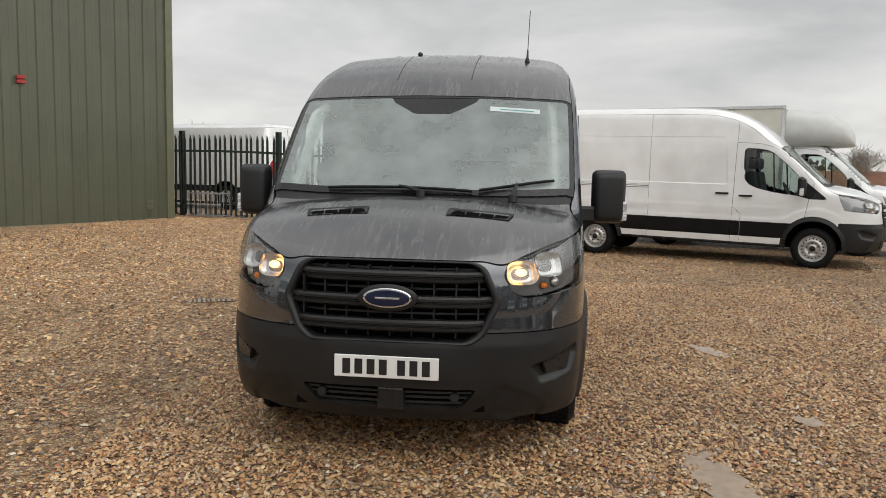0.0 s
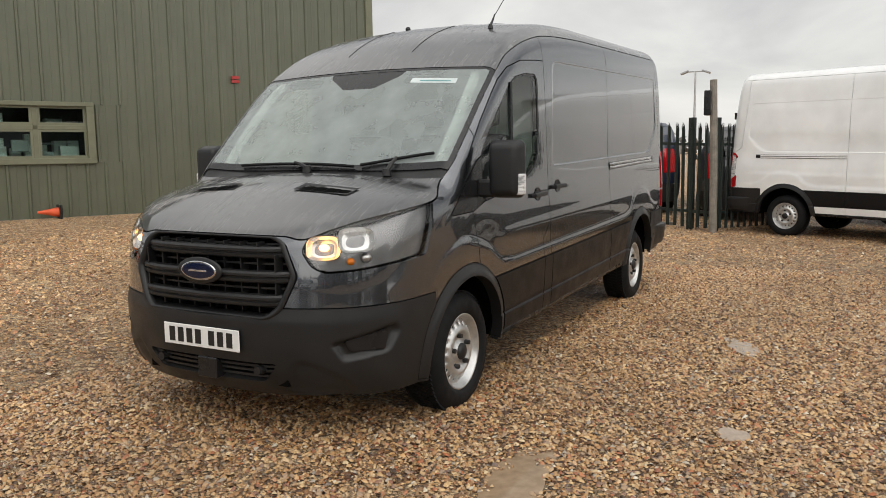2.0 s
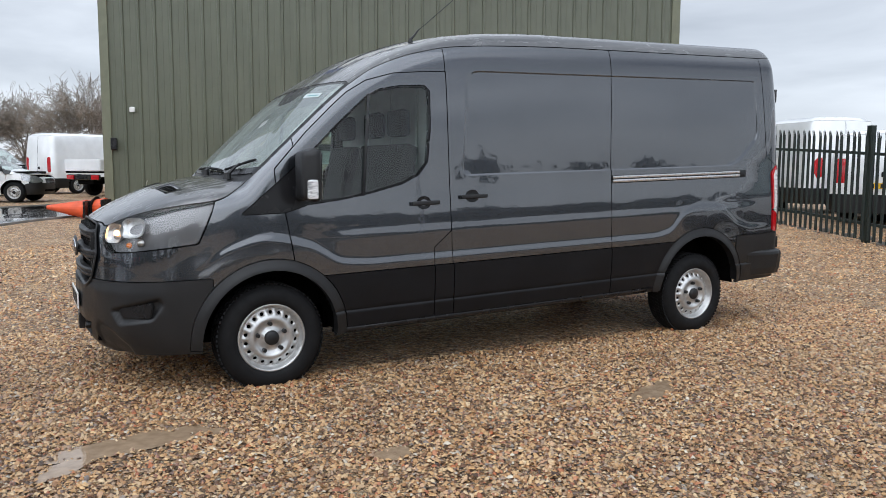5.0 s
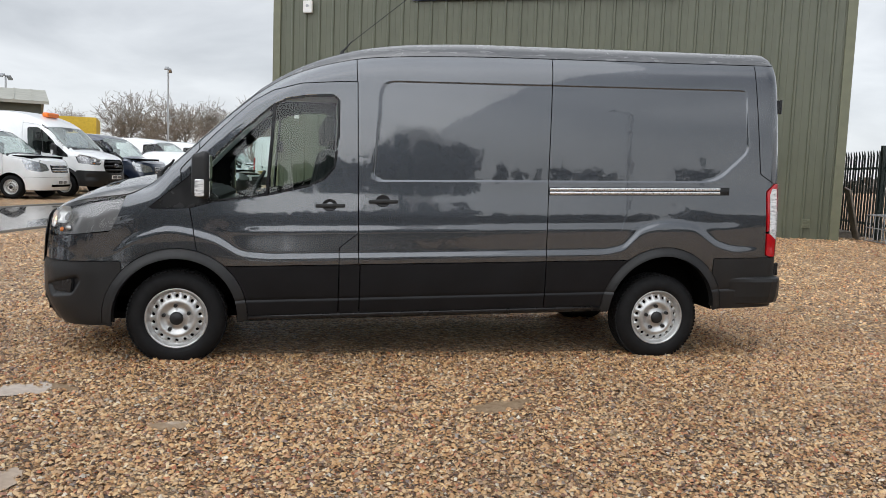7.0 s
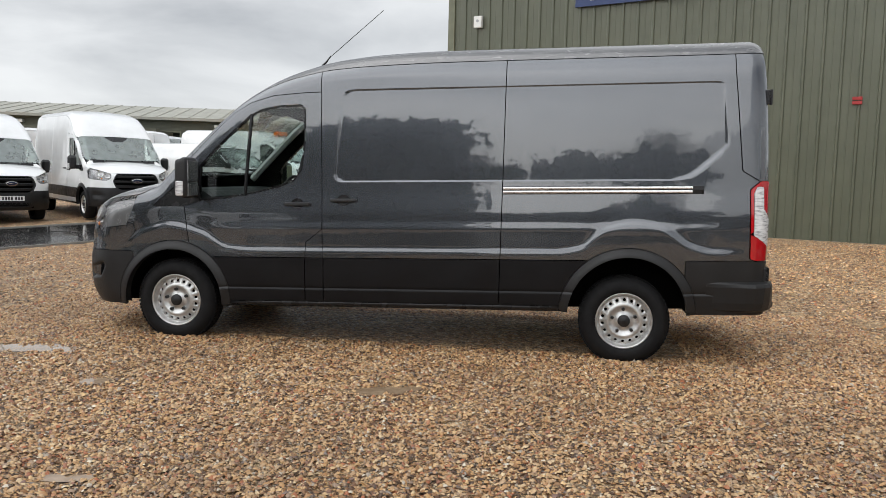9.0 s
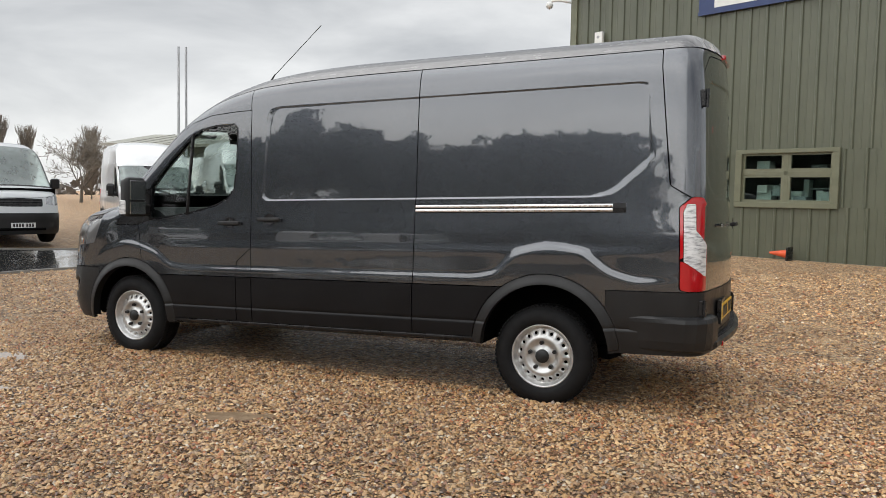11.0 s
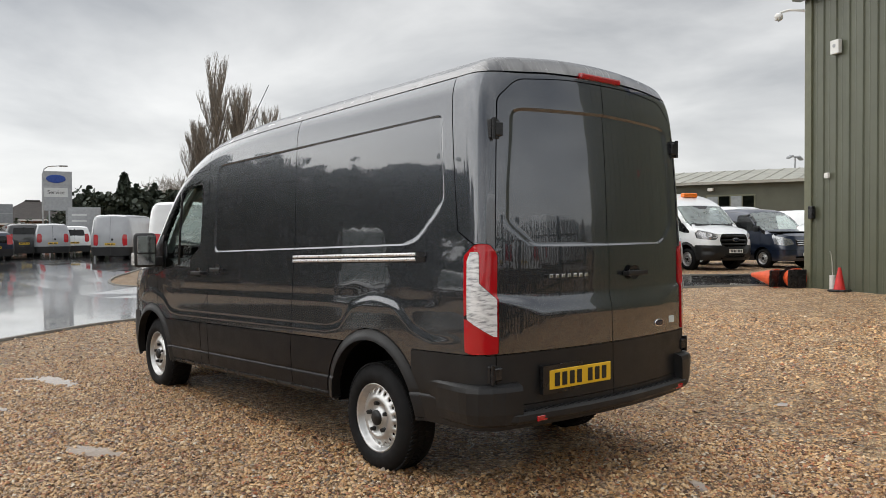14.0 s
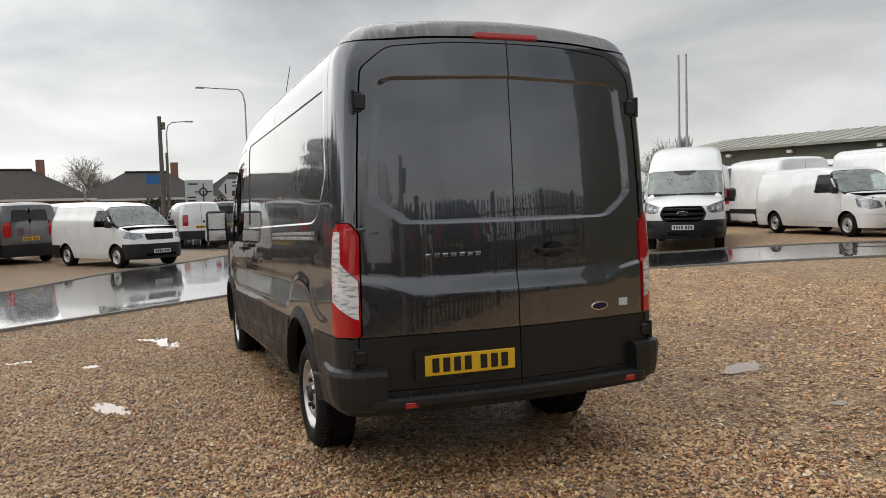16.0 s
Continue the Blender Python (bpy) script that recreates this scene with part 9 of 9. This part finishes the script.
def lettering(words, size, m, mat, parent):
    """Raised letters in the built-in font, centred on m."""
    cu = bpy.data.curves.new("lettering", "FONT")
    cu.body, cu.size, cu.extrude, cu.align_x = words, size, 0.004, "CENTER"
    tmp = bpy.data.objects.new("lettering", cu)
    me = bpy.data.meshes.new_from_object(tmp)
    bpy.data.objects.remove(tmp)
    me.materials.clear()
    me.materials.append(mat)
    me.transform(m)
    ob = new("lettering", me)
    ob.parent = parent
    return ob


DARK_INK = simple("dark_sign_ink", (0.02, 0.02, 0.025), 0.5)
BROWN_SIGN = simple("brown_sign_patch", (0.16, 0.03, 0.02), 0.5)
x, y = polar(2.93, 9.31, -174.6, 62)
rs_ = board(x, y, face_yard(x, y) + 180, 2.05, 1.95, 3.80, WHITE_ROADSIGN, "square white roundabout sign with dark lines", [(0.3, 2.55, 0.09, 0.9, DARK_INK), (0.68, 2.9, 0.5, 0.08, DARK_INK), (-0.1, 2.9, 0.4, 0.08, DARK_INK), (-0.45, 3.5, 0.7, 0.1, DARK_INK), (-0.55, 2.5, 0.6, 0.1, DARK_INK), (-0.55, 2.25, 0.6, 0.1, DARK_INK), (0.3, 3.35, 0.07, 0.4, DARK_INK)])
bm = bmesh.new()
pts = [(0.3 + 0.27 * math.cos(a), -0.05, 2.9 + 0.27 * math.sin(a)) for a in np.linspace(0, 2 * math.pi, 21)]
tube(bm, pts, 0.05, 5, False)
part("roundabout_ring", bm, DARK_INK, rs_)
x, y = polar(3.1, 9.2, -171.4, 60)
board(x, y, face_yard(x, y) + 180, 2.35, 2.1, 3.5, WHITE_ROADSIGN, "white direction sign with a pointed end", [(-0.25, 3.28, 1.05, 0.10, DARK_INK), (-0.15, 3.0, 1.3, 0.10, DARK_INK), (-0.1, 2.45, 1.45, 0.40, BROWN_SIGN), (0.88, 2.78, 0.25, 0.25, DARK_INK), (-1.27, 2.8, 0.12, 0.7, DARK_INK)], arrow=True)
x, y = polar(3.1, 9.2, -169.6, 61)
board(x, y, face_yard(x, y) + 180, 1.3, 2.1, 3.4, GREY_SIGN, "grey back of a road sign", [(0, 2.75, 1.3, 0.05, GALV)])
x, y = polar(3.37, 9.06, -166.15, 58)
tot = board(x, y, face_yard(x, y) + 180, 1.7, 2.9, 5.5, CABINET_GREY, "tall grey dealer totem sign with a blue oval", [(-0.1, 4.1, 1.4, 0.6, WHITE_ROADSIGN)], name="totem_sign")
lettering("Service", 0.36, Matrix.Translation((-0.1, -0.047, 3.99)) @ Matrix.Rotation(math.pi / 2, 4, "X"), DARK_INK, tot)
bm = bmesh.new()
oval(bm, Matrix.Translation((-0.1, -0.04, 5.0)), 0.58, 0.27, 0.03, 28, 0.1)
part("blue_oval", bm, simple("blue_sign_oval", (0.015, 0.06, 0.30), 0.3), tot)
bm = bmesh.new()
box(bm, 0.70, 0.86, -0.02, 0.05, 0.0, 5.5)
part("side_post", bm, CABINET_GREY, tot)
x, y = polar(3.37, 9.06, -164.6, 57)
board(x, y, face_yard(x, y) + 180, 2.0, 1.2, 3.1, CABINET_GREY, "grey site board with white marks", [(-0.3, 2.6, 0.9, 0.12, WHITE_ROADSIGN), (-0.3, 2.2, 0.9, 0.12, WHITE_ROADSIGN)], name="site_board")


def flood_mast(x, y, h, label):
    r = empty("floodlight_mast", pose(x, y, 0), label, "floodlight", "floodlight masts")
    bm = bmesh.new()
    tube(bm, [(0, 0, 0), (0, 0, h)], [0.11, 0.06], 8)
    part("mast", bm, GALV, r)
    bm = bmesh.new()
    box(bm, -0.8, 0.8, -0.04, 0.04, h - 0.05, h + 0.03)
    part("crossbar", bm, GALV, r)
    for s in (-1, 1):
        bm = bmesh.new()
        box(bm, -0.3, 0.3, -0.15, 0.15, -0.07, 0.07, 0.03, m=Matrix.Translation((0.75 * s, 0, h - 0.05)) @ Matrix.Rotation(0.35 * s, 4, "Y"))
        part("floodlight", bm, GREY_SIGN, r)
    return r


x, y = polar(6.78, 1.85, -98.57, 66)
flood_mast(x, y, 8.7, "tall twin floodlight mast")
x, y = polar(6.78, 1.85, -94.9, 120)
flood_mast(x, y, 9.2, "distant twin floodlight mast")
x, y = polar(4.2, 8.5, -114.88, 62)
flood_mast(x, y, 6.9, "twin floodlight mast before the hall")
x, y = polar(3.55, -2.6, -11.5, 60)
flood_mast(x, y, 7.0, "distant twin floodlight mast beyond the fence")
for az in (-141.0, -141.5):
    x, y = polar(1.96, 9.74, az, 34)
    bm = bmesh.new()
    tube(bm, [(0, 0, 0), (0, 0, 7.0)], [0.06, 0.045], 8)
    ob = part("flag_pole", bm, GALV)
    ob.matrix_world = pose(x, y, gz(x, y))
    tagged(ob, "slim bare grey flag pole", "pole", "flag poles")


# ---- trees ----
def seg_mesh(name, segs, mat, sides, least=0.0):
    A, B = np.array([t[0] for t in segs], float), np.array([t[1] for t in segs], float)
    R = np.maximum(np.array([t[2:] for t in segs], float), least)
    d = B - A
    d /= np.maximum(np.linalg.norm(d, axis=1, keepdims=True), 1e-9)
    x = np.cross(d, (0.3, 0.5, 0.8))
    x /= np.maximum(np.linalg.norm(x, axis=1, keepdims=True), 1e-9)
    y = np.cross(d, x)
    t = 2 * math.pi * np.arange(sides) / sides
    ring = x[:, None] * np.cos(t)[None, :, None] + y[:, None] * np.sin(t)[None, :, None]
    v = np.concatenate([A[:, None] + ring * R[:, :1, None], B[:, None] + ring * R[:, 1:, None]], 1).reshape(-1, 3)
    k, o = np.arange(sides), (np.arange(len(A)) * 2 * sides)[:, None]
    f = np.stack([o + k, o + (k + 1) % sides, o + sides + (k + 1) % sides, o + sides + k], -1).reshape(-1, 4)
    me = bpy.data.meshes.new(name)
    me.from_pydata(v.tolist(), [], f.tolist())
    me.materials.append(mat)
    return me


def bare_tree(seed, height, least=0.016, wide=0.42):
    """A round-headed winter tree: limbs that fan out and fork into fine twigs."""
    r = random.Random(seed)
    limbs, twigs = [], []

    def fork(p, d, length, rad, level):
        q = p
        steps = 3 if level < 4 else 1
        for i in range(steps):
            d = (d + Vector((r.uniform(-1, 1), r.uniform(-1, 1), r.uniform(-0.6, 0.8))) * 0.20).normalized()
            e = q + d * length / steps
            (limbs if level < 2 else twigs).append((q, e, rad * (1 - i * 0.22), rad * (1 - (i + 1) * 0.22)))
            if level < 4:
                for _ in range((1 if i else 0) if level == 3 else 2 if level > 0 or i > 0 else 1):
                    side = Vector((r.gauss(0, 1), r.gauss(0, 1), r.gauss(0.15, 0.6))).normalized()
                    fork(e, (d * 0.62 + side * 0.62).normalized(), length * r.uniform(0.50, 0.72), rad * 0.45, level + 1)
            q = e

    trunk_top = Vector((r.uniform(-0.1, 0.1), r.uniform(-0.1, 0.1), height * 0.20))
    limbs.append((Vector((0, 0, 0)), trunk_top, height * 0.024, height * 0.018))
    n = 5
    for k in range(n):
        a = 2 * math.pi * (k + r.uniform(-0.3, 0.3)) / n
        d = Vector((math.cos(a) * wide, math.sin(a) * wide, 1)).normalized() if k else Vector((0.05, 0, 1))
        fork(trunk_top, d, height * r.uniform(0.40, 0.52), height * 0.011, 0)
    k = height / max(b.z for _, b, _, _ in limbs + twigs)
    sc = lambda segs: [(a * k, b * k, ra, rb) for a, b, ra, rb in segs]
    return seg_mesh("trunk", sc(limbs), BARK, 5), seg_mesh("crown", sc(twigs), TWIG, 3, least)


def poplar(seed, height, width, least=0.014):
    """A tall, narrow tree: a bundle of near-upright limbs thick with fine twigs."""
    r = random.Random(seed)
    limbs, twigs = [(Vector((0, 0, 0)), Vector((0, 0, height * 0.8)), height * 0.012, height * 0.003)], []
    for i in range(85):
        h0 = height * r.uniform(0.05, 0.78)
        a = r.uniform(0, 6.283)
        reach = width * r.uniform(0.12, 0.46) * (1 - 0.45 * (h0 / height) ** 2)
        tip = min(height * r.uniform(0.93, 1.0), h0 + height * r.uniform(0.14, 0.26))
        prev = Vector((0, 0, h0))
        for k in range(1, 7):
            f = k / 6
            q = Vector((math.cos(a) * reach * math.sqrt(f) + r.uniform(-0.1, 0.1), math.sin(a) * reach * math.sqrt(f) + r.uniform(-0.1, 0.1), h0 + (tip - h0) * f))
            limbs.append((prev, q, 0.035 * (1 - f) + 0.014, 0.035 * (1 - f) + 0.010))
            for _ in range(9):
                s0 = prev + (q - prev) * r.random()
                b = r.uniform(0, 6.283)
                l = r.uniform(0.6, 1.9) * (1.2 - 0.5 * f)
                e = s0 + Vector((math.cos(b) * 0.24 * l, math.sin(b) * 0.24 * l, l))
                if e.z < height * 1.01:
                    twigs.append((s0, e, least, least * 0.6))
            prev = q
    return seg_mesh("trunk", limbs, BARK, 4), seg_mesh("crown", twigs, TWIG, 3)


def leaf_mesh(name, n, shape, mat, size, seed):
    """A crown of many small leaf clumps; shape gives a random place."""
    r = np.random.RandomState(seed)
    c = np.array([shape(r) for _ in range(n)])
    a, b = r.normal(size=(n, 3)), r.normal(size=(n, 3))
    a /= np.linalg.norm(a, axis=1, keepdims=True)
    b = np.cross(a, b)
    b /= np.linalg.norm(b, axis=1, keepdims=True)
    s = size * r.uniform(0.5, 1.3, (n, 1))
    v = np.stack([c + a * p * s + b * q * s for p, q in ((-1, -0.5), (0.2, -0.7), (1, 0), (0.1, 0.7), (-0.9, 0.4))], 1).reshape(-1, 3)
    f = np.arange(n * 5).reshape(n, 5)
    me = bpy.data.meshes.new(name)
    me.from_pydata(v.tolist(), [], f.tolist())
    me.materials.append(mat)
    return me


def plant(meshes, x, y, ang, scale, name, label, group, category="tree", sz=None):
    r = empty(name, pose(x, y, gz(x, y), 0, 0, ang), label, category, group)
    for me in meshes:
        ob = new(me.name.split(".")[0], me)
        ob.parent = r
        ob.scale = (scale, scale, sz or scale)
    return r


TREES = [bare_tree(3, 9.0), bare_tree(8, 9.0, wide=0.34), bare_tree(21, 8.0, wide=0.55)]
POPLARS = [poplar(2, 20.0, 6.2), poplar(9, 17.0, 5.4), poplar(14, 13.0, 5.0)]
for az, d, k, sc in ((-154.45, 78, 0, 0.93), (-152.9, 80, 1, 0.96), (-150.9, 82, 1, 0.86), (-155.6, 80, 2, 0.95), (-147.7, 84, 2, 0.66), (-146.6, 86, 2, 0.60), (-144.6, 84, 2, 0.60), (-142.9, 88, 2, 0.56), (-139.0, 95, 2, 0.62)):
    x, y = polar(5.04, 7.7, az, d)
    plant(POPLARS[k], x, y, az * 7, sc, "poplar_tree", "tall bare poplar with upright twigs", "poplars beyond the lot")
rr = random.Random(17)
for az, d, k, sc in ([(-101.3, 85, 0, 0.92), (-104.6, 100, 1, 0.85), (-97.6, 82, 1, 0.90), (-95.4, 88, 2, 1.05), (-93.0, 86, 0, 0.95), (-90.8, 88, 1, 1.0), (-88.4, 82, 2, 1.15), (-86.6, 80, 0, 1.1), (-85.0, 78, 1, 1.1), (-83.2, 80, 2, 1.1), (-99.5, 110, 2, 1.0), (-106.5, 115, 0, 0.8)]
                     ):
    x, y = polar(6.78, 1.85, az, d)
    plant(TREES[k], x, y, az * 11, sc, "bare_tree", "leafless winter tree with fine twigs", "bare trees")
for az, d, k, sc in ((177.0, 95, 0, 0.90), (-173.0, 110, 1, 0.7), (-165.4, 100, 2, 0.85), (-160.5, 105, 0, 1.0), (-158.6, 100, 1, 0.95), (-143.0, 70, 2, 0.80), (20.9, 80, 2, 0.62), (-24.1, 75, 0, 0.6), (-13.5, 85, 1, 0.5)):
    ex, ey = (1.96, 9.74) if abs(az) > 90 else (0.73, -3.74)
    x, y = polar(ex, ey, az, d)
    plant(TREES[k], x, y, az * 13, sc, "bare_tree", "leafless winter tree with fine twigs", "bare trees")
for az, d, k, sc in ((-20.4, 90, 1, 0.5), (82, 72, 0, 1.2), (98, 72, 2, 1.3)):
    x, y = polar(2, 3, az, d)
    plant(TREES[k], x, y, az * 5, sc, "bare_tree", "leafless winter tree with fine twigs", "bare trees")


def conifer_shape(h, w):
    def f(r):
        t = r.uniform(0, 1) ** 1.3
        a = r.uniform(0, 6.283)
        rad = w * (1 - t) ** 0.8 * math.sqrt(r.uniform(0.25, 1)) * (0.8 + 0.3 * math.sin(5 * a + 9 * t))
        return np.array([rad * math.cos(a), rad * math.sin(a), h * (0.06 + 0.94 * t)])
    return f


def clump_shape(w, h):
    def f(r):
        p = r.normal(size=3)
        p /= np.linalg.norm(p)
        rad = r.uniform(0.55, 1.0) * (0.8 + 0.25 * math.sin(3 * p[0] + 7 * p[1]))
        return np.array([p[0] * w * rad, p[1] * w * rad, h * 0.5 + p[2] * h * 0.5 * rad])
    return f


CON = [leaf_mesh("crown", 2000, conifer_shape(6.0, 1.9), HEDGE, 0.24, 4), leaf_mesh("crown", 2200, clump_shape(2.6, 5.0), HEDGE, 0.25, 6)]
CON_FAR = [leaf_mesh("crown", 700, conifer_shape(6.0, 1.9), HEDGE, 0.40, 4), leaf_mesh("crown", 750, clump_shape(2.6, 5.0), HEDGE, 0.42, 6)]
STEM = seg_mesh("trunk", [(Vector((0, 0, 0)), Vector((0, 0, 4.0)), 0.18, 0.05)], BARK, 6)
for az, d, k, sc in ((-163.4, 88, 1, 1.25), (-162.2, 90, 1, 1.15), (-161.3, 90, 0, 1.3), (-160.4, 92, 1, 1.35), (-159.2, 90, 1, 1.35), (-158.0, 92, 1, 1.2), (-157.0, 95, 1, 1.0), (-155.8, 95, 1, 0.9), (-164.8, 95, 1, 0.9)):
    x, y = polar(4.2, 8.5, az, d)
    plant((STEM, CON[k]), x, y, az * 3, sc, "evergreen_tree", "dark bushy evergreen tree", "evergreens by the road")
# tall evergreens on the far side of the road
er = random.Random(23)
for k in range(70):
    az = 40 + k * 1.79 + er.uniform(-1, 1)
    d = er.uniform(46, 66)
    x, y = polar(2, 3, az, d)
    plant((STEM, CON_FAR[er.random() < 0.8]), x, y, az * 3, er.uniform(1.3, 2.5) if az > 100 else er.uniform(0.7, 1.3) if az > 76 else er.uniform(0.6, 1.0), "evergreen_tree", "dark bushy evergreen tree", "evergreens beyond the road")
x, y = polar(1.02, 4.4, 66, 45)
street_lamp(x, y, 9.0, 60, 1.6, "tall grey street lamp across the road")


def hedge_line(ex, ey, az0, az1, d, h, seed, label):
    (xa, ya), (xb, yb) = polar(ex, ey, az0, d), polar(ex, ey, az1, d)

    def f(r):
        t = r.uniform(0, 1)
        top_ = h * (0.85 + 0.15 * math.sin(t * 40) + 0.08 * math.sin(t * 97))
        return np.array([xa + (xb - xa) * t + r.uniform(-0.8, 0.8), ya + (yb - ya) * t + r.uniform(-0.8, 0.8), r.uniform(0, 1) ** 0.7 * top_])
    me = leaf_mesh("hedge", int(170 * math.hypot(xb - xa, yb - ya)), f, HEDGE, 0.15, seed)
    tagged(new("hedge", me), label, "hedge", kind="stuff")


hedge_line(2.5, 9.5, -178.5, -164.0, 72, 2.7, 31, "long dark clipped hedge along the road")
hedge_line(2.0, 9.7, 171.0, 178.0, 66, 1.6, 33, "low dark hedge before the bungalow")
# far woods all round, as a low uneven belt


def woods(n, r0, r1, hmax, label, mat, size, seed, az0=0, az1=360):
    r = np.random.RandomState(seed)

    def f(q):
        a = radians(q.uniform(az0, az1))
        d = q.uniform(r0, r1)
        top_ = hmax * (0.55 + 0.25 * math.sin(a * 23) + 0.2 * math.sin(a * 57 + 1))
        return np.array([d * math.sin(a), 3 + d * math.cos(a), q.uniform(0, 1) * max(top_, 1.0)])
    me = leaf_mesh("far_woods", n, f, mat, size, seed)
    tagged(new("far_woods", me), label, "woods", kind="stuff")


WOODS = simple("hazy_winter_woods", (0.13, 0.115, 0.10), 0.9, vary=0.3, scale=0.2)
woods(9000, 150, 190, 5.0, "low brown belt of distant winter woods", WOODS, 1.0, 41)
